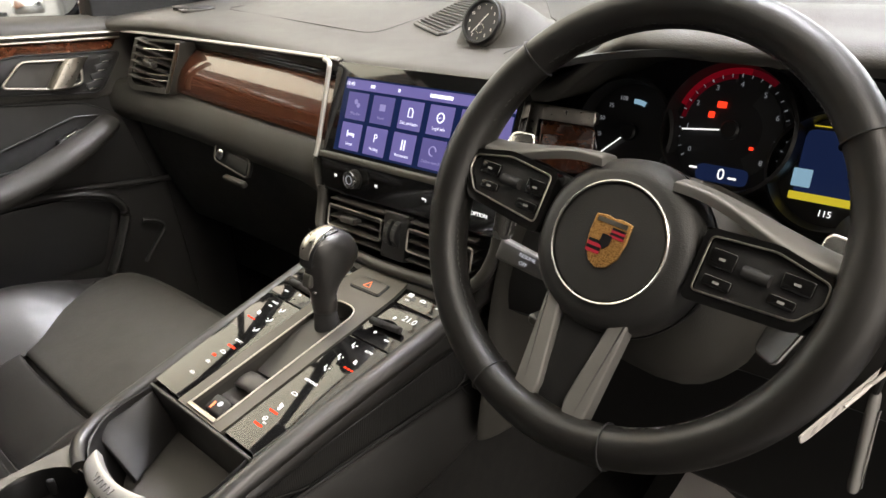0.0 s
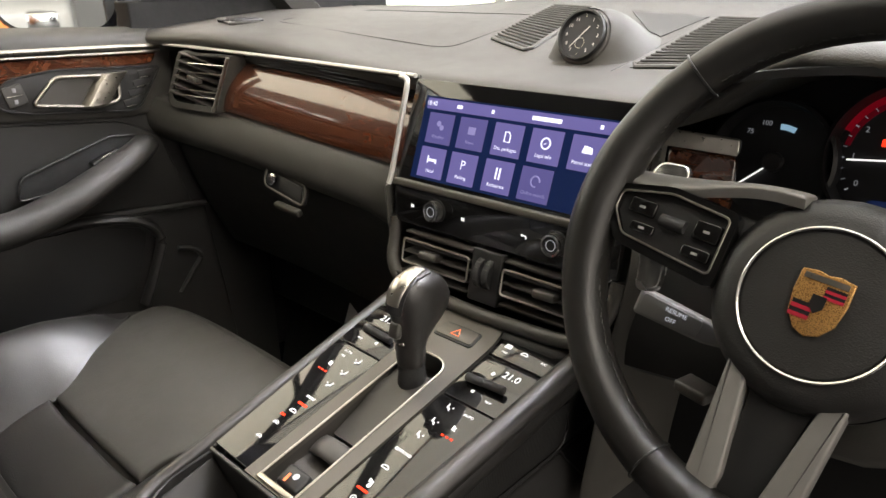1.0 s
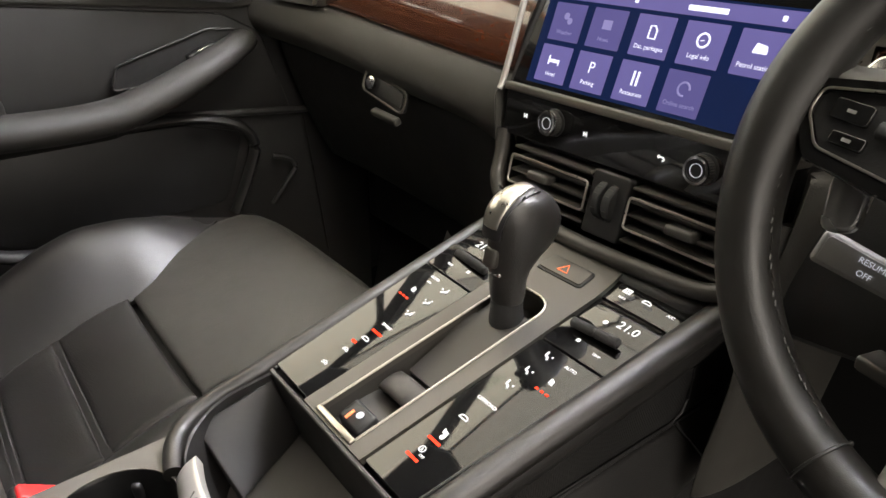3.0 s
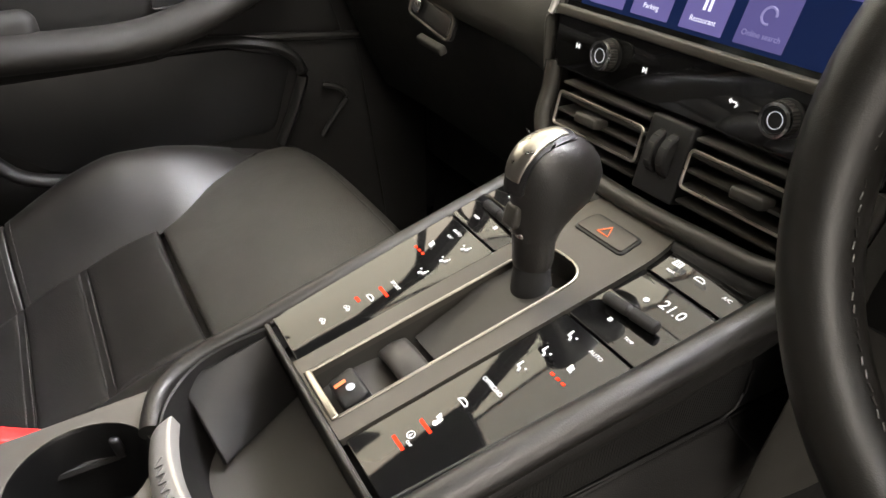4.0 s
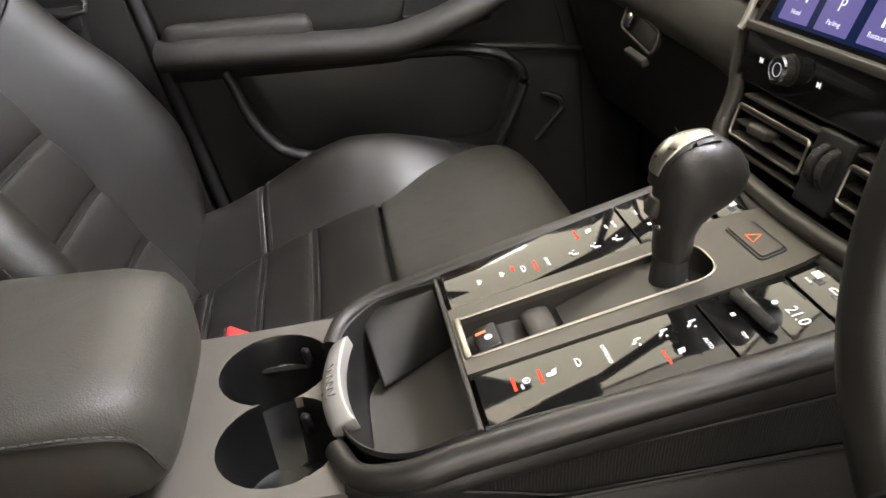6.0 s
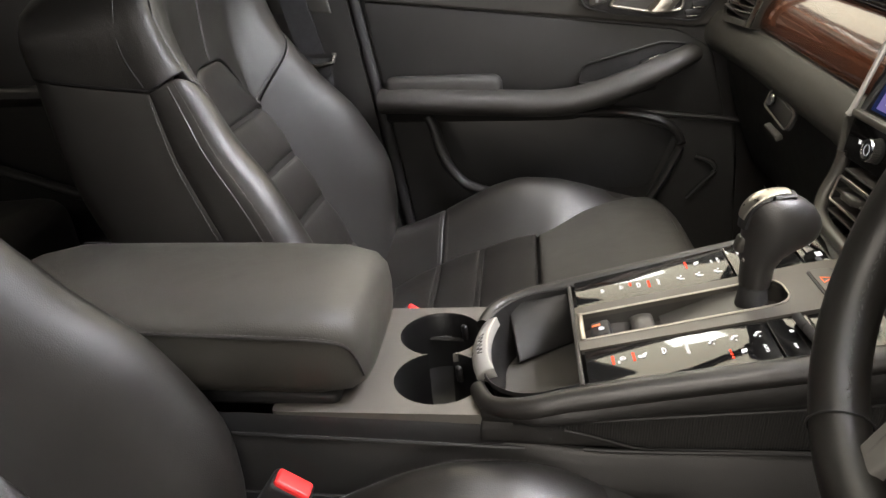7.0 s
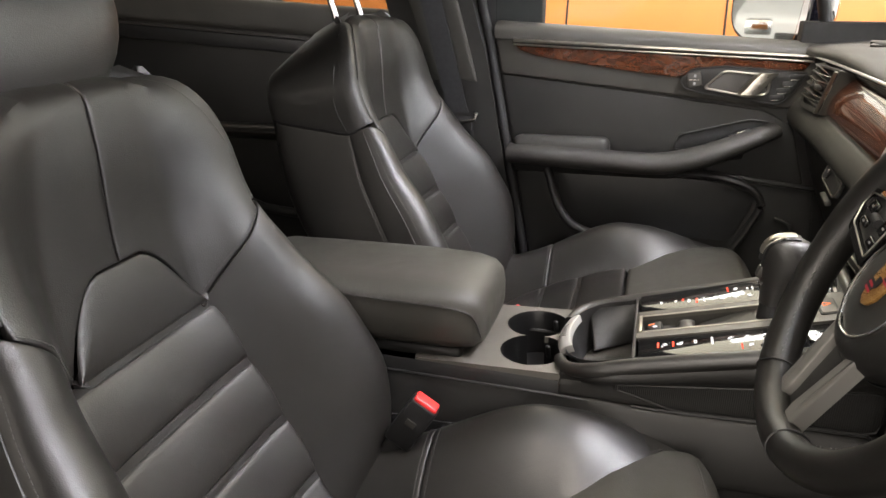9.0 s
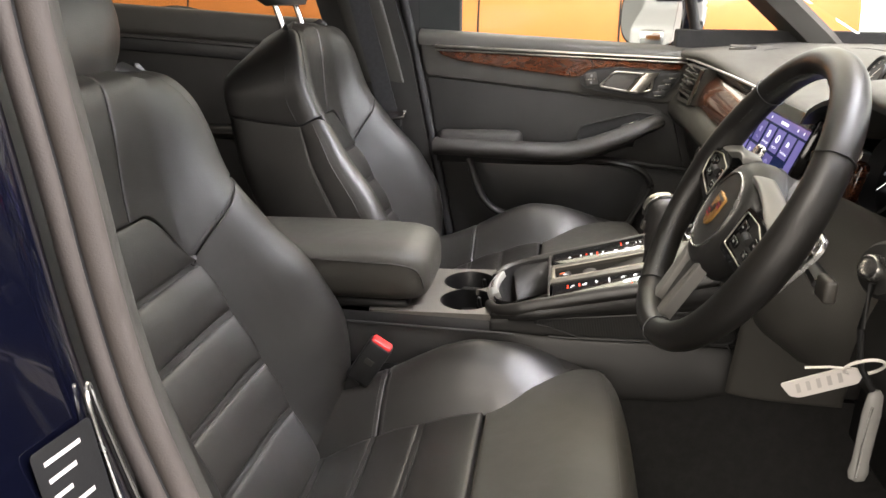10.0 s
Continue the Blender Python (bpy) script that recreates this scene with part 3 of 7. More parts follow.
# hazard switch
part("hazard_surround", prism(rpoly([(-0.026, S(0.5705)), (0.026, S(0.5705)), (0.024, S(0.592)), (-0.024, S(0.592))], 0.005, 5), 0.003, KH(0.0042), 0.001), HARD, console)
part("hazard_switch", prism(rpoly([(-0.024, S(0.5725)), (0.024, S(0.5725)), (0.022, S(0.590)), (-0.022, S(0.590))], 0.004, 5), 0.003, KH(0.0055), 0.0008), TITAN, console, "hazard switch with a red triangle")
tri = [KH(0.0062) @ Vector((x, S(0.5805) + y, 0)) for x, y in ((-0.0055, -0.004), (0.0055, -0.004), (0, 0.0052))]
part("hazard_triangle", tube([tri[0], tri[0].lerp(tri[1], 0.5), tri[1], tri[1].lerp(tri[2], 0.5), tri[2], tri[2].lerp(tri[0], 0.5)], 0.0005, 5, loop=True, up=(0, -0.27, 0.96)), LED_ORANGE, console)

# lit lettering and symbols; they face the rear seats' side of the cabin


TIP = radians(4.2)
TIP_DRIVER = radians(2.0)


def lifted(x, h):
    """Height over the plane of a mark on the panels."""
    return h + max(0.0, -x - 0.0425) * math.tan(TIP) - max(0.0, x - 0.0425) * math.tan(TIP_DRIVER)


def sign(text, x, y, size, material=LED_WHITE, h=0.0019, turn=0, sx=1.0):
    return words("lettering", text, size * 0.68, KH(lifted(x, h)) @ Matrix.Translation((x, S(y), 0)) @ Matrix.Rotation(TIP if x < 0 else TIP_DRIVER, 4, "Y") @ Matrix.Rotation(radians(turn), 4, "Z"), material, console, 0.0001, sx=sx)


def bar(x, y, lx, ly, material, turn=0, h=0.0019, name="indicator_bar"):
    bm = prism([(-lx / 2, -ly / 2), (lx / 2, -ly / 2), (lx / 2, ly / 2), (-lx / 2, ly / 2)], 0.0003, KH(lifted(x, h)) @ Matrix.Translation((x, S(y), 0)) @ Matrix.Rotation(TIP if x < 0 else TIP_DRIVER, 4, "Y") @ Matrix.Rotation(radians(turn), 4, "Z"))
    return part(name, bm, material, console)


def figure(x, y, flip=1):
    """A lit seated figure with an air arrow."""
    m = KH(lifted(x, 0.0019)) @ Matrix.Translation((x, S(y), 0)) @ Matrix.Rotation(TIP if x < 0 else TIP_DRIVER, 4, "Y") @ Matrix.Scale(0.62, 4)
    pts = [(-0.0035 * flip, 0.0035), (-0.0030 * flip, -0.001), (0.001 * flip, -0.0015), (0.0025 * flip, -0.005)]
    bm = tube([m @ Vector((a, b, 0.0002)) for a, b in pts], 0.0008, 5, up=(0, -0.27, 0.96))
    lathe([(0, 0), (0.0011, 0), (0.0011, 0.0003), (0, 0.0003)], m @ Matrix.Translation((-0.0038 * flip, 0.0055, 0)), 8, bm)
    prism([(0.004 * flip, 0.002), (0.0068 * flip, 0.0035), (0.0068 * flip, 0.0005)], 0.0003, m @ Matrix.Translation((0, 0, 0.0002)), bm=bm)
    return part("seat_air_symbol", bm, LED_WHITE, console)


def blob_symbol(x, y, kind):
    m = KH(lifted(x, 0.0019)) @ Matrix.Translation((x, S(y), 0)) @ Matrix.Rotation(TIP if x < 0 else TIP_DRIVER, 4, "Y") @ Matrix.Scale(0.66, 4)
    bm = bmesh.new()
    if kind == "ring":
        loft([[m @ Vector((r * math.cos(a), r * math.sin(a), z)) for a in [6.2832 * k / 18 for k in range(18)]] for r, z in ((0.0042, 0), (0.0042, 0.0003), (0.0033, 0.0003), (0.0033, 0))], bm=bm, loop=True)
        prism([(-0.0012, -0.002), (0.0012, -0.002), (0, 0.0022)], 0.0003, m @ Matrix.Translation((0, 0, 0.0003)), bm=bm)
    elif kind == "car":
        pts = [(-0.006, -0.002), (-0.005, 0.001), (-0.002, 0.0025), (0.003, 0.0022), (0.006, -0.0002), (0.0055, -0.002)]
        tube([m @ Vector((a, b, 0.0002)) for a, b in pts], 0.0005, 5, loop=True, bm=bm, up=(0, -0.27, 0.96))
    elif kind == "lines":
        for k in range(3):
            tube([m @ Vector((-0.003 + 0.003 * k, -0.001 * k, 0.0002)), m @ Vector((-0.0045 + 0.003 * k, 0.0055 - 0.001 * k, 0.0002))], 0.0006, 5, bm=bm, up=(0, -0.27, 0.96))
        lathe([(0, 0), (0.0028, 0), (0.0028, 0.0003), (0, 0.0003)], m @ Matrix.Translation((0.001, -0.004, 0)), 12, bm)
    elif kind == "cloud":
        for dx, dy, r in ((-0.003, 0, 0.0022), (0, 0.0015, 0.0026), (0.003, 0, 0.0022)):
            loft([[m @ Vector((dx + q * math.cos(a), dy + q * math.sin(a), z)) for a in [6.2832 * k / 12 for k in range(12)]] for q, z in ((r, 0), (r, 0.0003), (r - 0.0007, 0.0003), (r - 0.0007, 0))], bm=bm, loop=True)
    elif kind == "seat":
        tube([m @ Vector((a, b, 0.0002)) for a, b in ((-0.002, 0.004), (-0.0015, -0.002), (0.003, -0.0022))], 0.0011, 5, bm=bm, up=(0, -0.27, 0.96))
        tube([m @ Vector((a, b, 0.0002)) for a, b in ((0.001, 0.003), (0.0018, 0.0015), (0.001, 0.0), (0.0018, -0.001))], 0.0005, 5, bm=bm, up=(0, -0.27, 0.96))
    elif kind == "grid":
        for k in range(3):
            tube([m @ Vector((-0.003 + 0.003 * k, -0.002, 0.0002)), m @ Vector((-0.003 + 0.003 * k, 0.003, 0.0002))], 0.0005, 5, bm=bm, up=(0, -0.27, 0.96))
        tube([m @ Vector(p) for p in ((-0.0052, -0.003, 0.0002), (0.0052, -0.003, 0.0002), (0.0045, 0.004, 0.0002), (-0.0045, 0.004, 0.0002))], 0.0005, 5, loop=True, bm=bm, up=(0, -0.27, 0.96))
    return part("lit_symbol", bm, LED_WHITE, console)


bar(0.064, 0.383, 0.0125, 0.0022, LED_RED)
bar(0.064, 0.401, 0.0125, 0.0022, LED_RED)
blob_symbol(0.064, 0.3915, "ring")
sign("OFF", 0.0685, 0.3875, 0.0042)
blob_symbol(0.065, 0.409, "lines")
blob_symbol(0.063, 0.427, "car")
sign("OFFROAD", 0.064, 0.446, 0.0062)
for yy in (0.467, 0.485, 0.504):
    figure(0.062, yy)
sign("AUTO", 0.084, 0.505, 0.0058)
blob_symbol(0.083, 0.488, "seat")
for k in (-1, 0, 1):
    bar(0.084 + 0.0050 * k, 0.478, 0.0028, 0.0018, LED_RED)
blob_symbol(-0.065, 0.387, "cloud")
blob_symbol(-0.065, 0.406, "cloud")
bar(-0.068, 0.416, 0.0055, 0.0024, LED_RED)
blob_symbol(-0.063, 0.424, "car")
bar(-0.062, 0.434, 0.0125, 0.0022, LED_RED)
sign("SPORT", -0.062, 0.4435, 0.0058)
for yy in (0.465, 0.483, 0.501):
    figure(-0.061, yy, -1)
sign("AUTO", -0.081, 0.506, 0.0055)
sign("REST", -0.081, 0.4995, 0.004)
blob_symbol(-0.083, 0.485, "seat")
for k in (-1, 0, 1):
    bar(-0.084 + 0.0050 * k, 0.475, 0.0028, 0.0018, LED_RED)
for sgn in (1, -1):
    sign("21.0", sgn * 0.084, 0.562, 0.0165, h=0.0002)
    part("fan_mark", lathe([(0, 0), (0.0022, 0), (0.0022, 0.0003), (0, 0.0003)], KH(lifted(sgn * 0.066, 0.0001)) @ Matrix.Translation((sgn * 0.066, S(0.5575), 0)), 6), LED_WHITE, console)
    sign("TEMP", sgn * 0.087, 0.5265, 0.0045, LED_WHITE)
    bar(sgn * 0.066, 0.530, 0.003, 0.003, LED_WHITE)
    bar(sgn * 0.080, 0.545, 0.0022, 0.0006, LED_WHITE)
blob_symbol(0.056, 0.592, "grid")
sign("REAR", 0.056, 0.5855, 0.0042, h=0.0002)
blob_symbol(0.076, 0.591, "car")
sign("A/C", 0.098, 0.591, 0.006, h=0.0002)
blob_symbol(-0.056, 0.592, "grid")
blob_symbol(-0.080, 0.591, "car")

# selector lever
lever = thing("gear_selector", "black gear selector lever with a satin silver cap", "gear lever", at=(0.009, 0.517, 0.80))


def lever_ring(z, yc, ry, rx, n=24, dz=0.0):
    return [Vector((0.009 + rx * math.cos(a) * (1 - 0.12 * math.sin(a) ** 2), yc + ry * math.sin(a), z + dz * math.sin(a))) - Vector((0.009, 0.517, 0.80))
            for a in [2 * math.pi * k / n for k in range(n)]]


def lever_part(nm, rows, material, lab=""):
    return part(nm, loft([lever_ring(*r) for r in rows]), material, lever, lab)


lever_part("boot", [(0.786, 0.517, 0.016, 0.016), (0.80, 0.5165, 0.0155, 0.0160), (0.815, 0.5155, 0.0135, 0.0140), (0.832, 0.5155, 0.0125, 0.0135)], RUBBER)
lever_part("stem", [(0.824, 0.5155, 0.0135, 0.0140), (0.829, 0.5155, 0.0145, 0.0150), (0.843, 0.5155, 0.0152, 0.0154), (0.856, 0.5185, 0.0190, 0.0166), (0.868, 0.524, 0.0255, 0.0185)], LEATHER_SMOOTH)
lever_part("knob", [(0.850, 0.5175, 0.0175, 0.0162, 24, 0.004), (0.860, 0.5225, 0.0250, 0.0182, 24, 0.004), (0.868, 0.5270, 0.0300, 0.0198, 24, 0.0), (0.878, 0.5300, 0.0335, 0.0212, 24, -0.003), (0.889, 0.5310, 0.0345, 0.0216, 24, -0.004), (0.898, 0.5300, 0.0325, 0.0208, 24, -0.004),
                    (0.906, 0.5285, 0.0275, 0.0180, 24, -0.003), (0.911, 0.528, 0.0205, 0.0140, 24, -0.002), (0.9138, 0.528, 0.011, 0.008)], LEATHER_SMOOTH, "smooth dark leather knob")


MERIDIAN = [(-0.0222, 0.078), (-0.0215, 0.090), (-0.0190, 0.101), (-0.0125, 0.1095), (-0.0040, 0.1140), (0.0060, 0.1160), (0.0160, 0.1158), (0.0250, 0.1128), (0.0310, 0.1075)]
ridge = curve_points([(0, y, z) for y, z in MERIDIAN], 32)


def on_ridge(f, across, w, lift):
    k = f * (len(ridge) - 1)
    i = min(len(ridge) - 2, int(k))
    p, q = ridge[i], ridge[i + 1]
    d = (q - p).normalized()
    n = Vector((0, -d.z, d.y))
    c = p.lerp(q, k - i)
    return c + n * (lift - 0.0028 * across * across * (w / 0.010) ** 2) + Vector((across * w, 0, 0))


def cap(s, t):
    return on_ridge(0.14 + 0.60 * s, 2 * t - 1, 0.0078 + 0.0028 * math.sin(math.pi * min(1, s * 1.1)), 0.0032)


part("cap_surround", sheet(lambda s, t: on_ridge(0.06 + 0.74 * s, 2 * t - 1, 0.0098 + 0.0026 * math.sin(math.pi * s), 0.0018), 22, 10, 0.006, flip=True), HARD, lever, "dark cap surround")
part("cap", sheet(cap, 20, 8, 0.005, 0.003, 0.0012, flip=True), BRUSHED, lever, "satin silver shift pattern cap")
part("release_button", box((0.013, 0.008, 0.016), (0, -0.0195, 0.066), (-14, 0, 0), 0.003), SATIN, lever, "silver-grey release button")
part("button_insert", box((0.014, 0.010, 0.006), (0, -0.0130, 0.051), (-25, 0, 0), 0.002), SILVER, lever)
# ---- cup holder, tunnel and armrest ----
tunnel = thing("rear_tunnel_console", "matt dark rear console with twin cup holders", "console")
for sgn in (1, -1):
    part("tunnel_shoulder", sheet(lambda s, t: Vector(((-0.010 + 0.090 + 0.014 * s if sgn > 0 else -0.113) + sgn * 0.004 * t ** 0.8 * (1 - 0.6 * smooth(0.93, 1.0, s)), -0.40 + 0.700 * s, 0.7165 - 0.004 * (1 - s) - 0.004 * smooth(0.92, 1.0, s) - 0.022 * t ** 1.1)), 20, 6, 0.008, flip=sgn > 0), HARD, tunnel)
    part("tunnel_trim", tube([Vector((0.095 + 0.0012 * i if sgn > 0 else -0.124, -0.3 + 0.0503 * i, 0.7000 + 0.0003 * i)) for i in range(13)], 0.0018, 6), HARD, tunnel)
PZ = 0.719
cup_out = rpoly([(-0.112, 0.060), (0.088, 0.060), (0.094, 0.285), (0.075, 0.275), (0.045, 0.2585), (-0.055, 0.2565), (-0.090, 0.266), (-0.112, 0.275)], 0.006, 4)
hole = []
for sgn, a0, a1 in ((1, -180 + 20.8, 180 - 20.8), (-1, 20.8, 360 - 20.8)):
    for k in range(25):
        a = radians(a0 + (a1 - a0) * k / 24)
        hole.append(Vector((-0.011 + sgn * 0.0428 + 0.0460 * math.cos(a), 0.2145 + sgn * 0.003 + 0.0460 * math.sin(a))))
part("cup_plate", holed(cup_out, hole, 0.010, pose(0, 0, PZ, 2.5, 0, 0) @ Matrix.Translation((0, 0, -0.004))), CUP_PLATE, tunnel, "satin grey plate round the cup holders")
HM = pose(0, 0, PZ, 2.5, 0, 0) @ Matrix.Translation((0, 0, -0.004))
part("cup_well", loft([[HM @ Vector((-0.011 + (p.x + 0.011) * k, 0.2145 + (p.y - 0.2145) * k, h)) for p in hole] for h, k in ((-0.001, 1.0), (-0.004, 0.985), (-0.07, 0.93), (-0.072, 0.5), (-0.072, 0.05))], caps="end"), CUP_BLACK, tunnel, "black twin cup wells")
for sgn in (1, -1):
    for a in (150, 30):
        ca = radians(a if sgn > 0 else 180 - a)
        q = HM @ Vector((-0.011 + sgn * 0.0428 + 0.040 * math.cos(ca), 0.2145 + 0.040 * math.sin(ca), -0.020))
        part("cup_finger", box((0.008, 0.006, 0.022), q, (12, 0, math.degrees(ca) - 90), 0.003), HARD, tunnel)

armrest = thing("armrest", "black leather armrest lid on the centre console", "armrest", at=(0, 0, 0.735))


def arm_ring(y, w, top, low=0.735, n=28):
    ring = []
    for k in range(n):
        a = 2 * math.pi * k / n
        c, s = math.cos(a), math.sin(a)
        e = 0.42
        x = w * math.copysign(abs(c) ** e, c)
        z = (top + low) / 2 + (top - low) / 2 * math.copysign(abs(s) ** e, s)
        z += 0.003 * (1 - (x / w) ** 2) * (s > 0)
        ring.append(Vector((x, y, z - 0.735)))
    return ring


rows = [(0.158, 0.052, 0.782, 0.756), (0.157, 0.066, 0.796, 0.748), (0.152, 0.078, 0.809, 0.740), (0.140, 0.087, 0.819, 0.733), (0.110, 0.0925, 0.825, 0.730), (0.03, 0.094, 0.826, 0.729),
        (-0.12, 0.095, 0.823, 0.729), (-0.20, 0.094, 0.820, 0.729), (-0.245, 0.088, 0.810, 0.735), (-0.255, 0.075, 0.79, 0.75)]
part("pad", loft([arm_ring(*r) for r in rows]), LEATHER_PALE, armrest, "plump black leather armrest pad")
for sgn in (1, -1):
    seam = [Vector((sgn * (0.0935 + 0.0002 * i), 0.110 - 0.036 * i, 0.066 + 0.0006 * i)) for i in range(10)]
    seam = [Vector((sgn * 0.080, 0.1530, 0.022)), Vector((sgn * 0.0845, 0.1480, 0.042)), Vector((sgn * 0.0890, 0.138, 0.058))] + seam
    part("stitching", stitches([p + Vector((sgn * 0.0012, 0, 0.004)) for p in curve_points(seam, 40)]), THREAD, armrest)
    part("piping", tube(curve_points([p + Vector((-sgn * 0.0006, 0, 0)) for p in seam], 40), 0.0013, 6), LEATHER_SMOOTH, armrest)
part("armrest_base", box((0.160, 0.38, 0.020), (-0.004, -0.065, -0.012), (0, 0, 0), 0.008), HARD, armrest)

# belt buckles beside the console
for sx, yy, zz in ((0.158, 0.098, 0.690), (-0.143, 0.172, 0.693)):
    bk = thing("belt_buckle", "black seat belt buckle with a red release button", "belt buckle", group="belt buckles", at=(sx, yy, zz))
    bk.rotation_euler = (radians(-32), 0, 0)
    part("housing", box((0.024, 0.040, 0.080), (0, 0, -0.035), (0, 0, 0), 0.005), HARD, bk)
    part("release_button", box((0.019, 0.034, 0.014), (0.0010, 0, 0.0015), (0, 0, 0), 0.003), RED_PLASTIC, bk, "red release button")
    part("marking", box((0.001, 0.014, 0.010), (0.0125, -0.001, -0.030), (0, 0, 0), 0.0003), SATIN, bk)
    part("stalk", box((0.012, 0.028, 0.14), (-0.002, 0, -0.13), (0, 0, 0), 0.004), RUBBER, bk)

# ---- dashboard ----
dash = thing("dashboard", "grained dark grey dashboard with a padded brow", "dashboard")
part("dash_core", box((1.44, 0.26, 0.50), (0, 0.95, 0.82), (0, 0, 0), 0.01), HARD, dash)
DX = 0.008  # the stack's middle


def hood(x):
    return smooth(0.165, 0.275, x) * (1 - smooth(0.48, 0.62, x))


def top_z(x, y):
    """Height of the dash top."""
    rise = 0.036 * (1 - smooth(-0.62, -0.10, x)) + 0.058 * hood(x) * (1 - smooth(0.80, 1.02, y)) + 0.012 * smooth(0.5, 0.7, x)
    return 1.066 + 0.08 * (y - 0.72) + 0.080 * max(0.0, y - 0.74) * smooth(-0.55, -0.15, x) + rise * (1 - 0.6 * smooth(0.85, 1.15, y))


def brow(x):
    """Rear lip of the dash top: its y and z."""
    y = lerp_table([(-0.72, 0.632), (-0.5, 0.668), (-0.15, 0.692), (0.10, 0.690), (0.35, 0.668), (0.72, 0.64)], x)
    return y - 0.006 * hood(x), top_z(x, y + 0.03) - 0.001


def top_ring(x):
    y, z = brow(x)
    far = 1.22 - 0.10 * (x / 0.75) ** 2
    pts = [(far, 1.060), (far - 0.01, top_z(x, far) - 0.004)] + [(q, top_z(x, q)) for q in (1.02, 0.90, 0.80, y + 0.07)] + [(y + 0.03, z + 0.001), (y + 0.009, z - 0.003), (y, z - 0.011),
           (y + 0.002, z - 0.018), (y + 0.012, z - 0.023), (y + 0.08, z - 0.025), (y + 0.2, 1.040)]
    pts = curve_points([(0, a, b) for a, b in pts], 40)
    return [Vector((x, p.y, p.z)) for p in pts]


xs = [-0.735 + 1.47 * i / 60 for i in range(61)]
part("top_pad", loft([top_ring(x) for x in xs]), SOFT, dash, "grained soft dash top with a rolled brow")
# outline of the airbag lid in the dash top
lid = rpoly([(-0.56, 0.78), (-0.20, 0.80), (-0.20, 1.00), (-0.54, 1.00)], 0.03, 6)
part("airbag_seam", tube([Vector((p.x, p.y, top_z(p.x, p.y) + 0.0001)) for p in lid], 0.0006, 5, loop=True), SOFT_DARK, dash)


def veneer_lean(v):
    v = max(0.0, min(1.25, v))
    return 0.028 * (0.20 * v + 0.80 * v * v)


def wood_face(x, z):
    """y of the passenger trim's face."""
    return lerp_table([(-0.72, 0.640), (-0.55, 0.655), (-0.15, 0.678)], x) + veneer_lean((z - trim_low(x)) / 0.075)


def trim_top(x):
    return lerp_table([(-0.72, 1.078), (-0.50, 1.072), (-0.14, 1.062)], x)


def trim_low(x):
    return lerp_table([(-0.72, 0.996), (-0.54, 0.986), (-0.35, 0.969), (-0.14, 0.952)], x)


def wood_top(x):
    return lerp_table([(-0.52, 1.0570), (-0.35, 1.0460), (-0.146, 1.0310)], x)


def veneer(s, t):
    x = (-0.532 + 0.040 * t) * (1 - s) - 0.148 * s
    z = trim_low(x) + (wood_top(x) - trim_low(x)) * t
    return Vector((x, wood_face(x, z) - 0.008 * math.sin(math.pi * (0.10 + 0.75 * t)), z))


part("wood_panel", sheet(veneer, 30, 12, 0.008, 0.004, 0.002, flip=False), WOOD, dash, "glossy red-brown burl wood veneer panel")


def fluted(s, t):
    x = (-0.494 + 0.02 * t) * (1 - s) - 0.147 * s
    z0 = wood_top(x) + 0.001
    z = z0 + (trim_top(x) - 0.002 - z0) * t
    return Vector((x, wood_face(x, wood_top(x)) - 0.004 - 0.012 * t + 0.0016 * abs(math.sin(t * math.pi * 4)), z))


part("fluted_strip", sheet(fluted, 24, 32, 0.004), GLOSS, dash, "fluted gloss black strip above the veneer")
bright = [Vector((x, wood_face(x, wood_top(x)) - 0.018, trim_top(x))) for x in [-0.67 + 0.01 * i for i in range(53)]]
part("chrome_strip", tube(bright, 0.0034, 8, flat=0.8), BRIGHT_TRIM, dash, "thin bright trim strip along the dash")
edge = [Vector((-0.160, 0.676, 1.0625)), Vector((-0.149, 0.674, 1.0610)), Vector((-0.1445, 0.670, 1.052)), Vector((-0.1455, 0.655, 1.00)), Vector((-0.147, 0.642, 0.955)), Vector((-0.148, 0.638, 0.946))]
part("screen_edge_trim", tube(curve_points(edge, 24), 0.0032, 8), BRIGHT_TRIM, dash, "bright silver trim beside the screen")

# padded lower dash on the passenger's side


def lower_ring(x):
    zt = trim_low(x) - 0.001
    yf = wood_face(x, zt)
    cheek = smooth(-0.24, -0.14, x)
    drop = 0.072 + 0.016 * cheek
    pts = [(yf + 0.06, zt), (yf + 0.004, zt), (yf - 0.010, zt - 0.008), (yf - 0.019, zt - 0.026), (yf - 0.020, zt - 0.045), (yf - 0.012, zt - drop + 0.012), (yf + 0.004, zt - drop), (yf + 0.06, zt - drop - 0.012), (yf + 0.10, zt - 0.03)]
    return [Vector((x, p.y, p.z)) for p in curve_points([(0, a, b) for a, b in pts], 32)]


part("lower_pad", loft([lower_ring(-0.735 + 0.59 * i / 30) for i in range(31)]), SOFT, dash, "rolled grey-green lower dash pad")


def cheek(s, t):
    z = 0.945 - 0.30 * s
    x = -0.172 + 0.020 * smooth(0, 0.5, s) + 0.012 * smooth(0.5, 1, s)
    y0 = 0.636 - 0.012 * s + 0.0 * t
    return Vector((x + 0.022 * t ** 2 - 0.012 * (1 - t) * 0, y0 + (1 - t) ** 2 * 0.16, z))


part("stack_cheek", sheet(cheek, 18, 10, 0.012, 0.006, 0.004), SOFT, dash, "curved side of the centre stack")
part("stack_cheek", sheet(lambda s, t: Vector((2 * DX - cheek(s, t).x, cheek(s, t).y, cheek(s, t).z)), 18, 10, 0.012, 0.006, 0.004, flip=True), SOFT, dash, "curved side of the centre stack")


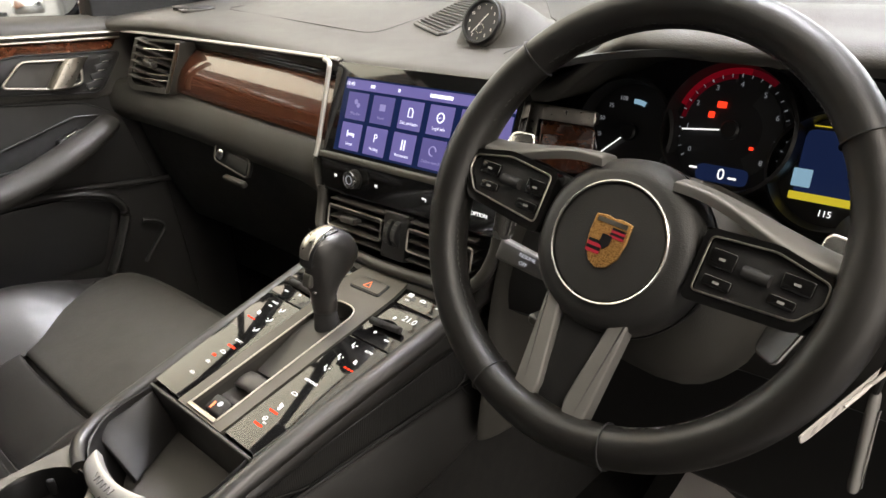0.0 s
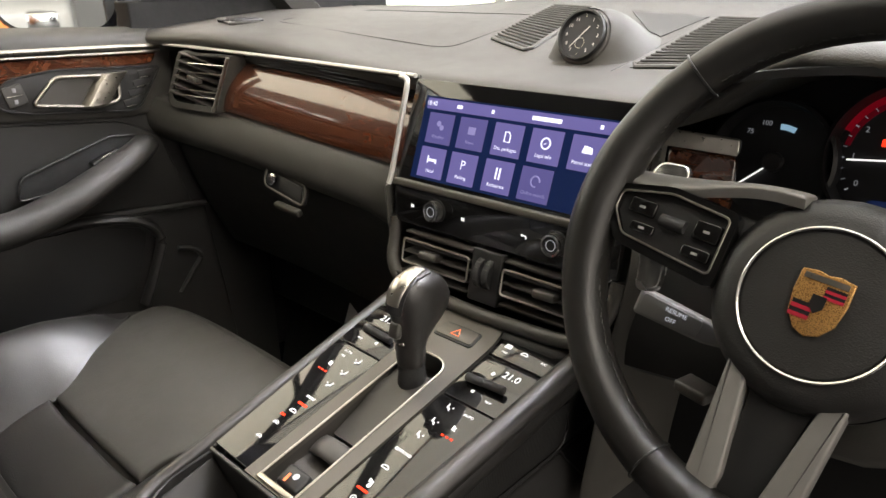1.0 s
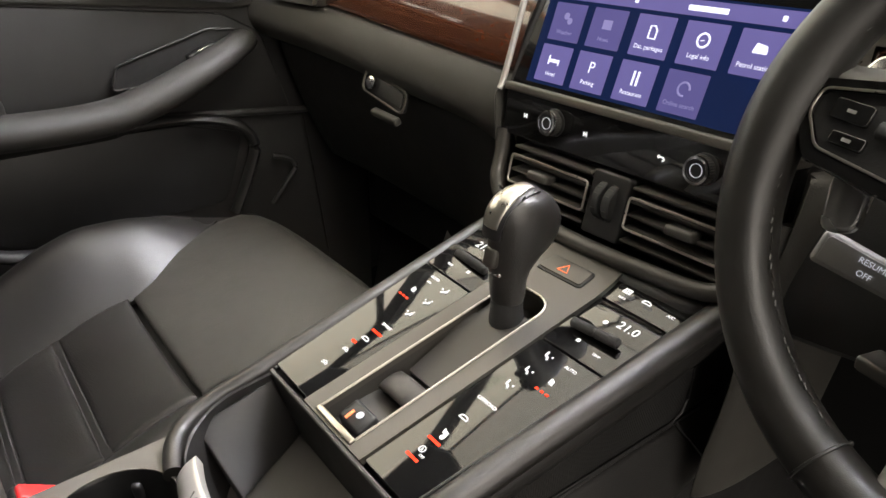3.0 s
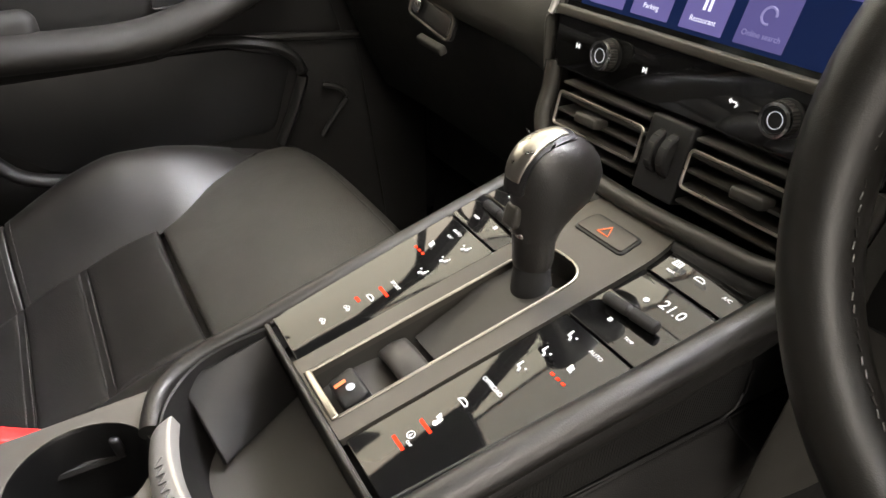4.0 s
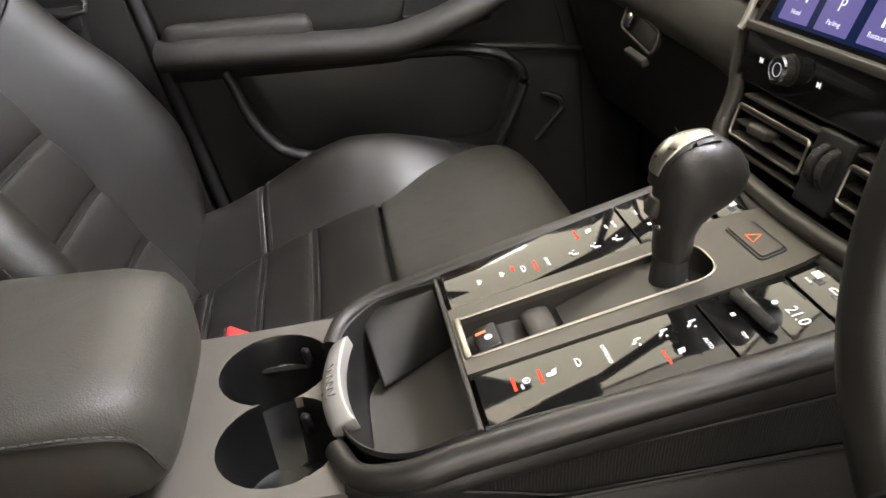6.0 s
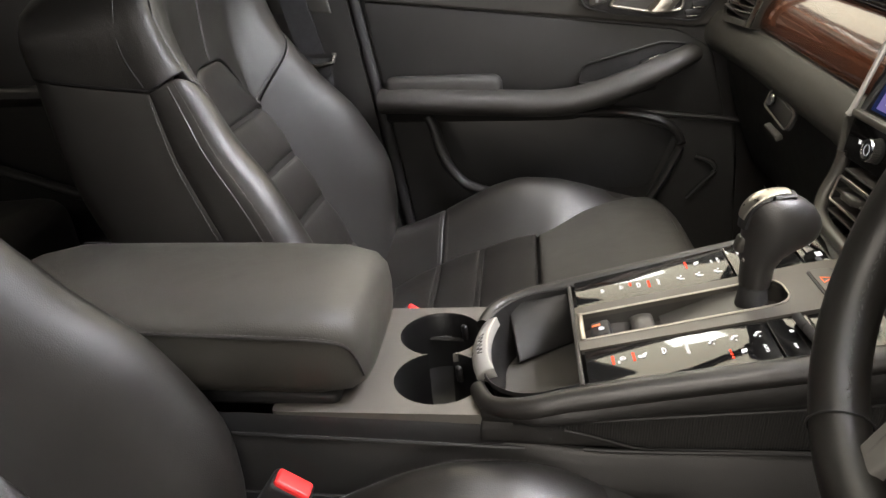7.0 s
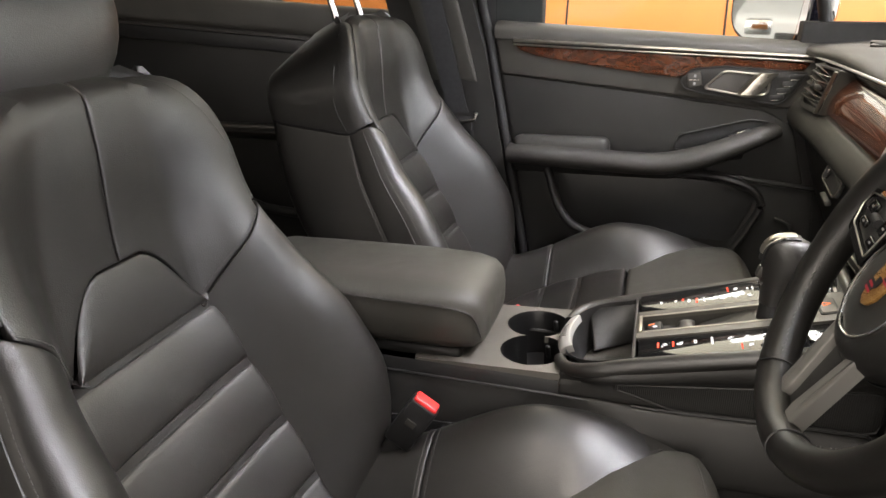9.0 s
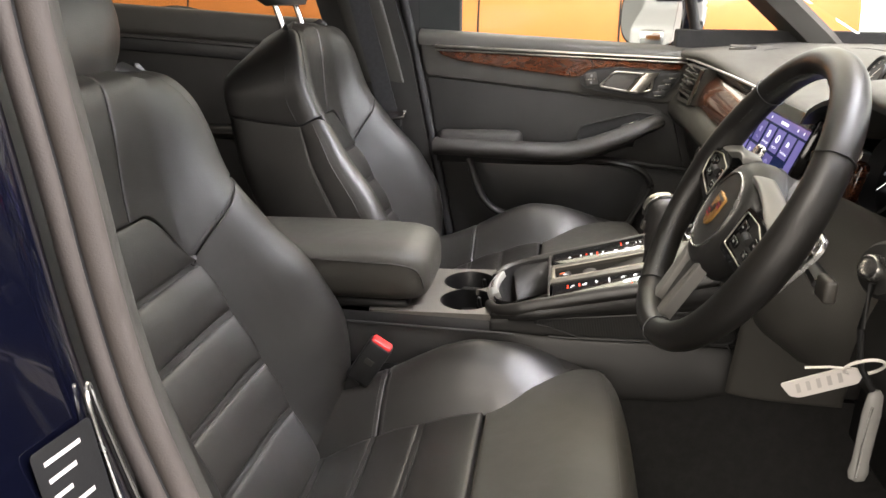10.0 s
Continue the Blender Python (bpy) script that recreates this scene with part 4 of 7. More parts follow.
def glovebox(s, t):
    x = -0.69 + 0.50 * s
    zt = trim_low(x) - 0.078
    z = zt - 0.20 * t
    return Vector((x, wood_face(x, zt) + 0.012 + 0.05 * t + 0.03 * t * t, z))


part("glovebox_lid", sheet(glovebox, 20, 12, 0.012, 0.008, 0.006, flip=True), SOFT_DARK, dash, "dark closed glovebox lid")
part("footwell_lining", box((0.56, 0.02, 0.42), (-0.44, 0.86, 0.52), (-14, 0, 0), 0.004), CARPET, dash)
GB = frame_at((-0.378, 0.652, 0.897), (0.97, 0.05, -0.20), (0, 0.35, 0.9))
gb_outline = rpoly([(-0.046, 0.014), (-0.040, -0.013), (0.046, -0.013), (0.040, 0.014)], 0.010, 5)
part("glovebox_handle_recess", prism(gb_outline, 0.004, GB, 0.001), HARD, dash)
part("glovebox_handle", tube([GB @ Vector((p.x, p.y, 0.0030)) for p in gb_outline], 0.0017, 8, loop=True), TITAN, dash, "chrome-edged glovebox handle")
part("glovebox_lock", lathe([(0, 0), (0.0085, 0), (0.0085, 0.004), (0.006, 0.005), (0, 0.005)], GB @ Matrix.Translation((-0.026, 0.0, 0.003)), 20), CHROME, dash)
part("glovebox_flap", prism(rpoly([(-0.012, -0.009), (0.038, -0.009), (0.034, 0.010), (-0.012, 0.010)], 0.004, 4), 0.003, GB @ Matrix.Translation((0, 0, 0.002)), 0.001), SOFT_DARK, dash)
part("glovebox_pull", box((0.062, 0.010, 0.010), GB @ Vector((0.020, -0.026, 0.002)), (20, 0, -4), 0.003), SOFT, dash)

# vents: the outer one and the pair in the stack


def vent(parent, m, w, h, n, tabs, rail=(0.30, 0.72), swap=False):
    """Slatted outlet: m has x across, y up, z out of the face."""
    part("vent_back", prism([(-w / 2, -h / 2), (w / 2, -h / 2), (w / 2, h / 2), (-w / 2, h / 2)], 0.004, m @ Matrix.Translation((0, 0, -0.024))), HARD, parent)
    for k in range(n):
        y = -h / 2 + h * (k + 0.5) / n
        part("slat", box((w - 0.002, 0.0026, 0.018), (0, 0, 0), (0, 0, 0), 0.0010, 2), SATIN, parent).matrix_local = m @ Matrix.Translation((0, y, -0.009)) @ Matrix.Rotation(radians(12), 4, "X")
    y0, y1 = -h / 2 + h * rail[0], -h / 2 + h * rail[1]
    loopp = [m @ Vector((x, y, 0.0015)) for x, y in rpoly([(-w / 2 + 0.002, y0), (w / 2 - 0.002, y0), (w / 2 - 0.002, y1), (-w / 2 + 0.002, y1)], 0.004, 4)]
    part("vent_rail", tube(loopp, 0.0012, 6, loop=True, up=m.to_3x3() @ Vector((0, 0, 1))), BRUSHED, parent, "slim silver vent rail")
    for x in tabs:
        part("vent_tab", box((0.026, 0.009, 0.016), (0, 0, 0), (0, 0, 0), 0.003), SATIN, parent).matrix_local = m @ Matrix.Translation((x, -h / 2 + h * 0.52, 0.001))


vl = frame_at((-0.563, 0.643, 1.029), (0.985, 0.11, 0), (0, 0.14, 0.99)) @ Matrix(((1, 0.45, 0, 0), (0, 1, 0, 0), (0, 0, 1, 0), (0, 0, 0, 1)))
part("vent_surround", holed(rpoly([(-0.070, -0.045), (0.058, -0.045), (0.058, 0.040), (-0.070, 0.040)], [0.032, 0.003, 0.003, 0.010], 7),
                            rpoly([(-0.060, -0.036), (0.0565, -0.036), (0.0565, 0.036), (-0.060, 0.036)], [0.026, 0.002, 0.002, 0.005], 7), 0.03, vl @ Matrix.Translation((0, 0, 0.0005))), SOFT, dash)
vent(dash, vl @ Matrix.Translation((-0.002, 0, -0.002)), 0.112, 0.070, 6, (-0.012,), (0.28, 0.66))
for k, zz in enumerate((-0.024, 0.024)):
    part("vent_rail", tube([vl @ Vector((-0.050, zz, 0.001)), vl @ Vector((0.0, zz, 0.0015)), vl @ Vector((0.051, zz, 0.001))], 0.0012, 6), SILVER, dash, "slim silver vent rail")
part("vent_side_trim", tube([vl @ Vector((0.0615, y, 0.008)) for y in (-0.042, -0.01, 0.01, 0.036)], 0.0042, 8, flat=0.5), BRUSHED, dash, "satin silver upright beside the vent")

stack = thing("centre_stack", "centre stack with touchscreen, gloss control strip and twin vents", "centre stack")
part("stack_core", box((0.272, 0.05, 0.115), (DX, 0.690, 0.900), (-8, 0, 0), 0.004), HARD, stack)
ST = frame_at((DX, 0.6385, 0.9275), (1, 0, 0), (0, 0.12, 0.99))
part("control_strip", prism(rpoly([(-0.146, -0.0215), (0.146, -0.0215), (0.146, 0.0215), (-0.146, 0.0215)], 0.003, 3), 0.02, ST, 0.0012), GLOSS, stack, "gloss black control strip")
part("strip_ledge", prism(rpoly([(-0.148, 0.020), (0.148, 0.020), (0.148, 0.0275), (-0.148, 0.0275)], 0.002, 3), 0.02, ST @ Matrix.Translation((0, 0, 0.0035)), 0.0015), TITAN, stack, "satin ledge under the screen")
for x in (-0.079, 0.079):
    KM = ST @ Matrix.Translation((x, 0.0015, 0)) @ Matrix.Diagonal((0.84, 0.84, 0.72, 1))
    kb = part("control_knob", lathe([(0.0150, -0.002), (0.0150, 0.002), (0.0128, 0.003), (0.0128, 0.014), (0.0120, 0.0158), (0.0095, 0.0162), (0.009, 0.0150), (0, 0.0150)], KM, 36), HARD, stack, "knurled rotary knob with a chrome ring")
    for k in range(30):
        a = 6.2832 * k / 30
        part("knurl", box((0.0010, 0.0014, 0.0095), (0, 0, 0), (0, 0, 0), 0, 1), SATIN, kb).matrix_local = KM @ Matrix.Translation((0.0130 * math.cos(a), 0.0130 * math.sin(a), 0.0088)) @ Matrix.Rotation(a, 4, "Z")
    part("chrome_ring", loft([[KM @ Vector((r * math.cos(a), r * math.sin(a), z)) for a in [6.2832 * k / 36 for k in range(36)]] for r, z in ((0.0132, 0.0138), (0.0128, 0.0166), (0.0104, 0.0170), (0.0100, 0.0152))], loop=True), CHROME, kb)
    part("knob_ring_mark", loft([[KM @ Vector((r * math.cos(a), r * math.sin(a), z)) for a in [6.2832 * k / 36 for k in range(36)]] for r, z in ((0.0064, 0.0150), (0.0064, 0.0156), (0.0059, 0.0156), (0.0059, 0.0150))], loop=True), LED_DIM, kb)


def strip_mark(x, bmf):
    m = ST @ Matrix.Translation((x, 0.0, 0.0006)) @ Matrix.Diagonal((0.72, 0.72, 1, 1))
    return part("strip_symbol", bmf(m), LED_WHITE, stack)


def skip(m, f):
    bm = prism([(-0.0028 * f, -0.003), (0.0016 * f, 0.0), (-0.0028 * f, 0.003)][::1 if f > 0 else -1], 0.0003, m)
    return prism([(0.0018, -0.003), (0.0028, -0.003), (0.0028, 0.003), (0.0018, 0.003)] if f > 0 else [(-0.0028, -0.003), (-0.0018, -0.003), (-0.0018, 0.003), (-0.0028, 0.003)], 0.0003, m, bm=bm)


strip_mark(-0.117, lambda m: skip(m, -1))
strip_mark(-0.041, lambda m: skip(m, 1))
strip_mark(0.040, lambda m: tube([m @ Vector(p) for p in ((-0.004, 0.001, 0.0003), (0.003, 0.001, 0.0003), (0.0045, -0.001, 0.0003), (0.003, -0.003, 0.0003))], 0.0006, 5, bm=prism([(-0.003, -0.0015), (-0.0055, 0.001), (-0.003, 0.0035)], 0.0003, m)))
words("strip_lettering", "OPTION", 0.0062, ST @ Matrix.Translation((0.121, 0, 0.0006)), LED_WHITE, stack)

VM = frame_at((DX, 0.626, 0.878), (1, 0, 0), (0, 0.22, 0.975))
for sgn in (-1, 1):
    vent(stack, VM @ Matrix.Translation((sgn * 0.072, 0, 0)), 0.102, 0.056, 5, (sgn * 0.006,), (0.26, 0.74))
part("vent_hub", prism(rpoly([(-0.020, -0.030), (0.020, -0.030), (0.020, 0.027), (-0.020, 0.027)], 0.003, 3), 0.028, VM @ Matrix.Translation((0, 0, 0.001)), 0.002), HARD, stack, "dark hub between the vents")
for x in (-0.006, 0.006):
    part("thumbwheel", lathe([(0.006, -0.0042), (0.0165, -0.0042), (0.0175, -0.003), (0.0175, 0.003), (0.0165, 0.0042), (0.006, 0.0042)], VM @ Matrix.Translation((x, 0.002, -0.007)) @ Matrix.Rotation(radians(90), 4, "Y"), 30), RUBBER, stack, "ribbed vent thumbwheel")
    for k in range(7):
        a = radians(-60 + 20 * k)
        part("wheel_rib", box((0.005, 0.0016, 0.0012), (0, 0, 0), (0, 0, 0), 0.0003, 1), SATIN, stack).matrix_local = VM @ Matrix.Translation((x, 0.002 + 0.0178 * math.sin(a), -0.008 + 0.0178 * math.cos(a)))
bowl = [Vector((DX - 0.147, 0.640, 0.908)), Vector((DX - 0.144, 0.634, 0.885)), Vector((DX - 0.136, 0.622, 0.862)), Vector((DX - 0.112, 0.614, 0.846)), Vector((DX - 0.05, 0.611, 0.842)), Vector((DX, 0.610, 0.841)),
        Vector((DX + 0.05, 0.611, 0.842)), Vector((DX + 0.112, 0.614, 0.846)), Vector((DX + 0.136, 0.622, 0.862)), Vector((DX + 0.144, 0.634, 0.885)), Vector((DX + 0.147, 0.640, 0.908))]
part("vent_surround", tube(curve_points(bowl, 60), 0.0075, 12, up=(0, -1, 0.2)), SATIN, stack, "satin U-shaped surround under the vents")
part("stack_chin", tube([Vector((DX - 0.128, 0.630, 0.830)), Vector((DX - 0.10, 0.618, 0.826)), Vector((DX, 0.612, 0.824)), Vector((DX + 0.10, 0.618, 0.826)), Vector((DX + 0.128, 0.630, 0.830))], 0.016, 14, flat=0.8), SOFT_DARK, stack, "rounded dark bar below the vents")

# touchscreen
SCR = frame_at((DX, 0.6645, 1.0065), (1, 0, 0), (0, 0.342, 0.94))
screen = thing("touchscreen", "lit touchscreen with rows of violet tiles", "touchscreen")
part("screen_glass", prism(rpoly([(-0.149, -0.0575), (0.149, -0.0575), (0.149, 0.058), (-0.149, 0.058)], 0.004, 4), 0.012, SCR, 0.0008), GLOSS, screen, "gloss black screen glass")


def pane(nm, x0, x1, y0, y1, material, h=0.0004, r=0.0008):
    return part(nm, prism(rpoly([(x0, y0), (x1, y0), (x1, y1), (x0, y1)], r, 2), 0.0004, SCR @ Matrix.Translation((0, 0, h + 0.0004))), material, screen)


def sw(text, x, y, size, material=None, h=0.0012):
    return words("screen_lettering", text, size, SCR @ Matrix.Translation((x, y, h)), material or SCREEN_TEXT, screen, 0.00005)


pane("display_area", -0.128, 0.142, -0.0515, 0.0405, SCREEN_BG, 0.0)
pane("status_bar", -0.124, 0.142, 0.0265, 0.0385, SCREEN_TILE)
tiles = [("Weather", -0.117, 1, 0), ("News", -0.071, 1, 0), ("Dat. packages", -0.023, 1, 1), ("Legal info", 0.024, 1, 1), ("Petrol station", 0.071, 1, 1), ("Hotel", -0.1185, 0, 1), ("Parking", -0.073, 0, 1),
         ("Restaurant", -0.025, 0, 1), ("Online search", 0.022, 0, 0)]
for text, x, rowk, lit in tiles:
    y0 = -0.0105 if rowk else -0.0485
    pane("menu_tile", x, x + 0.037, y0, y0 + 0.0335, SCREEN_TILE if lit else SCREEN_TILE_DIM)
    sw(text, x + 0.0185, y0 + 0.0075, 0.0052, SCREEN_TEXT if lit else SCREEN_DIMTEXT)
    ink = SCREEN_TEXT if lit else SCREEN_DIMTEXT
    m = SCR @ Matrix.Translation((x + 0.0185, y0 + 0.020, 0.0011))
    n = SCR.to_3x3() @ Vector((0, 0, 1))
    if text == "Parking":
        sw("P", x + 0.0185, y0 + 0.0205, 0.014)
        continue
    if text == "Weather":
        bm = lathe([(0, 0), (0.0032, 0), (0.0032, 0.0002), (0, 0.0002)], m @ Matrix.Translation((-0.002, 0.002, 0)), 12)
        lathe([(0, 0), (0.003, 0), (0.003, 0.0002), (0, 0.0002)], m @ Matrix.Translation((0.003, -0.002, 0.0001)), 12, bm)
    elif text == "News":
        bm = prism([(-0.005, -0.004), (0.005, -0.004), (0.005, 0.004), (-0.005, 0.004)], 0.0002, m)
    elif text == "Dat. packages":
        bm = tube([m @ Vector(p) for p in ((-0.0035, -0.005, 0), (0.0035, -0.005, 0), (0.0035, 0.002, 0), (0.001, 0.005, 0), (-0.0035, 0.005, 0))], 0.0008, 5, loop=True, up=n)
    elif text in ("Legal info", "Online search"):
        bm = tube([m @ Vector((0.0052 * math.cos(a), 0.0052 * math.sin(a), 0)) for a in [6.2832 * k / 24 for k in range(24 if text[0] == "L" else 20)]], 0.0009, 5, loop=text[0] == "L", up=n)
        box((0.0015, 0.006, 0.0003), m.translation, (0, 0, 0), 0, bm=bm) if text[0] == "L" else None
    elif text == "Petrol station":
        bm = prism(rpoly([(-0.006, -0.003), (0.006, -0.003), (0.005, 0.003), (-0.004, 0.0045)], 0.001, 2), 0.0002, m)
    elif text == "Hotel":
        bm = tube([m @ Vector(p) for p in ((-0.006, 0.004, 0), (-0.006, -0.004, 0))], 0.0008, 5, up=n)
        prism([(-0.005, -0.002), (0.006, -0.002), (0.006, 0.001), (-0.005, 0.001)], 0.0002, m, bm=bm)
        tube([m @ Vector(p) for p in ((0.006, 0.001, 0), (0.006, -0.004, 0))], 0.0008, 5, bm=bm, up=n)
    else:
        bm = tube([m @ Vector(p) for p in ((-0.0022, 0.006, 0), (-0.0022, -0.006, 0))], 0.0011, 5, up=n)
        tube([m @ Vector(p) for p in ((0.0022, 0.006, 0), (0.0022, -0.006, 0))], 0.0011, 5, bm=bm, up=n)
    part("tile_symbol", bm, ink, screen)
sw("18:40", -0.117, 0.0325, 0.0072)
pane("heading_bar", 0.020, 0.055, 0.0302, 0.0344, SCREEN_TEXT, 0.0007)
for x in (-0.078, -0.074, -0.030, 0.099, 0.125):
    pane("status_mark", x - 0.0018, x + 0.0018, 0.0305, 0.0345, SCREEN_TEXT, 0.0007)
pane("menu_tile", 0.117, 0.141, -0.0485, 0.023, SCREEN_TILE)

# clock and grilles on the dash top
clock = thing("dash_clock", "round black dash-top clock in a moulded pod", "clock", at=(0.001, 0.800, 1.1045))
CM = frame_at((0, 0, 0), (1, 0, 0), (0, 0.42, 0.91)) @ Matrix.Scale(0.74, 4)
part("pod", lathe([(0.0, -0.06), (0.046, -0.06), (0.047, -0.03), (0.0445, -0.008), (0.0415, 0.002), (0.0385, 0.004), (0.037, 0.0), (0, 0.0)], CM @ Matrix.Translation((0, 0, -0.0045)), 40), SOFT, clock, "soft grey clock pod")
part("bezel", loft([[CM @ Vector((r * math.cos(a), r * math.sin(a), z)) for a in [6.2832 * k / 40 for k in range(40)]] for r, z in ((0.0385, 0.003), (0.0375, 0.0085), (0.0345, 0.0085), (0.0325, 0.002))], loop=True), HARD, clock, "gloss black bezel")
part("dial", lathe([(0, 0.0), (0.034, 0.0), (0.034, 0.003), (0, 0.003)], CM, 36), GAUGE, clock)
for k in range(12):
    a = radians(90 - 30 * k)
    if k in (0, 6):
        part("hour_mark", box((0.001, 0.004, 0.0004), (0, 0, 0), (0, 0, 0), 0.0001, 1), SILVER, clock).matrix_local = CM @ Matrix.Translation((0.029 * math.cos(a), 0.029 * math.sin(a), 0.0034)) @ Matrix.Rotation(a - math.pi / 2, 4, "Z")
    else:
        words("dial_number", str(k), 0.0072, CM @ Matrix.Translation((0.0265 * math.cos(a), 0.0265 * math.sin(a), 0.0034)), PAPER, clock)
for ln, an, w in ((0.017, 50, 0.0016), (0.025, 232, 0.0012)):
    a = radians(an)
    part("clock_needle", box((w, ln, 0.0006), (0, 0, 0), (0, 0, 0), 0.0002, 1), PAPER, clock).matrix_local = CM @ Matrix.Translation((0.5 * ln * math.cos(a), 0.5 * ln * math.sin(a), 0.0048)) @ Matrix.Rotation(a - math.pi / 2, 4, "Z")
part("small_dial", loft([[CM @ Vector((r * math.cos(a), -0.012 + r * math.sin(a), z)) for a in [6.2832 * k / 24 for k in range(24)]] for r, z in ((0.008, 0.003), (0.008, 0.0036), (0.0074, 0.0036), (0.0074, 0.003))], loop=True), SILVER, clock)
def skirt(k, f):
    a = 6.2832 * k / 44
    top = CM @ Vector((0.0435 * math.cos(a), 0.0435 * math.sin(a), -0.004))
    bx, by = 0.060 * math.cos(a), 0.030 + 0.105 * math.sin(a) if math.sin(a) > 0 else 0.030 + 0.046 * math.sin(a)
    base = Vector((bx, by, top_z(0.001 + bx, 0.800 + by) - 1.1045 - 0.001))
    g = f ** 0.62
    flat = top.lerp(base, g)
    return Vector((flat.x, flat.y, top.z + (base.z - top.z) * smooth(0, 1, f ** 0.85)))


part("pod_skirt", loft([[skirt(k, q / 9) for k in range(44)] for q in range(10)], caps="end"), SOFT, clock, "smooth cone merging the clock into the dash")


def patch(corners, s, t):
    a, b, c, d = [Vector(p) for p in corners]
    q = a.lerp(b, s).lerp(d.lerp(c, s), t)
    return Vector((q.x, q.y, top_z(q.x, q.y)))


for corners in (((-0.180, 0.862), (-0.090, 0.822), (-0.145, 1.055), (-0.224, 1.065)), ((0.066, 0.790), (0.158, 0.812), (0.158, 1.01), (0.058, 1.015))):
    corners = [(x, y, 0) for x, y in corners]
    mid = patch(corners, 0.5, 0.5)
    gr = thing("speaker_grille", "slatted dark speaker grille in the dash top", "speaker grille", group="dash speaker grilles", at=mid)
    part("grille_bed", sheet(lambda s, t: patch(corners, s, t) - mid + Vector((0, 0, 0.0008)), 8, 8, 0.003), CUP_BLACK, gr)
    ring = [(0.5, 0), (0.94, 0.0), (1, 0.04), (1, 0.5), (1, 0.97), (0.95, 1), (0.5, 1), (0.05, 1), (0, 0.97), (0, 0.5), (0, 0.06), (0.06, 0.0)]
    part("grille_frame", tube([patch(corners, s, t) - mid + Vector((0, 0, 0.0015)) for s, t in ring], 0.0042, 8, loop=True, flat=0.6), SOFT, gr, "satin grille surround")
    for k in range(19):
        t = (k + 0.5) / 19
        p, q = patch(corners, 0.03, t) - mid, patch(corners, 0.97, t) - mid
        up = Vector((0, 0, 0.0028))
        part("slat", tube([p + up, (p + q) / 2 + up, q + up], 0.0017, 6, flat=0.9), SOFT, gr)
pc = [(0.006, 0.938, 0), (0.034, 0.915, 0), (0.044, 1.020, 0), (-0.075, 1.040, 0)]
part("perforated_panel", sheet(lambda s, t: patch(pc, s, t) + Vector((0, 0, 0.0012)), 8, 8, 0.003), PERF, dash, "fine perforated panel behind the clock")
part("dash_joint", tube([Vector((0.054, y, top_z(0.054, y) + 0.0003)) for y in (0.775, 0.83, 0.90, 0.96, 1.02)], 0.0007, 5), SOFT_DARK, dash)
dv = thing("defrost_vent", "small slatted window vent at the dash corner", "vent", at=(-0.615, 0.755, top_z(-0.615, 0.755) + 0.001))
part("vent_frame", box((0.075, 0.05, 0.004), (0, 0, -0.001), (0, 0, -20), 0.001), SATIN, dv)
for k in range(5):
    part("slat", box((0.010, 0.045, 0.004), (-0.026 + 0.013 * k, 0, 0.002), (0, 20, -20), 0.001), HARD, dv)

# ---- instruments ----
cluster = thing("instrument_cluster", "three overlapping round dials under a hood, lit", "instrument cluster")
CF = frame_at((0.338, 0.760, 1.018), (1, 0, 0), (0, 0.25, 0.968))
part("rear_board", prism(rpoly([(-0.19, -0.075), (0.17, -0.075), (0.17, 0.08), (-0.19, 0.08)], 0.03, 6), 0.03, CF @ Matrix.Translation((0, 0, -0.006)), 0.002), GAUGE, cluster)


def dial(x, y, r, nm, h=0.0):
    d = part("dial", lathe([(0, -0.004), (r, -0.004), (r, 0), (0, 0)], CF @ Matrix.Translation((x, y, h)), 44), GAUGE, cluster)
    part("dial_bezel", loft([[CF @ Vector((x + q * math.cos(a), y + q * math.sin(a), h + z)) for a in [6.2832 * k / 48 for k in range(48)]] for q, z in ((r + 0.006, -0.01), (r + 0.005, 0.018), (r + 0.002, 0.020), (r - 0.001, 0.0))], loop=True), HARD, d)
    return d


dl = dial(-0.104, -0.010, 0.050, "speed", 0.0)
dr_ = dial(0.094, -0.018, 0.048, "info", 0.0)
dc = dial(0.0, 0.006, 0.058, "rev", 0.004)


def arc_strip(cx, cy, r0, r1, a0, a1, material, parent, nm, h=0.002, n=24):
    top = [CF @ Vector((cx + r * math.cos(radians(a)), cy + r * math.sin(radians(a)), h)) for r, seq in ((r1, range(n + 1)), (r0, range(n, -1, -1))) for a in [a0 + (a1 - a0) * k / n for k in seq]]
    low = [p - (CF.to_3x3() @ Vector((0, 0, 0.0006))) for p in top]
    return part(nm, loft([low, top]), material, parent)


arc_strip(0, 0.006, 0.0515, 0.058, 82, 160, RED_RING, dc, "red_ring", 0.0055)
arc_strip(0, 0.006, 0.0470, 0.0515, 95, 172, RED_FADE, dc, "red_ring", 0.0053)
arc_strip(0, 0.006, 0.0515, 0.058, 55, 82, RED_FADE, dc, "red_ring", 0.0053)
arc_strip(0, 0.006, 0.028, 0.046, -60, 60, GAUGE_GREY, dc, "grey_sector", 0.0055)
for k in range(25):
    a = radians(215 - 250 * k / 24)
    part("tick", box((0.0006 if k % 3 else 0.0012, 0.003, 0.0003), (0, 0, 0), (0, 0, 0), 0, 1), LED_TICK, dc).matrix_local = CF @ Matrix.Translation((0.050 * math.cos(a), 0.006 + 0.050 * math.sin(a), 0.0066)) @ Matrix.Rotation(a - math.pi / 2, 4, "Z")
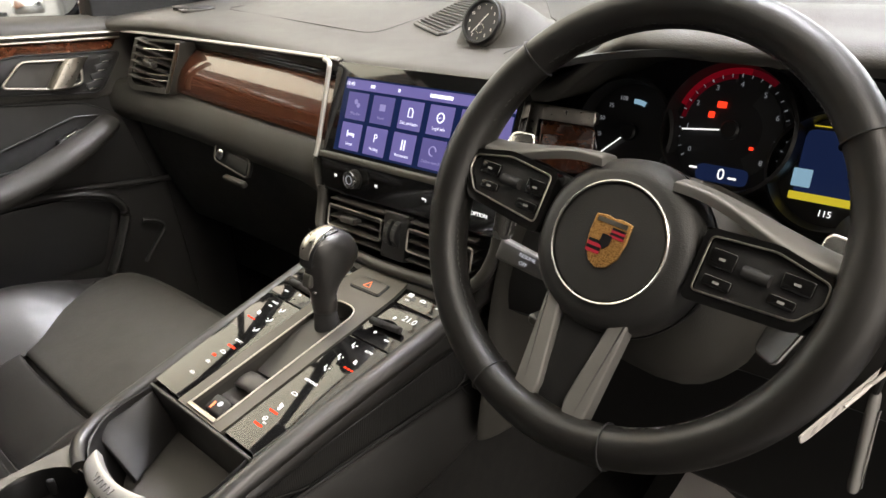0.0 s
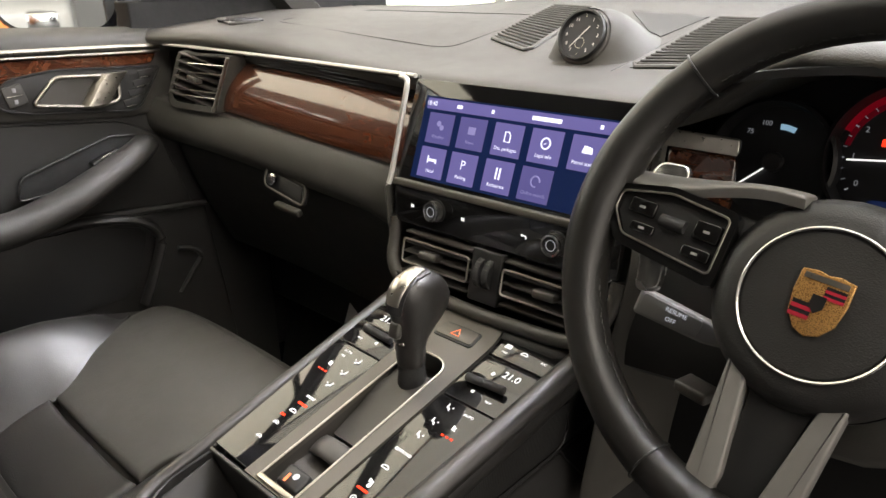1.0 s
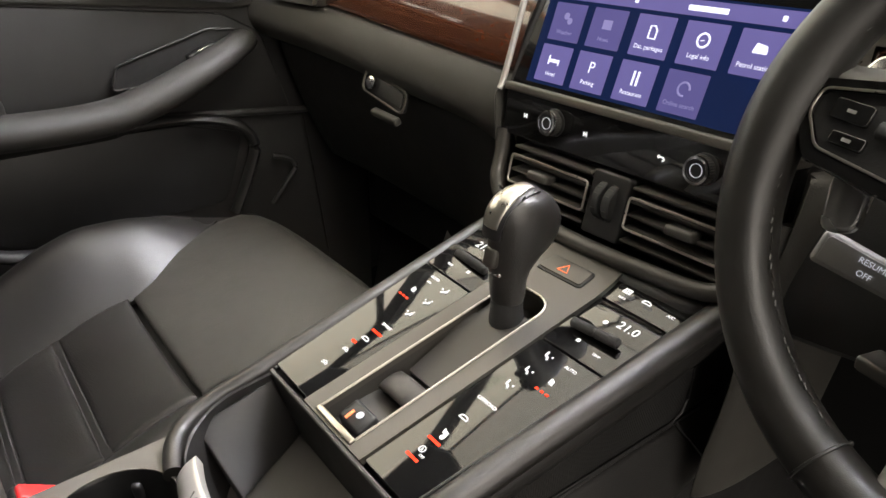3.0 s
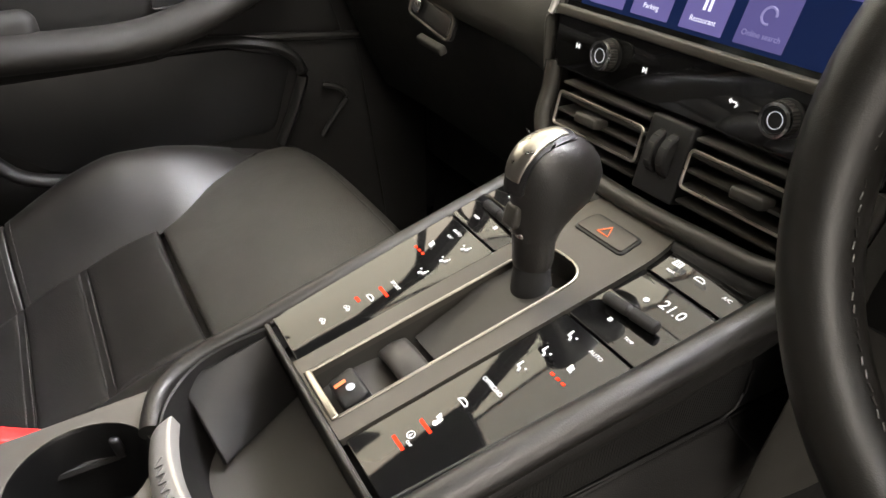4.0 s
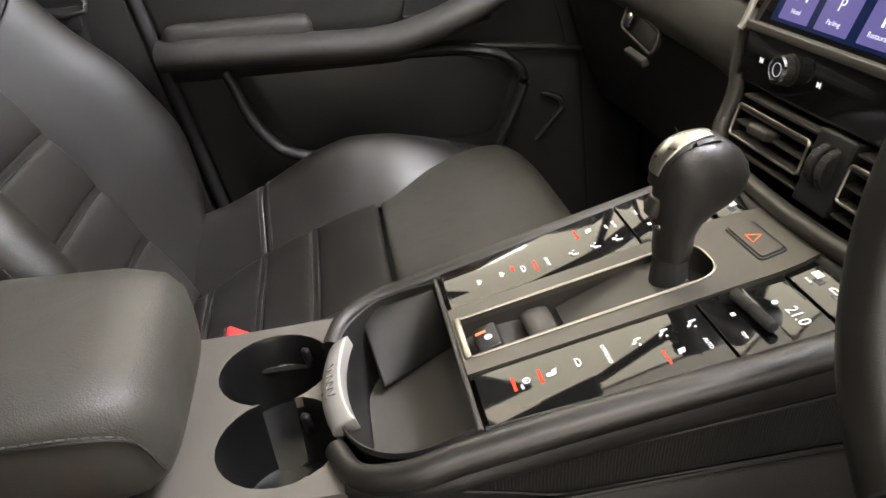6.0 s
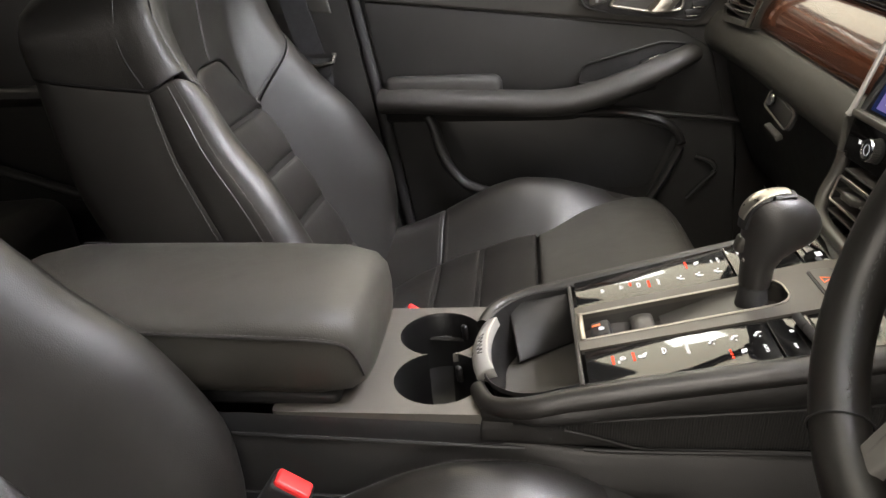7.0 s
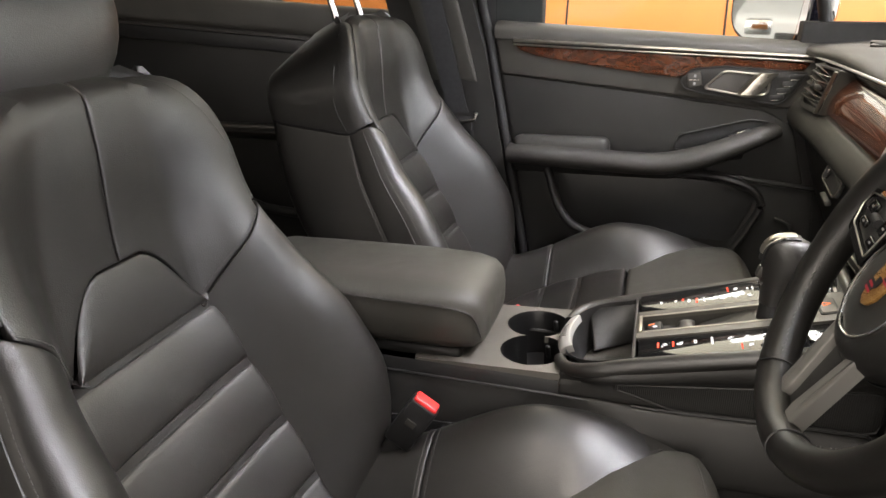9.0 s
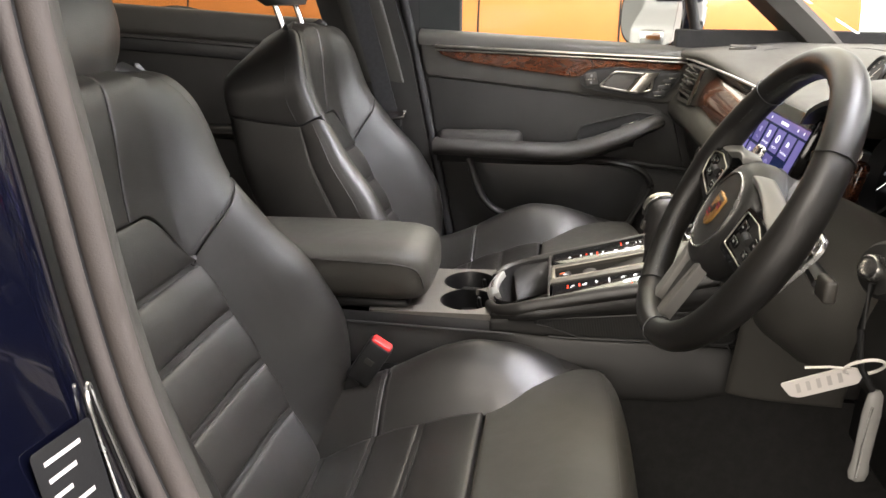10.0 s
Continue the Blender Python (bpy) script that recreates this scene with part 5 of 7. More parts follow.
for k, an in ((0, 213), (1, 182), (2, 150), (3, 119), (4, 88), (5, 55), (6, 22), (7, -10), (8, -38)):
    a = radians(an)
    words("dial_number", str(k), 0.0068, CF @ Matrix.Translation((0.042 * math.cos(a), 0.006 + 0.042 * math.sin(a), 0.0066)), LED_TICK, dc)
for k, an in ((25, 190), (50, 163), (75, 137), (100, 112)):
    a = radians(an)
    words("dial_number", str(k), 0.0062, CF @ Matrix.Translation((-0.104 + 0.036 * math.cos(a), -0.010 + 0.036 * math.sin(a), 0.0012)), LED_TICK, dl)
for par, cx, cy, an, ln, h in ((dc, 0, 0.006, 186, 0.044, 0.009), (dl, -0.104, -0.010, 222, 0.038, 0.004)):
    a = radians(an)
    part("needle", box((0.0014, ln, 0.0008), (0, 0, 0), (0, 0, 0), 0.0003, 1), LED_WHITE, par).matrix_local = CF @ Matrix.Translation((cx + 0.55 * ln * math.cos(a), cy + 0.55 * ln * math.sin(a), h)) @ Matrix.Rotation(a - math.pi / 2, 4, "Z")
    part("needle_hub", lathe([(0, 0), (0.009, 0), (0.009, 0.005), (0.007, 0.007), (0, 0.007)], CF @ Matrix.Translation((cx, cy, h - 0.003)), 24), HARD, par)


def lit(par, x, y, w, h, material, nm="warning_light", z=0.0068, r=0.001):
    return part(nm, prism(rpoly([(x - w / 2, y - h / 2), (x + w / 2, y - h / 2), (x + w / 2, y + h / 2), (x - w / 2, y + h / 2)], r, 2), 0.0004, CF @ Matrix.Translation((0, 0, z))), material, par)


lit(dc, -0.013, 0.028, 0.009, 0.006, LED_RED)
lit(dc, -0.021, 0.018, 0.006, 0.006, LED_RED)
lit(dc, 0.022, -0.008, 0.004, 0.003, LED_RED)
lit(dc, 0.0, -0.036, 0.050, 0.016, NAVY, "speed_window", 0.0062, 0.006)
words("speed_readout", "0", 0.015, CF @ Matrix.Translation((0.0, -0.036, 0.0070)), LED_WHITE, dc)
lit(dc, 0.011, -0.038, 0.008, 0.002, LED_WHITE, "unit_mark")
lit(dc, -0.028, -0.033, 0.008, 0.002, LED_WHITE, "unit_mark")
arc_strip(-0.104, -0.010, 0.029, 0.034, 68, 92, CYAN, dl, "blue_arc", 0.002, 10)
lit(dr_, 0.097, -0.014, 0.066, 0.062, NAVY, "info_display", 0.0012, 0.008)
lit(dr_, 0.094, -0.042, 0.066, 0.007, LED_YELLOW, "yellow_bar", 0.0018)
words("range_mark", "115", 0.008, CF @ Matrix.Translation((0.094, -0.054, 0.0020)), LED_WHITE, dr_)
lit(dr_, 0.069, -0.026, 0.016, 0.016, CYAN, "pale_blue_field", 0.0018)
lit(dr_, 0.107, 0.009, 0.010, 0.016, LED_YELLOW, "yellow_mark", 0.0018)
lit(dr_, 0.090, 0.029, 0.014, 0.006, LED_RED, "warning_light", 0.0018)
lit(dr_, 0.094, 0.020, 0.050, 0.001, LED_YELLOW, "yellow_line", 0.0018)
part("cluster_hood_lining", sheet(lambda s, t: Vector((0.145 + 0.41 * s, 0.665 + 0.13 * t, 1.052 + 0.050 * math.sin(math.pi * s) ** 0.6 + 0.006 * t)), 20, 4, 0.006, flip=True), HARD, cluster)
# trim between screen and cluster
spl = frame_at((0.185, 0.700, 1.005), (0.95, 0.30, 0), (0, 0.25, 0.968))
side_trim = thing("dash_trim", "silver-framed wood dash insert beside the cluster", "dash trim")
part("trim_frame", prism(rpoly([(-0.038, -0.034), (-0.028, -0.034), (-0.026, 0.022), (0.036, 0.017), (0.036, 0.030), (-0.036, 0.036)], 0.003, 4), 0.012, spl, 0.002), BRUSHED, side_trim, "bright silver corner frame")
part("trim_insert", prism(rpoly([(-0.026, -0.034), (0.035, -0.034), (0.035, 0.015), (-0.024, 0.020)], 0.006, 4), 0.012, spl @ Matrix.Translation((0, 0, -0.008)), 0.003), WOOD, side_trim)


# driver's lower dash and column


def knee(s, t):
    x = 0.150 + 0.58 * s
    z = 0.945 - 0.150 * t - 0.02 * smooth(0.5, 0, s) * t
    return Vector((x, 0.665 + 0.02 * math.sin(math.pi * s) - 0.02 * math.sin(math.pi * t) + 0.10 * smooth(0.75, 1.0, t), z))


part("knee_panel", sheet(knee, 16, 12, 0.012, 0.008, 0.006, flip=True), SOFT_DARK, dash, "dark lower dash panel above the pedals")
part("fascia_right", box((0.20, 0.02, 0.14), (0.62, 0.700, 0.99), (-14, 0, 8), 0.006), SOFT_DARK, dash)
column = thing("steering_column", "dark plastic steering column shroud with stalks", "steering column")


def col_ring(d, w, h, dz=0.0, n=28):
    c = Vector((0.347, 0.553 + d * 0.896, 0.990 - d * 0.445 + dz))
    return [c + Vector((w * math.copysign(abs(math.cos(a)) ** 0.8, math.cos(a)), 0.42 * h * math.sin(a), 0.906 * h * math.sin(a))) for a in [2 * math.pi * k / n for k in range(n)]]


part("shroud", loft([col_ring(0.012, 0.040, 0.036), col_ring(0.02, 0.060, 0.050), col_ring(0.04, 0.070, 0.066, -0.012), col_ring(0.08, 0.078, 0.084, -0.026), col_ring(0.13, 0.080, 0.090, -0.030), col_ring(0.20, 0.078, 0.085, -0.02)]), SOFT, column, "smooth grey column shroud")
LS = frame_at((0.236, 0.580, 0.924), (0.97, 0.1, -0.22), (0.1, 0.35, 0.93))
part("left_stalk", prism(rpoly([(-0.030, -0.0105), (0.026, -0.0095), (0.042, -0.006), (0.042, 0.004), (0.026, 0.0085), (-0.030, 0.0105)], 0.004, 4), 0.012, LS @ Matrix.Translation((0, 0, 0.006)), 0.003), STALK, column, "glossy grey stalk printed with RESUME and OFF")
part("stalk_face", prism(rpoly([(-0.026, -0.008), (0.022, -0.007), (0.022, 0.0065), (-0.026, 0.008)], 0.003, 4), 0.001, LS @ Matrix.Translation((0, 0, 0.0072)), 0.0004), STALK, column)
# printed words, brightened by a faint glow in their material
words("stalk_lettering", "RESUME", 0.0048, LS @ Matrix.Translation((0.002, 0.0035, 0.0075)), LED_DIM, column)
words("stalk_lettering", "OFF", 0.0048, LS @ Matrix.Translation((0.0, -0.0035, 0.0075)), LED_DIM, column)
part("stalk_arm", tube([LS @ Vector((0.038, 0, 0)), LS @ Vector((0.07, 0.0, -0.006)), LS @ Vector((0.10, 0.01, -0.02))], 0.007, 10), HARD, column)
part("right_stalk", tube([Vector((0.415, 0.60, 0.965)), Vector((0.45, 0.600, 0.962)), Vector((0.49, 0.598, 0.960))], lambda f: 0.007 + 0.003 * f, 10, flat=0.7), HARD, column)
part("stalk_tip", box((0.026, 0.012, 0.022), (0.500, 0.597, 0.960), (0, 0, 0), 0.004), SATIN, column)
part("lower_lever", box((0.030, 0.020, 0.010), (0.262, 0.575, 0.872), (0, 0, -15), 0.003), SATIN, column)

# ---- steering wheel ----
WC, WT, WR = Vector((0.347, 0.548, 0.997)), radians(26.4), 0.181
wheel = thing("steering_wheel", "black leather steering wheel with metal spokes and crest", "steering wheel", at=WC)
WM = Matrix.Rotation(radians(0.8), 4, "Z") @ frame_at((0, 0, 0), (1, 0, 0), (0, math.sin(WT), math.cos(WT))) @ Matrix.Rotation(radians(-7), 4, "Z")
HB = WM @ Matrix.Translation((0, -0.018, -0.011))


def wp(x, y, z=0.0):
    return WM @ Vector((x, y, z))


rim = []
for k in range(96):
    a = 2 * math.pi * k / 96
    thick = 0.0158 + 0.0022 * max(0, math.cos(2 * (a - radians(0)))) ** 3
    ring = []
    for j in range(18):
        b = 2 * math.pi * j / 18
        rr = WR - 0.0165 + thick * math.cos(b)
        ring.append(wp(rr * math.cos(a), rr * math.sin(a), 1.12 * thick * math.sin(b)))
    rim.append(ring)
part("rim", loft(rim, loop=True), RIM_LEATHER, wheel, "smooth black leather rim")
for a0 in (38, 142, 250, 290):
    a = radians(a0)
    part("rim_seam", tube([wp((WR - 0.0165 + 0.0168 * math.cos(b)) * math.cos(a), (WR - 0.0165 + 0.0168 * math.cos(b)) * math.sin(a), 0.0188 * math.sin(b)) for b in [6.2832 * j / 20 for j in range(20)]], 0.0009, 5, loop=True, up=wp(-math.sin(a), math.cos(a), 0)), HARD, wheel)
for a0, a1 in ((42, 138), (150, 246), (294, 390)):
    inner = []
    for k in range(80):
        a = radians(a0 + (a1 - a0) * k / 79)
        inner.append(wp((WR - 0.0165 - 0.0155) * math.cos(a), (WR - 0.0165 - 0.0155) * math.sin(a), 0.006 + 0.0012 * (k % 2)))
    part("rim_stitching", stitches(inner, 0.0030, 0.0022, 0.0004), LEATHER, wheel)

# hub and crest
part("hub", lathe([(0.0, -0.045), (0.058, -0.045), (0.066, -0.030), (0.069, -0.005), (0.066, 0.010), (0.060, 0.018), (0.052, 0.0215), (0.0, 0.0225)], HB, 56), SOFT_DARK, wheel, "domed dark airbag hub")
part("hub_joint", loft([[HB @ Vector((r * math.cos(a), r * math.sin(a), z)) for a in [6.2832 * k / 56 for k in range(56)]] for r, z in ((0.0695, -0.014), (0.0700, -0.012), (0.0695, -0.010), (0.0680, -0.012))], loop=True), HARD, wheel)
part("hub_ring", loft([[HB @ Vector((r * math.cos(a), r * math.sin(a), z)) for a in [6.2832 * k / 56 for k in range(56)]] for r, z in ((0.0470, 0.021), (0.0467, 0.0246), (0.0458, 0.0252), (0.0448, 0.0246), (0.0444, 0.021))], loop=True), SILVER, wheel, "slim bright hub ring")
part("hub_face", lathe([(0, 0.021), (0.0432, 0.021), (0.0432, 0.0232), (0.02, 0.0245), (0, 0.0248)], HB, 48), SOFT_DARK, wheel)
shield = [(-0.0150, 0.0175), (-0.006, 0.0190), (0.0, 0.0178), (0.006, 0.0190), (0.0150, 0.0175), (0.0155, 0.004), (0.0135, -0.009), (0.0075, -0.0175), (0.0, -0.0205), (-0.0075, -0.0175), (-0.0135, -0.009), (-0.0155, 0.004)]
BM = HB @ Matrix.Translation((0, 0, 0.0268))
part("crest", prism(shield, 0.0032, BM, 0.0008), GOLD, wheel, "gold crest badge with red and black fields")
for x0, y0, x1, y1, k in ((0.0015, 0.004, 0.0130, 0.0115, 0), (-0.0130, -0.011, -0.0015, -0.001, 0)):
    for i in range(4):
        c = CREST_RED if i % 2 == 0 else CREST_BLACK
        ya, yb = y0 + (y1 - y0) * i / 4, y0 + (y1 - y0) * (i + 1) / 4
        part("crest_bar", prism([(x0, ya), (x1, ya), (x1, yb), (x0, yb)], 0.0004, BM @ Matrix.Translation((0, 0, 0.0005))), c, wheel)
part("crest_centre", prism([(-0.004, 0.005), (0.004, 0.005), (0.004, -0.002), (0, -0.006), (-0.004, -0.002)], 0.0004, BM @ Matrix.Translation((0, 0, 0.0009))), CREST_BLACK, wheel)
part("crest_top", prism([(-0.0125, 0.0128), (0.0125, 0.0128), (0.0125, 0.0162), (-0.0125, 0.0162)], 0.0003, BM @ Matrix.Translation((0, 0, 0.0005))), BRUSHED, wheel)

for sgn in (-1, 1):
    poly = [(sgn * 0.052, 0.018), (sgn * 0.110, 0.024), (sgn * 0.158, 0.016), (sgn * 0.160, -0.004), (sgn * 0.146, -0.026), (sgn * 0.060, -0.034)]
    part("spoke", prism(rpoly(poly, 0.006, 4), 0.020, WM @ Matrix.Translation((0, 0, -0.004)), 0.003), HARD, wheel, "dark side spoke")

    def wing(q, f, sgn=sgn):
        x = 0.030 + 0.134 * q
        y0 = 0.043 - 0.022 * smooth(0.1, 0.8, q)
        y1 = 0.050 - 0.016 * smooth(0.0, 1.0, q)
        y = y0 + (y1 - y0) * f
        return wp(sgn * x, y - 0.004, 0.014 - 0.012 * q - 0.022 * f + 0.004 * math.sin(math.pi * f))
    part("spoke_wing", sheet(wing, 20, 6, 0.006, 0.004, 0.002, flip=sgn < 0), SPOKE, wheel, "satin grey upper face of the spoke")
    pod = [(sgn * 0.063, 0.018), (sgn * 0.112, 0.022), (sgn * 0.152, 0.013), (sgn * 0.154, -0.004), (sgn * 0.140, -0.027), (sgn * 0.063, -0.034)]
    pin = [(sgn * 0.068, 0.013), (sgn * 0.111, 0.017), (sgn * 0.147, 0.009), (sgn * 0.148, -0.004), (sgn * 0.136, -0.020), (sgn * 0.068, -0.026)]
    part("pod_frame", holed(rpoly(pod, 0.006, 4), rpoly(pin, 0.004, 4), 0.012, WM @ Matrix.Translation((0, 0, 0.0085))), GLOSS, wheel, "gloss black pod frame")
    part("control_pod", prism(rpoly(pin, 0.004, 4), 0.006, WM @ Matrix.Translation((0, 0, 0.004)), 0.001), HARD, wheel, "black button pod")
    part("pod_trim", tube([WM @ Vector((p.x, p.y, 0.0088)) for p in rpoly(pin, 0.004, 4)], 0.0008, 6, loop=True, up=wp(0, 0, 1)), BRUSHED, wheel, "thin bright pod trim")
    bx = sgn * 0.104
    part("roller", tube([wp(bx - 0.009, -0.002, 0.0065), wp(bx + 0.009, -0.002, 0.0065)], 0.0045, 12), RUBBER, wheel, "thumb roller")
    for px, py, w, h in ((sgn * 0.129, 0.002, 0.020, 0.011), (sgn * 0.080, 0.000, 0.018, 0.013), (sgn * 0.124, -0.012, 0.018, 0.007), (sgn * 0.082, -0.016, 0.020, 0.008)):
        part("wheel_button", prism(rpoly([(px - w / 2, py - h / 2), (px + w / 2, py - h / 2), (px + w / 2, py + h / 2), (px - w / 2, py + h / 2)], 0.002, 3), 0.003, WM @ Matrix.Translation((0, 0, 0.0075)), 0.0008), GLOSS, wheel)
        part("button_mark", box((0.0045, 0.0018, 0.0003), (0, 0, 0), (0, 0, 0), 0, 1), PALE_PLASTIC, wheel).matrix_local = WM @ Matrix.Translation((px, py, 0.0077))
    pad_p = [(sgn * 0.110, -0.050), (sgn * 0.128, -0.056), (sgn * 0.153, 0.030), (sgn * 0.148, 0.042), (sgn * 0.124, 0.044)]
    part("shift_paddle", prism(rpoly(pad_p, 0.007, 4), 0.006, WM @ Matrix.Translation((0, 0, -0.030)), 0.0025), SILVER, wheel, "satin silver shift paddle")
    leg = [(sgn * 0.023, -0.068), (sgn * 0.037, -0.060), (sgn * 0.033, -0.150), (sgn * 0.027, -0.158), (sgn * 0.015, -0.158), (sgn * 0.012, -0.140)]
    part("lower_spoke", prism(rpoly(leg, 0.004, 4), 0.014, WM @ Matrix.Translation((0, 0, 0.004)), 0.0025), SPOKE, wheel, "satin grey lower spoke")
part("spoke_infill", prism(rpoly([(-0.020, -0.07), (0.020, -0.07), (0.013, -0.15), (-0.013, -0.15)], 0.004, 4), 0.010, WM @ Matrix.Translation((0, 0, -0.004)), 0.001), HARD, wheel)

# ignition key and its card tag
key = thing("key_tag", "white card key tag hanging on a wire loop from the ignition", "key tag", at=(0.4995, 0.610, 0.867))
TG = frame_at((0, 0, 0), (0.42, 0.69, 0.58), (0.12, -0.55, 0.80))
part("card", prism(rpoly([(-0.037, -0.008), (-0.030, -0.0125), (0.026, -0.0125), (0.036, -0.003), (0.036, 0.003), (0.026, 0.0095), (-0.037, 0.0095)], 0.003, 3), 0.0016, TG, 0.0003), PAPER, key)
for k in range(5):
    part("print_bar", prism([(-0.028 + 0.010 * k, -0.006), (-0.024 + 0.010 * k, -0.006), (-0.020 + 0.010 * k, 0.005), (-0.024 + 0.010 * k, 0.005)], 0.0002, TG @ Matrix.Translation((0, 0, 0.0003))), LIGHT_PRINT, key)
part("wire_loop", tube([TG @ Vector((0.040 + 0.017 * math.cos(a), 0.004 + 0.011 * math.sin(a), 0.004 * math.sin(a))) for a in [6.2832 * k / 24 for k in range(24)]], 0.0016, 6, loop=True), PAPER, key)
part("wire_end", tube([TG @ Vector(p) for p in ((0.030, 0.008, 0.002), (0.016, 0.018, 0.004), (-0.002, 0.026, 0.006))], 0.0013, 6), PAPER, key)
fob = thing("car_key", "grey metal key hanging below the ignition", "key", at=(0.514, 0.651, 0.825))
part("fob_body", loft([[Vector((0.005 * sc * math.cos(a), 0.0085 * sc * math.sin(a), z)) for a in [6.2832 * k / 20 for k in range(20)]] for z, sc in ((0.045, 0.4), (0.040, 0.8), (0.02, 1.0), (-0.030, 0.9), (-0.042, 1.1), (-0.050, 0.9), (-0.053, 0.3))]), STALK, fob, "pale grey key body")
part("fob_edge", tube([(0.0054, -0.003, 0.03), (0.0054, -0.004, -0.01), (0.0052, -0.003, -0.045)], 0.0012, 6), SILVER, fob)
part("barrel_housing", lathe([(0.028, -0.06), (0.026, -0.012), (0.022, -0.006), (0.012, -0.004)], frame_at((-0.005, -0.022, 0.160), (0.9, 0.43, 0), (0, 0.25, 0.95)), 28), SOFT_DARK, fob)
part("key_chain", tube([(0.006, -0.026, 0.150), (0.012, -0.030, 0.11), (0.004, -0.020, 0.07), (0, -0.004, 0.045)], 0.003, 8), HARD, fob)
part("ignition_barrel", lathe([(0.012, -0.02), (0.012, 0.006), (0.010, 0.009), (0.007, 0.009), (0.006, 0.006), (0, 0.006)], frame_at((-0.005, -0.022, 0.160), (0.9, 0.43, 0), (0, 0.25, 0.95)), 28), SILVER, fob, "bright ignition barrel")

# driver's footwell: mat and a sheet of paper
fmat = thing("floor_mat", "black quilted floor mat in the driver's footwell", "floor mat", at=(0.40, 0.86, 0.366))
part("mat_base", sheet(lambda s, t: Vector((-0.20 + 0.40 * s, -0.28 + 0.56 * t, 0.004 + 0.10 * smooth(0.55, 1.0, t) ** 1.3)), 12, 16, 0.006, 0.006, 0.003), QUILT, fmat)
for i in range(6):
    for j in range(7):
        t0 = 0.30 + 0.095 * j

        def diamond(s, t, i=i, t0=t0, j=j):
            u = -0.17 + 0.058 * (i + 0.5 * (j % 2)) + 0.026 * (s - 0.5) * 2 * (1 - abs(2 * t - 1) * 0.5)
            v = t0 + 0.088 * t
            return Vector((u, -0.28 + 0.56 * v, 0.006 + 0.10 * smooth(0.55, 1.0, v) ** 1.3 + 0.004 * math.sin(math.pi * s) * math.sin(math.pi * t)))
        part("quilted_pad", sheet(diamond, 3, 3, 0.002), QUILT, fmat)
sheet_p = thing("paper_sheet", "plain white protective paper sheet on the footwell floor", "paper", at=(0.243, 1.025, 0.366))


def paper(s, t):
    x, y = 0.200 * s - 0.014 * t, -0.060 * s - 0.22 * t
    return Vector((x, y, 0.013 + 0.10 * smooth(0.55, 1.0, (y + 1.025 - 0.58) / 0.56) ** 1.3 + 0.003 * math.sin(4 * s)))


part("paper", sheet(paper, 10, 12, 0.0008), PAPER, sheet_p)

# printed paper leaning in the passenger's footwell
RED_INK = mat("red_ink", (0.55, 0.03, 0.02), 0.7)
leaf = thing("paper_sheet", "white printed paper sheet leaning in the passenger's footwell", "paper", at=(-0.40, 0.78, 0.40))


def leaf_at(s, t):
    """Stands against the footwell's front and folds forward on the carpet."""
    top, mid, low = Vector((-0.05, 0.05, 0.30)), Vector((-0.11, 0.02, 0.085)), Vector((-0.20, -0.09, 0.010))
    p = low.lerp(mid, t / 0.35) if t < 0.35 else mid.lerp(top, (t - 0.35) / 0.65)
    return p + Vector((0.30, 0.02, -0.06 * t)) * s


part("paper", sheet(leaf_at, 8, 20, 0.0008), PAPER, leaf)
for s0, w in ((0.10, 0.10), (0.26, 0.12), (0.44, 0.10)):
    part("print_bar", sheet(lambda s, t: leaf_at(s0 + w * s, 0.10 + 0.16 * t) + Vector((0, -0.0015, 0.002)), 3, 4, 0.0004), RED_INK, leaf)

# ---- front seats ----


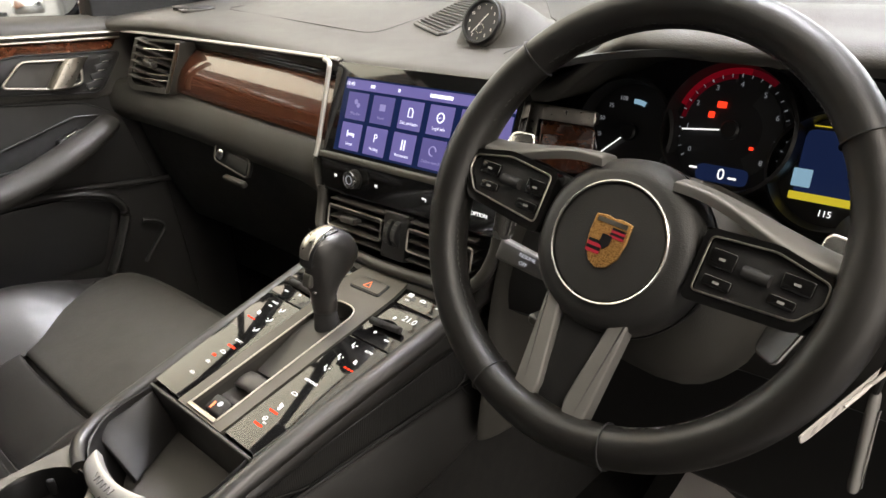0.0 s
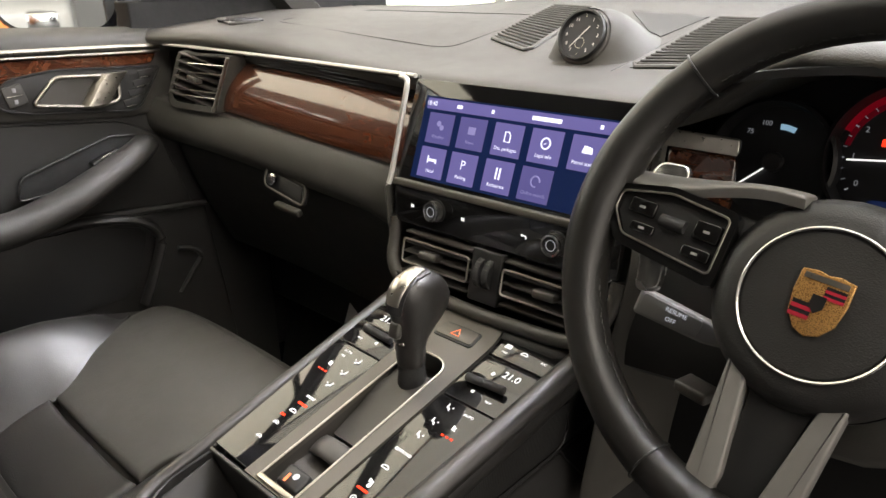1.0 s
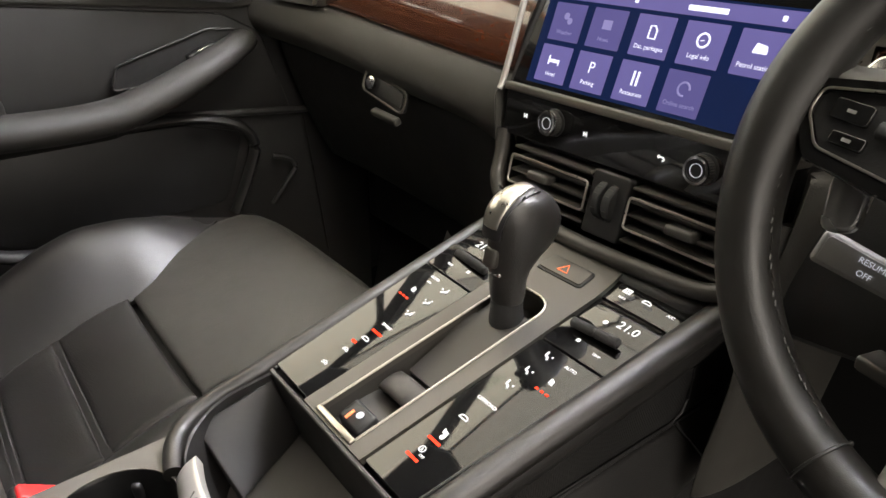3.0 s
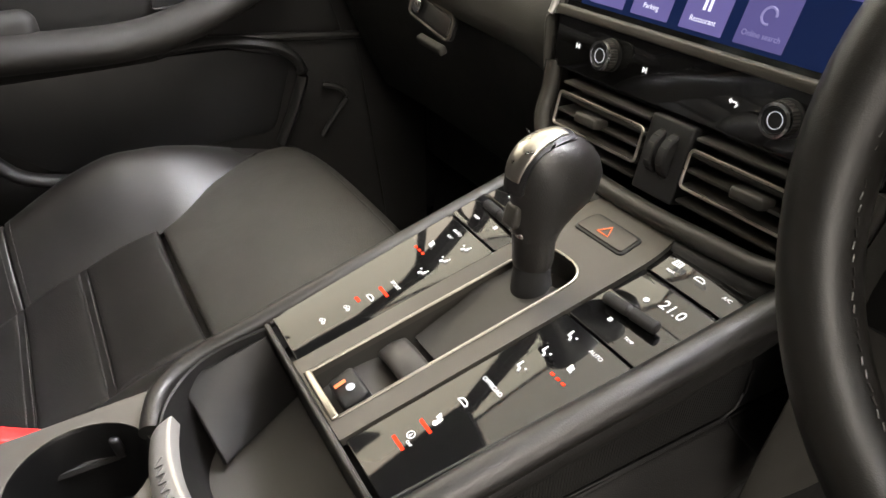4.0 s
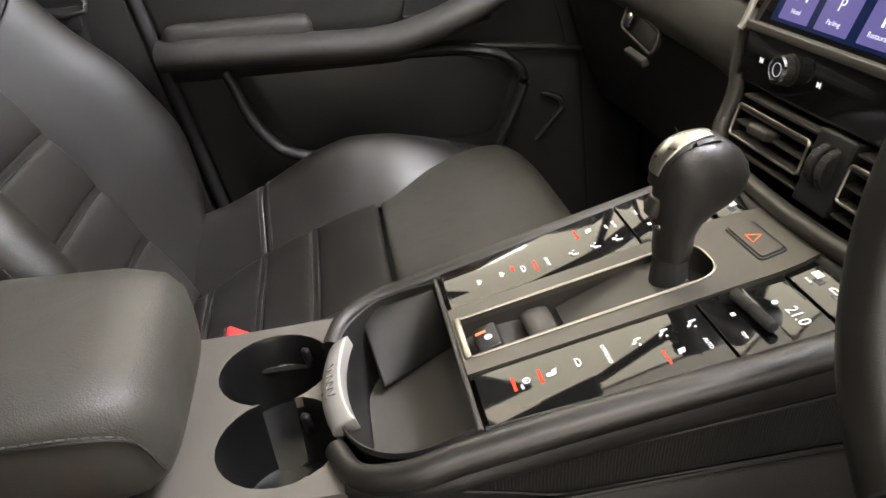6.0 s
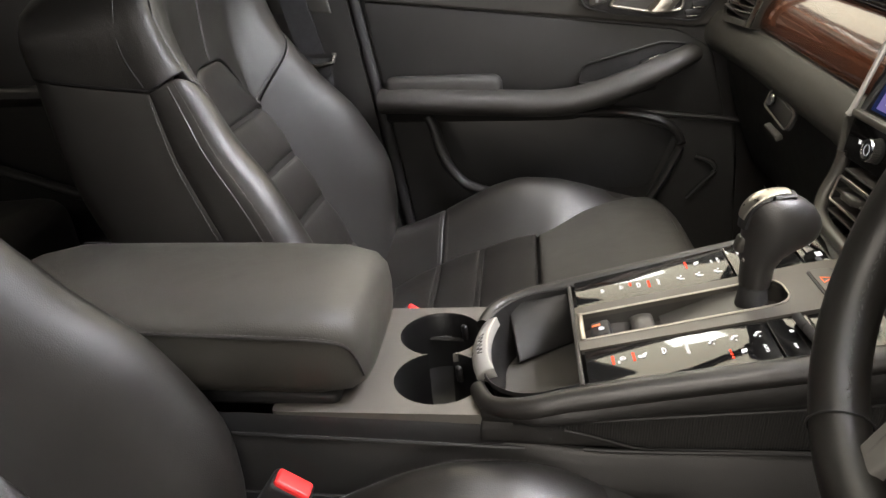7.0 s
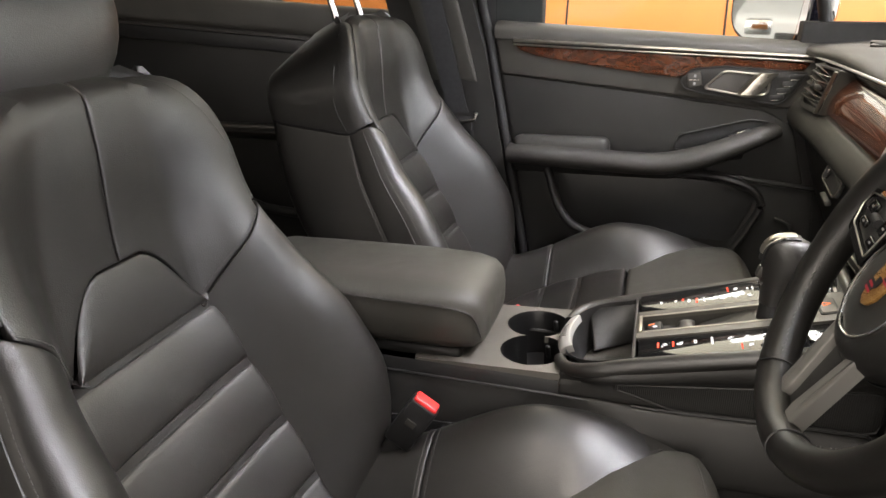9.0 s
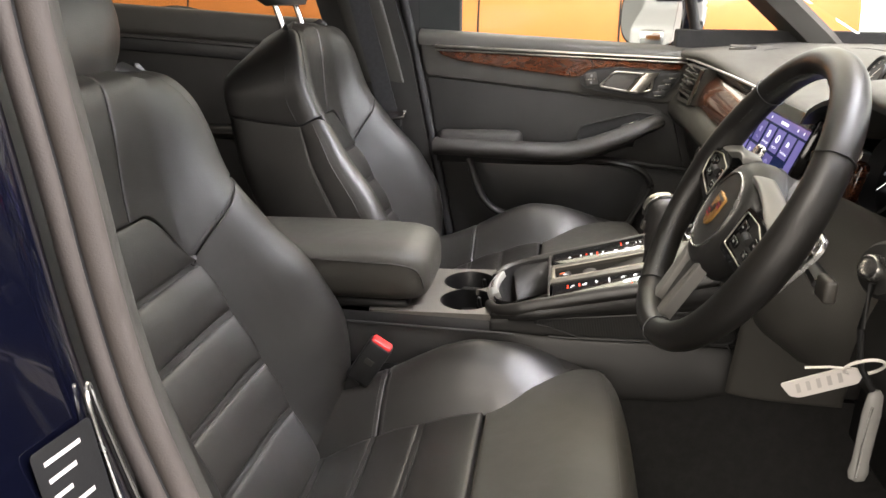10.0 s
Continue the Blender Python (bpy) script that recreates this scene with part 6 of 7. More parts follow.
def make_seat(cx, label, rest_h, dy, dz, back_y, back_z, lean, trim_nose=0.0):
    LEAN_B = radians(lean)
    seat = thing("bucket_seat", label, "car seat", group="front seats", at=(cx, 0, 0.36))
    O = Vector((0, 0, -0.36))

    def B(a, h, d):
        d = d + 0.10 * smooth(0.28, 0.66, h)
        return O + Vector((a, back_y - h * math.sin(LEAN_B) + d * math.cos(LEAN_B), back_z + h * math.cos(LEAN_B) + d * math.sin(LEAN_B)))

    W_T = [(-0.09, 0.205), (0.0, 0.236), (0.06, 0.254), (0.12, 0.259), (0.20, 0.250), (0.30, 0.224), (0.385, 0.203), (0.446, 0.201), (0.49, 0.188), (0.53, 0.160), (0.555, 0.125), (0.572, 0.08)]
    B_T = [(-0.09, 0.020), (-0.02, 0.058), (0.05, 0.094), (0.12, 0.112), (0.20, 0.110), (0.31, 0.082), (0.38, 0.055), (0.42, 0.042), (0.47, 0.026), (0.52, 0.012), (0.572, -0.015)]
    A_T = [(-0.09, 0.122), (0.05, 0.122), (0.13, 0.120), (0.22, 0.113), (0.31, 0.104), (0.45, 0.090), (0.572, 0.05)]
    P_T = [(0, 0), (0.25, 0.40), (0.52, 0.86), (0.78, 1.0), (0.93, 0.93), (1.0, 0.72)]

    def rear(h):
        return -0.110 - 0.036 * smooth(0.14, 0.45, h) + 0.050 * smooth(0.50, 0.572, h)

    # core: sides, back and top
    rings = []
    for h in [-0.09 + 0.662 * k / 30 for k in range(31)]:
        w, b = lerp_table(W_T, h) - 0.002, lerp_table(B_T, h)
        ai = min(lerp_table(A_T, h), w - 0.03)
        back = rear(h)
        prof = [(-w + 0.03, back), (-w + 0.008, back + 0.012), (-w, back + 0.04), (-w, b * 0.2), (-w + 0.006, b * 0.66), (-ai - 0.03, -0.016), (-ai * 0.5, -0.018), (ai * 0.5, -0.018), (ai + 0.03, -0.016),
                (w - 0.006, b * 0.66), (w, b * 0.2), (w, back + 0.04), (w - 0.008, back + 0.012), (w - 0.03, back)]
        rings.append([B(a, h, d) for a, d in prof])
    part("back_shell", loft(rings), LEATHER_SMOOTH, seat, "smooth black leather seat back sides")

    # quilted insert of the back
    cuts = [(-0.085, 0.024), (0.032, 0.114), (0.122, 0.203), (0.211, 0.292)]
    for h0, h1 in cuts:
        def fn(s, t, h0=h0, h1=h1):
            h = h0 + (h1 - h0) * t
            ai = lerp_table(A_T, h) + 0.010
            a = -ai + 2 * ai * s
            return B(a, h, 0.000 + 0.010 * (a / ai) ** 4 + 0.004 * math.sin(math.pi * t))
        part("back_cushion", sheet(fn, 14, 8, 0.02, 0.009, 0.004, flip=True), LEATHER, seat)

    def arch(a):
        return 0.386 - 0.088 * min(1.0, max(0.0, (abs(a) - 0.030) / 0.074)) ** 1.8

    def fn(s, t):
        a = -0.103 + 0.206 * s
        h = 0.299 + (arch(a) - 0.299) * t
        return B(a, h, 0.0055 + 0.003 * (a / 0.1) ** 4 + 0.005 * math.sin(math.pi * t))
    part("back_cushion", sheet(fn, 18, 8, 0.008, 0.006, 0.002, flip=True), LEATHER, seat)
    for h in (0.028, 0.118, 0.207, 0.2955):
        for off in (-0.0032, 0.0032):
            part("seam_stitching", stitches([B(-0.100 + 0.0100 * k, h + off, 0.0005) for k in range(21)], 0.0035, 0.002, 0.0005), THREAD, seat)
        part("seam_band", sheet(lambda s, t, h=h: B((lerp_table(A_T, h) + 0.010) * (2 * s - 1), h - 0.005 + 0.010 * t, -0.001 + 0.008 * (2 * s - 1) ** 4), 8, 2, 0.01, flip=True), LEATHER_SMOOTH, seat)

    def base(h):
        return 0.008 * smooth(0.25, 0.36, h) + 0.007 * smooth(0.40, 0.50, h) - 0.035 * smooth(0.53, 0.58, h) ** 2

    def across(a, h):
        ai = lerp_table(A_T, h)
        return max(0.0, min(1.0, (a - ai) / (lerp_table(W_T, h) - ai)))

    def face(a, h):
        return base(h) + lerp_table(B_T, h) * lerp_table(P_T, across(a, h))

    def seam(f):
        return 0.299 + 0.085 * min(1.0, max(0.0, f)) ** 0.85

    def seam_at(a):
        h = 0.35
        for _ in range(8):
            h = 0.5 * (h + seam(across(a, h)))
        return h

    def along(pts, t):
        k = t * (len(pts) - 1)
        i = min(len(pts) - 2, int(k))
        f = k - i
        p0, p1, p2, p3 = [Vector(pts[max(0, min(len(pts) - 1, i + q))]) for q in (-1, 0, 1, 2)]
        return 0.5 * (2 * p1 + (p2 - p0) * f + (2 * p0 - 5 * p1 + 4 * p2 - p3) * f * f + (3 * p1 - p0 - 3 * p2 + p3) * f ** 3)

    # upper panel, two halves
    for sgn in (-1, 1):
        def up(s, t, sgn=sgn):
            a = 0.0012 + 0.184 * s
            low = max(arch(a), seam_at(a)) + 0.0015
            high = 0.572 - 0.130 * (a / 0.190) ** 3.2
            h = low + (high - low) * t
            return B(sgn * a, h, face(a, h))
        part("shoulder_panel", sheet(up, 24, 16, 0.010, 0.005, 0.0018, flip=sgn > 0), LEATHER, seat, "smooth leather shoulder panel")

        # bolster of the back
        def bol(s, t, sgn=sgn):
            f = along([(0.0, 0.0), (0.25, 0.0), (0.52, 0.0), (0.78, 0.0), (0.96, 0.0), (1.0, 0.0), (1.0, 0.0)], t).x
            h = -0.085 + (seam(f) + 0.085) * s
            w, b, ai, g = lerp_table(W_T, h), lerp_table(B_T, h), lerp_table(A_T, h), base(h)
            pts = [(ai + 0.001, g - 0.006 * (1 - s ** 6)), (ai + 0.25 * (w - ai), g + 0.40 * b), (ai + 0.52 * (w - ai), g + 0.86 * b), (ai + 0.78 * (w - ai), g + b), (w - 0.005, g + 0.90 * b), (w + 0.002, 0.62 * (b + g)), (w + 0.003, 0.30 * (b + g))]
            q = along(pts, t)
            return B(sgn * q.x, h, q.y)
        part("back_bolster", sheet(bol, 28, 18, 0.008, 0.005, 0.0018, flip=sgn < 0), LEATHER_SMOOTH, seat, "raised leather side bolster")
        part("bolster_stitching", stitches([bol(0.05 + 0.94 * k / 60, 0.74) + Vector((0, 0.0012, 0.0006)) for k in range(61)], 0.004, 0.0022, 0.0005), THREAD, seat)
        part("bolster_piping", tube([bol(0.02 + 0.97 * k / 40, 0.80) + Vector((sgn * 0.0004, 0.0006, 0)) for k in range(41)], 0.0012, 6), LEATHER_SMOOTH, seat)

        def wrap(s, t, sgn=sgn):
            h = 0.385 + 0.178 * s
            w = lerp_table(W_T, h) + 0.001
            a0 = min(0.172, 0.19 * max(0.02, (0.572 - h) / 0.13) ** 0.3125 - 0.008)
            bk = rear(h)
            q = along([(a0, face(a0, h) - 0.003), (a0 + 0.5 * (w - a0), face(a0 + 0.5 * (w - a0), h) - 0.001), (w - 0.005, face(w - 0.005, h)), (w + 0.002, 0.62 * face(w - 0.02, h) - 0.002), (w + 0.003, 0.30 * face(w - 0.02, h) - 0.004), (w + 0.003, -0.012), (w + 0.002, -0.05), (w - 0.003, bk * 0.8), (w - 0.012, bk + 0.008), (w - 0.03, bk)], t)
            return B(sgn * q.x, h + 0.52 * (1 - s) * max(0.0, 0.020 - q.y), q.y)
        part("shoulder_side", sheet(wrap, 18, 24, 0.008, 0.003, 0.0012, flip=sgn < 0), LEATHER, seat, "leather wrapped round the shoulder")

        def flank(s, t, sgn=sgn):
            h = -0.085 + 0.468 * s
            w, b = lerp_table(W_T, h), lerp_table(B_T, h) + base(h)
            bk = rear(h)
            q = along([(w + 0.0025, 0.32 * b), (w + 0.003, 0.0), (w + 0.002, -0.05), (w - 0.002, bk * 0.8), (w - 0.012, bk + 0.008), (w - 0.03, bk)], t)
            return B(sgn * q.x, h + 0.52 * s ** 1.5 * max(0.0, 0.020 - q.y), q.y)
        part("back_side", sheet(flank, 20, 14, 0.006, 0.004, 0.002, flip=sgn < 0), LEATHER_SMOOTH, seat, "smooth leather side of the backrest")
        part("side_stitching", stitches([flank(0.04 + 0.94 * k / 50, 0.06) + Vector((sgn * 0.001, 0, 0)) for k in range(51)], 0.004, 0.0022, 0.0005), THREAD, seat)
        part("shoulder_stitching", stitches([up(0.99 - 0.44 * k / 20, 0.035) + Vector((0, 0.001, 0.001)) for k in range(21)], 0.004, 0.0022, 0.0005), THREAD, seat)
        part("side_seam", tube([wrap(0.0, 0.30 + 0.058 * k) for k in range(12)], 0.0013, 6), HARD, seat)
        part("side_seam", tube(curve_points([wrap(0.02, 0.44), wrap(0.25, 0.50), wrap(0.55, 0.47), wrap(0.85, 0.40)], 24), 0.0011, 6), HARD, seat)

    # head restraint
    hr = []
    H0 = rest_h
    for k in range(15):
        f = k / 14
        h = H0 + 0.205 * f
        g = math.sin(math.pi * min(1, max(0.0, 0.06 + 0.88 * f))) ** 0.35
        w, dpt = 0.128 * g, 0.050 * g
        hr.append([B(w * math.copysign(abs(math.cos(a)) ** 0.6, math.cos(a)), h - 0.012 * math.sin(a), -0.040 + dpt * math.copysign(abs(math.sin(a)) ** 0.75, math.sin(a)))
                   for a in [2 * math.pi * q / 32 for q in range(32)]])
    part("head_restraint", loft(hr), LEATHER, seat, "rounded leather head restraint")
    for a in (-0.058, 0.058):
        part("head_restraint_post", tube([B(a, 0.53, -0.040), B(a, 0.585, -0.040), B(a, H0 + 0.05, -0.036)], 0.0062, 12), CHROME, seat, "polished metal post")
        part("post_guide", lathe([(0.012, -0.004), (0.012, 0.002), (0.008, 0.004), (0, 0.004)], Matrix.Translation(B(a, 0.566, -0.040)) @ Matrix.Rotation(LEAN_B, 4, "X"), 20), HARD, seat)

    # cushion
    Z_T = [(-0.12, 0.500), (0.0, 0.522), (0.064, 0.551), (0.147, 0.599), (0.222, 0.631), (0.315, 0.662), (0.40, 0.687), (0.48, 0.702), (0.56, 0.706)]

    def C(a, y, d=0.0):
        return O + Vector((a, y - trim_nose * smooth(0.32, 0.53, y) + dy, lerp_table(Z_T, y) + d + dz))

    core = []
    for y in (-0.10, -0.06, 0.1, 0.3, 0.44, 0.50, 0.525):
        tip = smooth(0.42, 0.525, y)
        w = 0.246 - 0.02 * tip
        prof = [(-w + 0.02, -0.17 + 0.05 * tip), (w - 0.02, -0.17 + 0.05 * tip), (w, -0.10), (w - 0.002, 0.008 - 0.022 * tip), (0.12, -0.016), (-0.12, -0.016), (-w + 0.002, 0.008 - 0.022 * tip), (-w, -0.10)]
        core.append([C(a, y, d) for a, d in prof])
    part("cushion_base", loft(core), LEATHER_SMOOTH, seat)
    for y0, y1 in ((-0.055, 0.060), (0.067, 0.144), (0.150, 0.219), (0.225, 0.312)):
        def fn(s, t, y0=y0, y1=y1):
            a = -0.122 + 0.244 * s
            return C(a, y0 + (y1 - y0) * t, -0.002 + 0.010 * (a / 0.122) ** 4 + 0.003 * math.sin(math.pi * t))
        part("seat_cushion", sheet(fn, 14, 8, 0.014, 0.008, 0.005), PERF, seat, "perforated leather cushion panel")
    for y in (0.0635, 0.147, 0.222):
        part("seam_band", sheet(lambda s, t, y=y: C(-0.124 + 0.248 * s, y - 0.005 + 0.010 * t, -0.003 + 0.008 * (2 * s - 1) ** 4), 8, 2, 0.01), LEATHER_SMOOTH, seat)
        for off in (-0.0035, 0.0035):
            part("seam_stitching", stitches([C(-0.112 + 0.0112 * k, y + off, 0.0015) for k in range(21)], 0.0035, 0.002, 0.0005), THREAD, seat)

    # front pad, rolled over the cushion's nose
    def nose(s, t):
        wq = 0.120 + 0.112 * smooth(0.0, 0.55, t)
        a = -wq + 2 * wq * s
        if t < 0.62:
            y, d = 0.317 + 0.198 * t / 0.62, 0.006 * math.sin(math.pi * t / 1.2)
        elif t < 0.85:
            f = (t - 0.62) / 0.23 * math.pi / 2
            y, d = 0.515 + 0.034 * math.sin(f), -0.034 * (1 - math.cos(f)) + 0.006
        else:
            y, d = 0.549 - 0.006 * (t - 0.85) / 0.15, -0.028 - 0.075 * (t - 0.85) / 0.15
        return C(a, y - 0.018 * abs(a / 0.232) ** 3 * smooth(0.2, 0.8, t), d - 0.016 * abs(a / 0.232) ** 6 + 0.008 * (a / 0.15) ** 2 * (1 - smooth(0.1, 0.5, t)))
    # paler leather brightens the cushion's nose where light falls on it
    part("front_pad", sheet(nose, 20, 26, 0.014, 0.009, 0.005), LEATHER_PALE, seat, "smooth leather front pad of the cushion")
    part("nose_stitching", stitches([nose(0.04 + 0.92 * k / 40, 0.66) + Vector((0, 0.0008, 0.0012)) for k in range(41)], 0.004, 0.0022, 0.0005), LEATHER_SMOOTH, seat)

    R_T = [(-0.08, 0.600), (0.08, 0.640), (0.149, 0.668), (0.20, 0.696), (0.25, 0.720), (0.295, 0.731), (0.34, 0.730), (0.385, 0.721), (0.435, 0.703), (0.468, 0.690)]
    for sgn in (-1, 1):
        def side(s, t, y0, y1, sgn=sgn):
            y = y0 + (y1 - y0) * s
            b = (lerp_table(R_T, y) - lerp_table(Z_T, y)) * (0.80 if cx * sgn < 0 and cx < 0 else 1.0)
            ai = lerp_table([(-0.08, 0.122), (0.33, 0.123), (0.40, 0.148), (0.44, 0.180), (0.468, 0.222)], y)
            w = lerp_table([(-0.08, 0.240), (0.15, 0.256), (0.30, 0.262), (0.40, 0.258), (0.468, 0.240)], y)
            pts = [(ai, -0.003), (ai + 0.22 * (w - ai), 0.45 * b), (ai + 0.50 * (w - ai), 0.92 * b), (ai + 0.76 * (w - ai), b), (w, 0.55 * b), (w + 0.004, -0.02), (w - 0.002, -0.085)]
            k = t * 6
            i = min(5, int(k))
            f = k - i
            p0, p1, p2, p3 = [Vector(pts[max(0, min(6, i + q))]) for q in (-1, 0, 1, 2)]
            q = 0.5 * (2 * p1 + (p2 - p0) * f + (2 * p0 - 5 * p1 + 4 * p2 - p3) * f * f + (3 * p1 - p0 - 3 * p2 + p3) * f ** 3)
            return C(sgn * q.x, y, q.y)
        for y0, y1 in ((-0.085, 0.1512), (0.1528, 0.468)):
            part("cushion_bolster", sheet(lambda s, t: side(s, t, y0, y1), 22, 18, 0.014, 0.004, 0.002, flip=sgn > 0), LEATHER_SMOOTH, seat, "padded leather cushion side")
        for yy in (0.144, 0.160):
            part("bolster_stitching", stitches([side(0.5, 0.04 + 0.62 * k / 30, yy - 0.0001, yy + 0.0001) + Vector((0, 0, 0.0008)) for k in range(31)], 0.004, 0.0022, 0.0005), THREAD, seat)
        part("bolster_stitching", stitches([side(0.02 + 0.9 * k / 40, 0.60, 0.154, 0.468) + Vector((sgn * 0.001, 0, 0.0008)) for k in range(41)], 0.004, 0.0022, 0.0005), THREAD, seat)
        part("seat_skirt", box((0.022, 0.46, 0.10), C(sgn * 0.250, 0.17, -0.155), (0, 0, 0), 0.012), HARD, seat)
    part("seat_frame", box((0.42, 0.46, 0.13), O + Vector((0, 0.17 + dy, 0.415 + dz)), (0, 0, 0), 0.02), HARD, seat)
    for sgn in (-1, 1):
        part("seat_rail", box((0.03, 0.60, 0.045), (sgn * 0.18, 0.17, 0.0225), (0, 0, 0), 0.005), HARD, seat)
    return seat


make_seat(0.357, "black leather driver's seat with quilted insert and low head restraint", 0.563, -0.046, -0.032, -0.024, 0.575, 26, 0.032)
make_seat(-0.359, "black leather passenger seat with quilted insert and raised head restraint", 0.618, 0.014, -0.003, 0.0155, 0.6165, 27.5)

# ---- passenger door ----
door = thing("passenger_side_door", "closed passenger door with wood trim and chrome handle", "car door", at=(-0.70, 0.016, 0.36))
DO = Vector((0.70, 0, -0.36))


def dpt(x, y, z):
    return Vector((x, y, z)) + DO


def DF(x):
    return frame_at(dpt(x, 0, 0), (0, 1, 0), (0, 0, 1))


part("door_core", prism(rpoly([(0.111, 0.40), (0.80, 0.40), (0.80, 1.075), (-0.022, 1.10)], 0.01), 0.06, DF(-0.712)), SOFT_DARK, door)


def sill(s, t):
    y = -0.022 + 0.692 * s
    zt = 1.134 - 0.036 * (y + 0.03) / 0.70
    pts = [(-0.790, zt - 0.012), (-0.765, zt - 0.001), (-0.735, zt), (-0.712, zt - 0.006), (-0.701, zt - 0.018), (-0.700, zt - 0.036)]
    k = t * 5
    i = min(4, int(k))
    f = k - i
    p0, p1, p2, p3 = [Vector(pts[max(0, min(5, i + q))]) for q in (-1, 0, 1, 2)]
    q = 0.5 * (2 * p1 + (p2 - p0) * f + (2 * p0 - 5 * p1 + 4 * p2 - p3) * f * f + (3 * p1 - p0 - 3 * p2 + p3) * f ** 3)
    return dpt(q.x, y, q.y)


part("sill_pad", sheet(sill, 20, 16, 0.02, flip=True), SOFT, door, "padded grey window sill")
for k, (off, mt, r) in enumerate(((0.0, BRUSHED, 0.0040), (-0.0085, BRUSHED, 0.0022))):
    line = [dpt(-0.696, 0.022 + 0.0307 * i, 1.094 - 0.00105 * i + off) for i in range(21)]
    part("chrome_strip", tube(line, r, 8), mt, door, "bright double trim strip")
wood_poly = [(0.024, 1.085), (0.632, 1.063), (0.622, 1.046), (0.45, 1.044), (0.40, 1.030), (0.37, 1.024), (0.20, 1.043), (0.08, 1.060), (0.038, 1.072)]
part("wood_trim", prism(rpoly(wood_poly, 0.006, 3), 0.012, DF(-0.699), 0.003), WOOD, door, "tapered glossy wood trim")
upper_poly = [(-0.021, 1.100), (0.66, 1.070), (0.655, 0.975), (0.58, 0.965), (0.30, 0.992), (-0.006, 1.020)]
part("upper_pad", prism(rpoly(upper_poly, 0.012, 4), 0.02, DF(-0.704), 0.006), SOFT, door, "soft grey upper door pad")
mid_poly = [(-0.005, 1.020), (0.30, 0.990), (0.56, 0.962), (0.62, 0.93), (0.66, 0.80), (0.60, 0.78), (0.029, 0.84)]
part("mid_panel", prism(rpoly(mid_poly, 0.015, 4), 0.01, DF(-0.708), 0.004), SOFT_DARK, door, "dark leather door insert")
plate_poly = [(0.383, 1.020), (0.405, 1.044), (0.47, 1.052), (0.632, 1.042), (0.590, 0.983), (0.575, 0.978), (0.43, 0.994), (0.392, 1.004)]
part("handle_plate", prism(rpoly(plate_poly, 0.010, 4), 0.012, DF(-0.693), 0.003), SOFT_DARK, door, "dark handle plate")
cup_poly = [(0.432, 1.006), (0.468, 1.042), (0.560, 1.036), (0.556, 0.998), (0.52, 0.992)]
part("handle_cup", prism(rpoly(cup_poly, 0.008, 4), 0.004, DF(-0.6915), 0.001), SATIN, door)
part("plate_edge", tube([dpt(-0.6925, p.x, p.y) for p in rpoly(plate_poly, 0.010, 4)], 0.0016, 6, loop=True, up=(1, 0, 0)), HARD, door)
part("door_handle", tube([dpt(-0.6875, p.x, p.y) for p in rpoly(cup_poly, 0.009, 5)], 0.0027, 8, loop=True, up=(1, 0, 0)), BRUSHED, door, "bright chrome door handle loop")
part("handle_grip", loft([[dpt(x, y - 0.021 * q, z) for q, x in ((1, -0.690), (0.6, -0.679), (-0.3, -0.676), (-0.9, -0.680), (-1.0, -0.690))] for y, z in ((0.517, 0.996), (0.523, 1.002), (0.530, 1.012), (0.540, 1.026), (0.553, 1.040))]), BRUSHED, door, "satin metal pull grip")
for k in range(4):
    y, z = 0.602 - 0.010 * k + 0.012, 1.034 - 0.014 * k
    part("memory_button", box((0.003, 0.026, 0.010), dpt(-0.6925, y - 0.008, z), (6, 0, 0), 0.001), HARD, door)
    part("button_line", box((0.001, 0.016, 0.0014), dpt(-0.6905, y - 0.010, z - 0.006), (3, 0, 0), 0.0002), SILVER, door)
part("lock_button", box((0.004, 0.028, 0.030), dpt(-0.6915, 0.412, 1.022), (12, 0, 0), 0.002), SATIN, door)
part("lock_line", box((0.001, 0.022, 0.0010), dpt(-0.689, 0.412, 1.022), (2, 0, 0), 0.0002), SILVER, door)
for z in (1.030, 1.014):
    part("lock_mark", box((0.001, 0.005, 0.006), dpt(-0.689, 0.412, z), (0, 0, 0), 0.0004), GREYMARK, door)

# armrest of the door
arm_path = curve_points([dpt(-0.668, 0.030, 0.848), dpt(-0.660, 0.08, 0.850), dpt(-0.655, 0.20, 0.847), dpt(-0.650, 0.34, 0.846), dpt(-0.648, 0.42, 0.862), dpt(-0.652, 0.50, 0.893), dpt(-0.662, 0.555, 0.918), dpt(-0.680, 0.580, 0.926)], 50)
part("armrest", tube(arm_path, lambda f: 0.032 - 0.010 * smooth(0.55, 1.0, f), 18, flat=0.74), SATIN_PAD, door, "padded leather door armrest and pull")
part("armrest_stitching", stitches([p + Vector((0.020, 0.0, 0.0135)) for p in arm_path[2:40]], 0.004, 0.0022, 0.0005), SOFT_DARK, door)
part("armrest_body", sheet(lambda s, t: dpt(-0.668 - 0.030 * t - 0.01 * s, 0.030 + 0.50 * s, 0.842 - 0.045 * t + 0.055 * smooth(0.68, 1, s)), 24, 6, 0.02, 0.008, 0.006, flip=True), SOFT_DARK, door)
part("armrest_step", box((0.066, 0.216, 0.046), dpt(-0.684, 0.142, 0.867), (1, -8, 0), 0.018, 5), SATIN_PAD, door, "raised elbow pad")
pocket = [(0.385, 0.872), (0.395, 0.905), (0.53, 0.944), (0.575, 0.940), (0.56, 0.925), (0.44, 0.875)]
# not hollowed out: a flat dark slab carries the grab pocket's shade
part("pocket_shade", prism(rpoly(pocket, 0.008, 4), 0.006, DF(-0.692), 0.002), CARPET, door, "flat dark patch for the shade in the grab pocket")
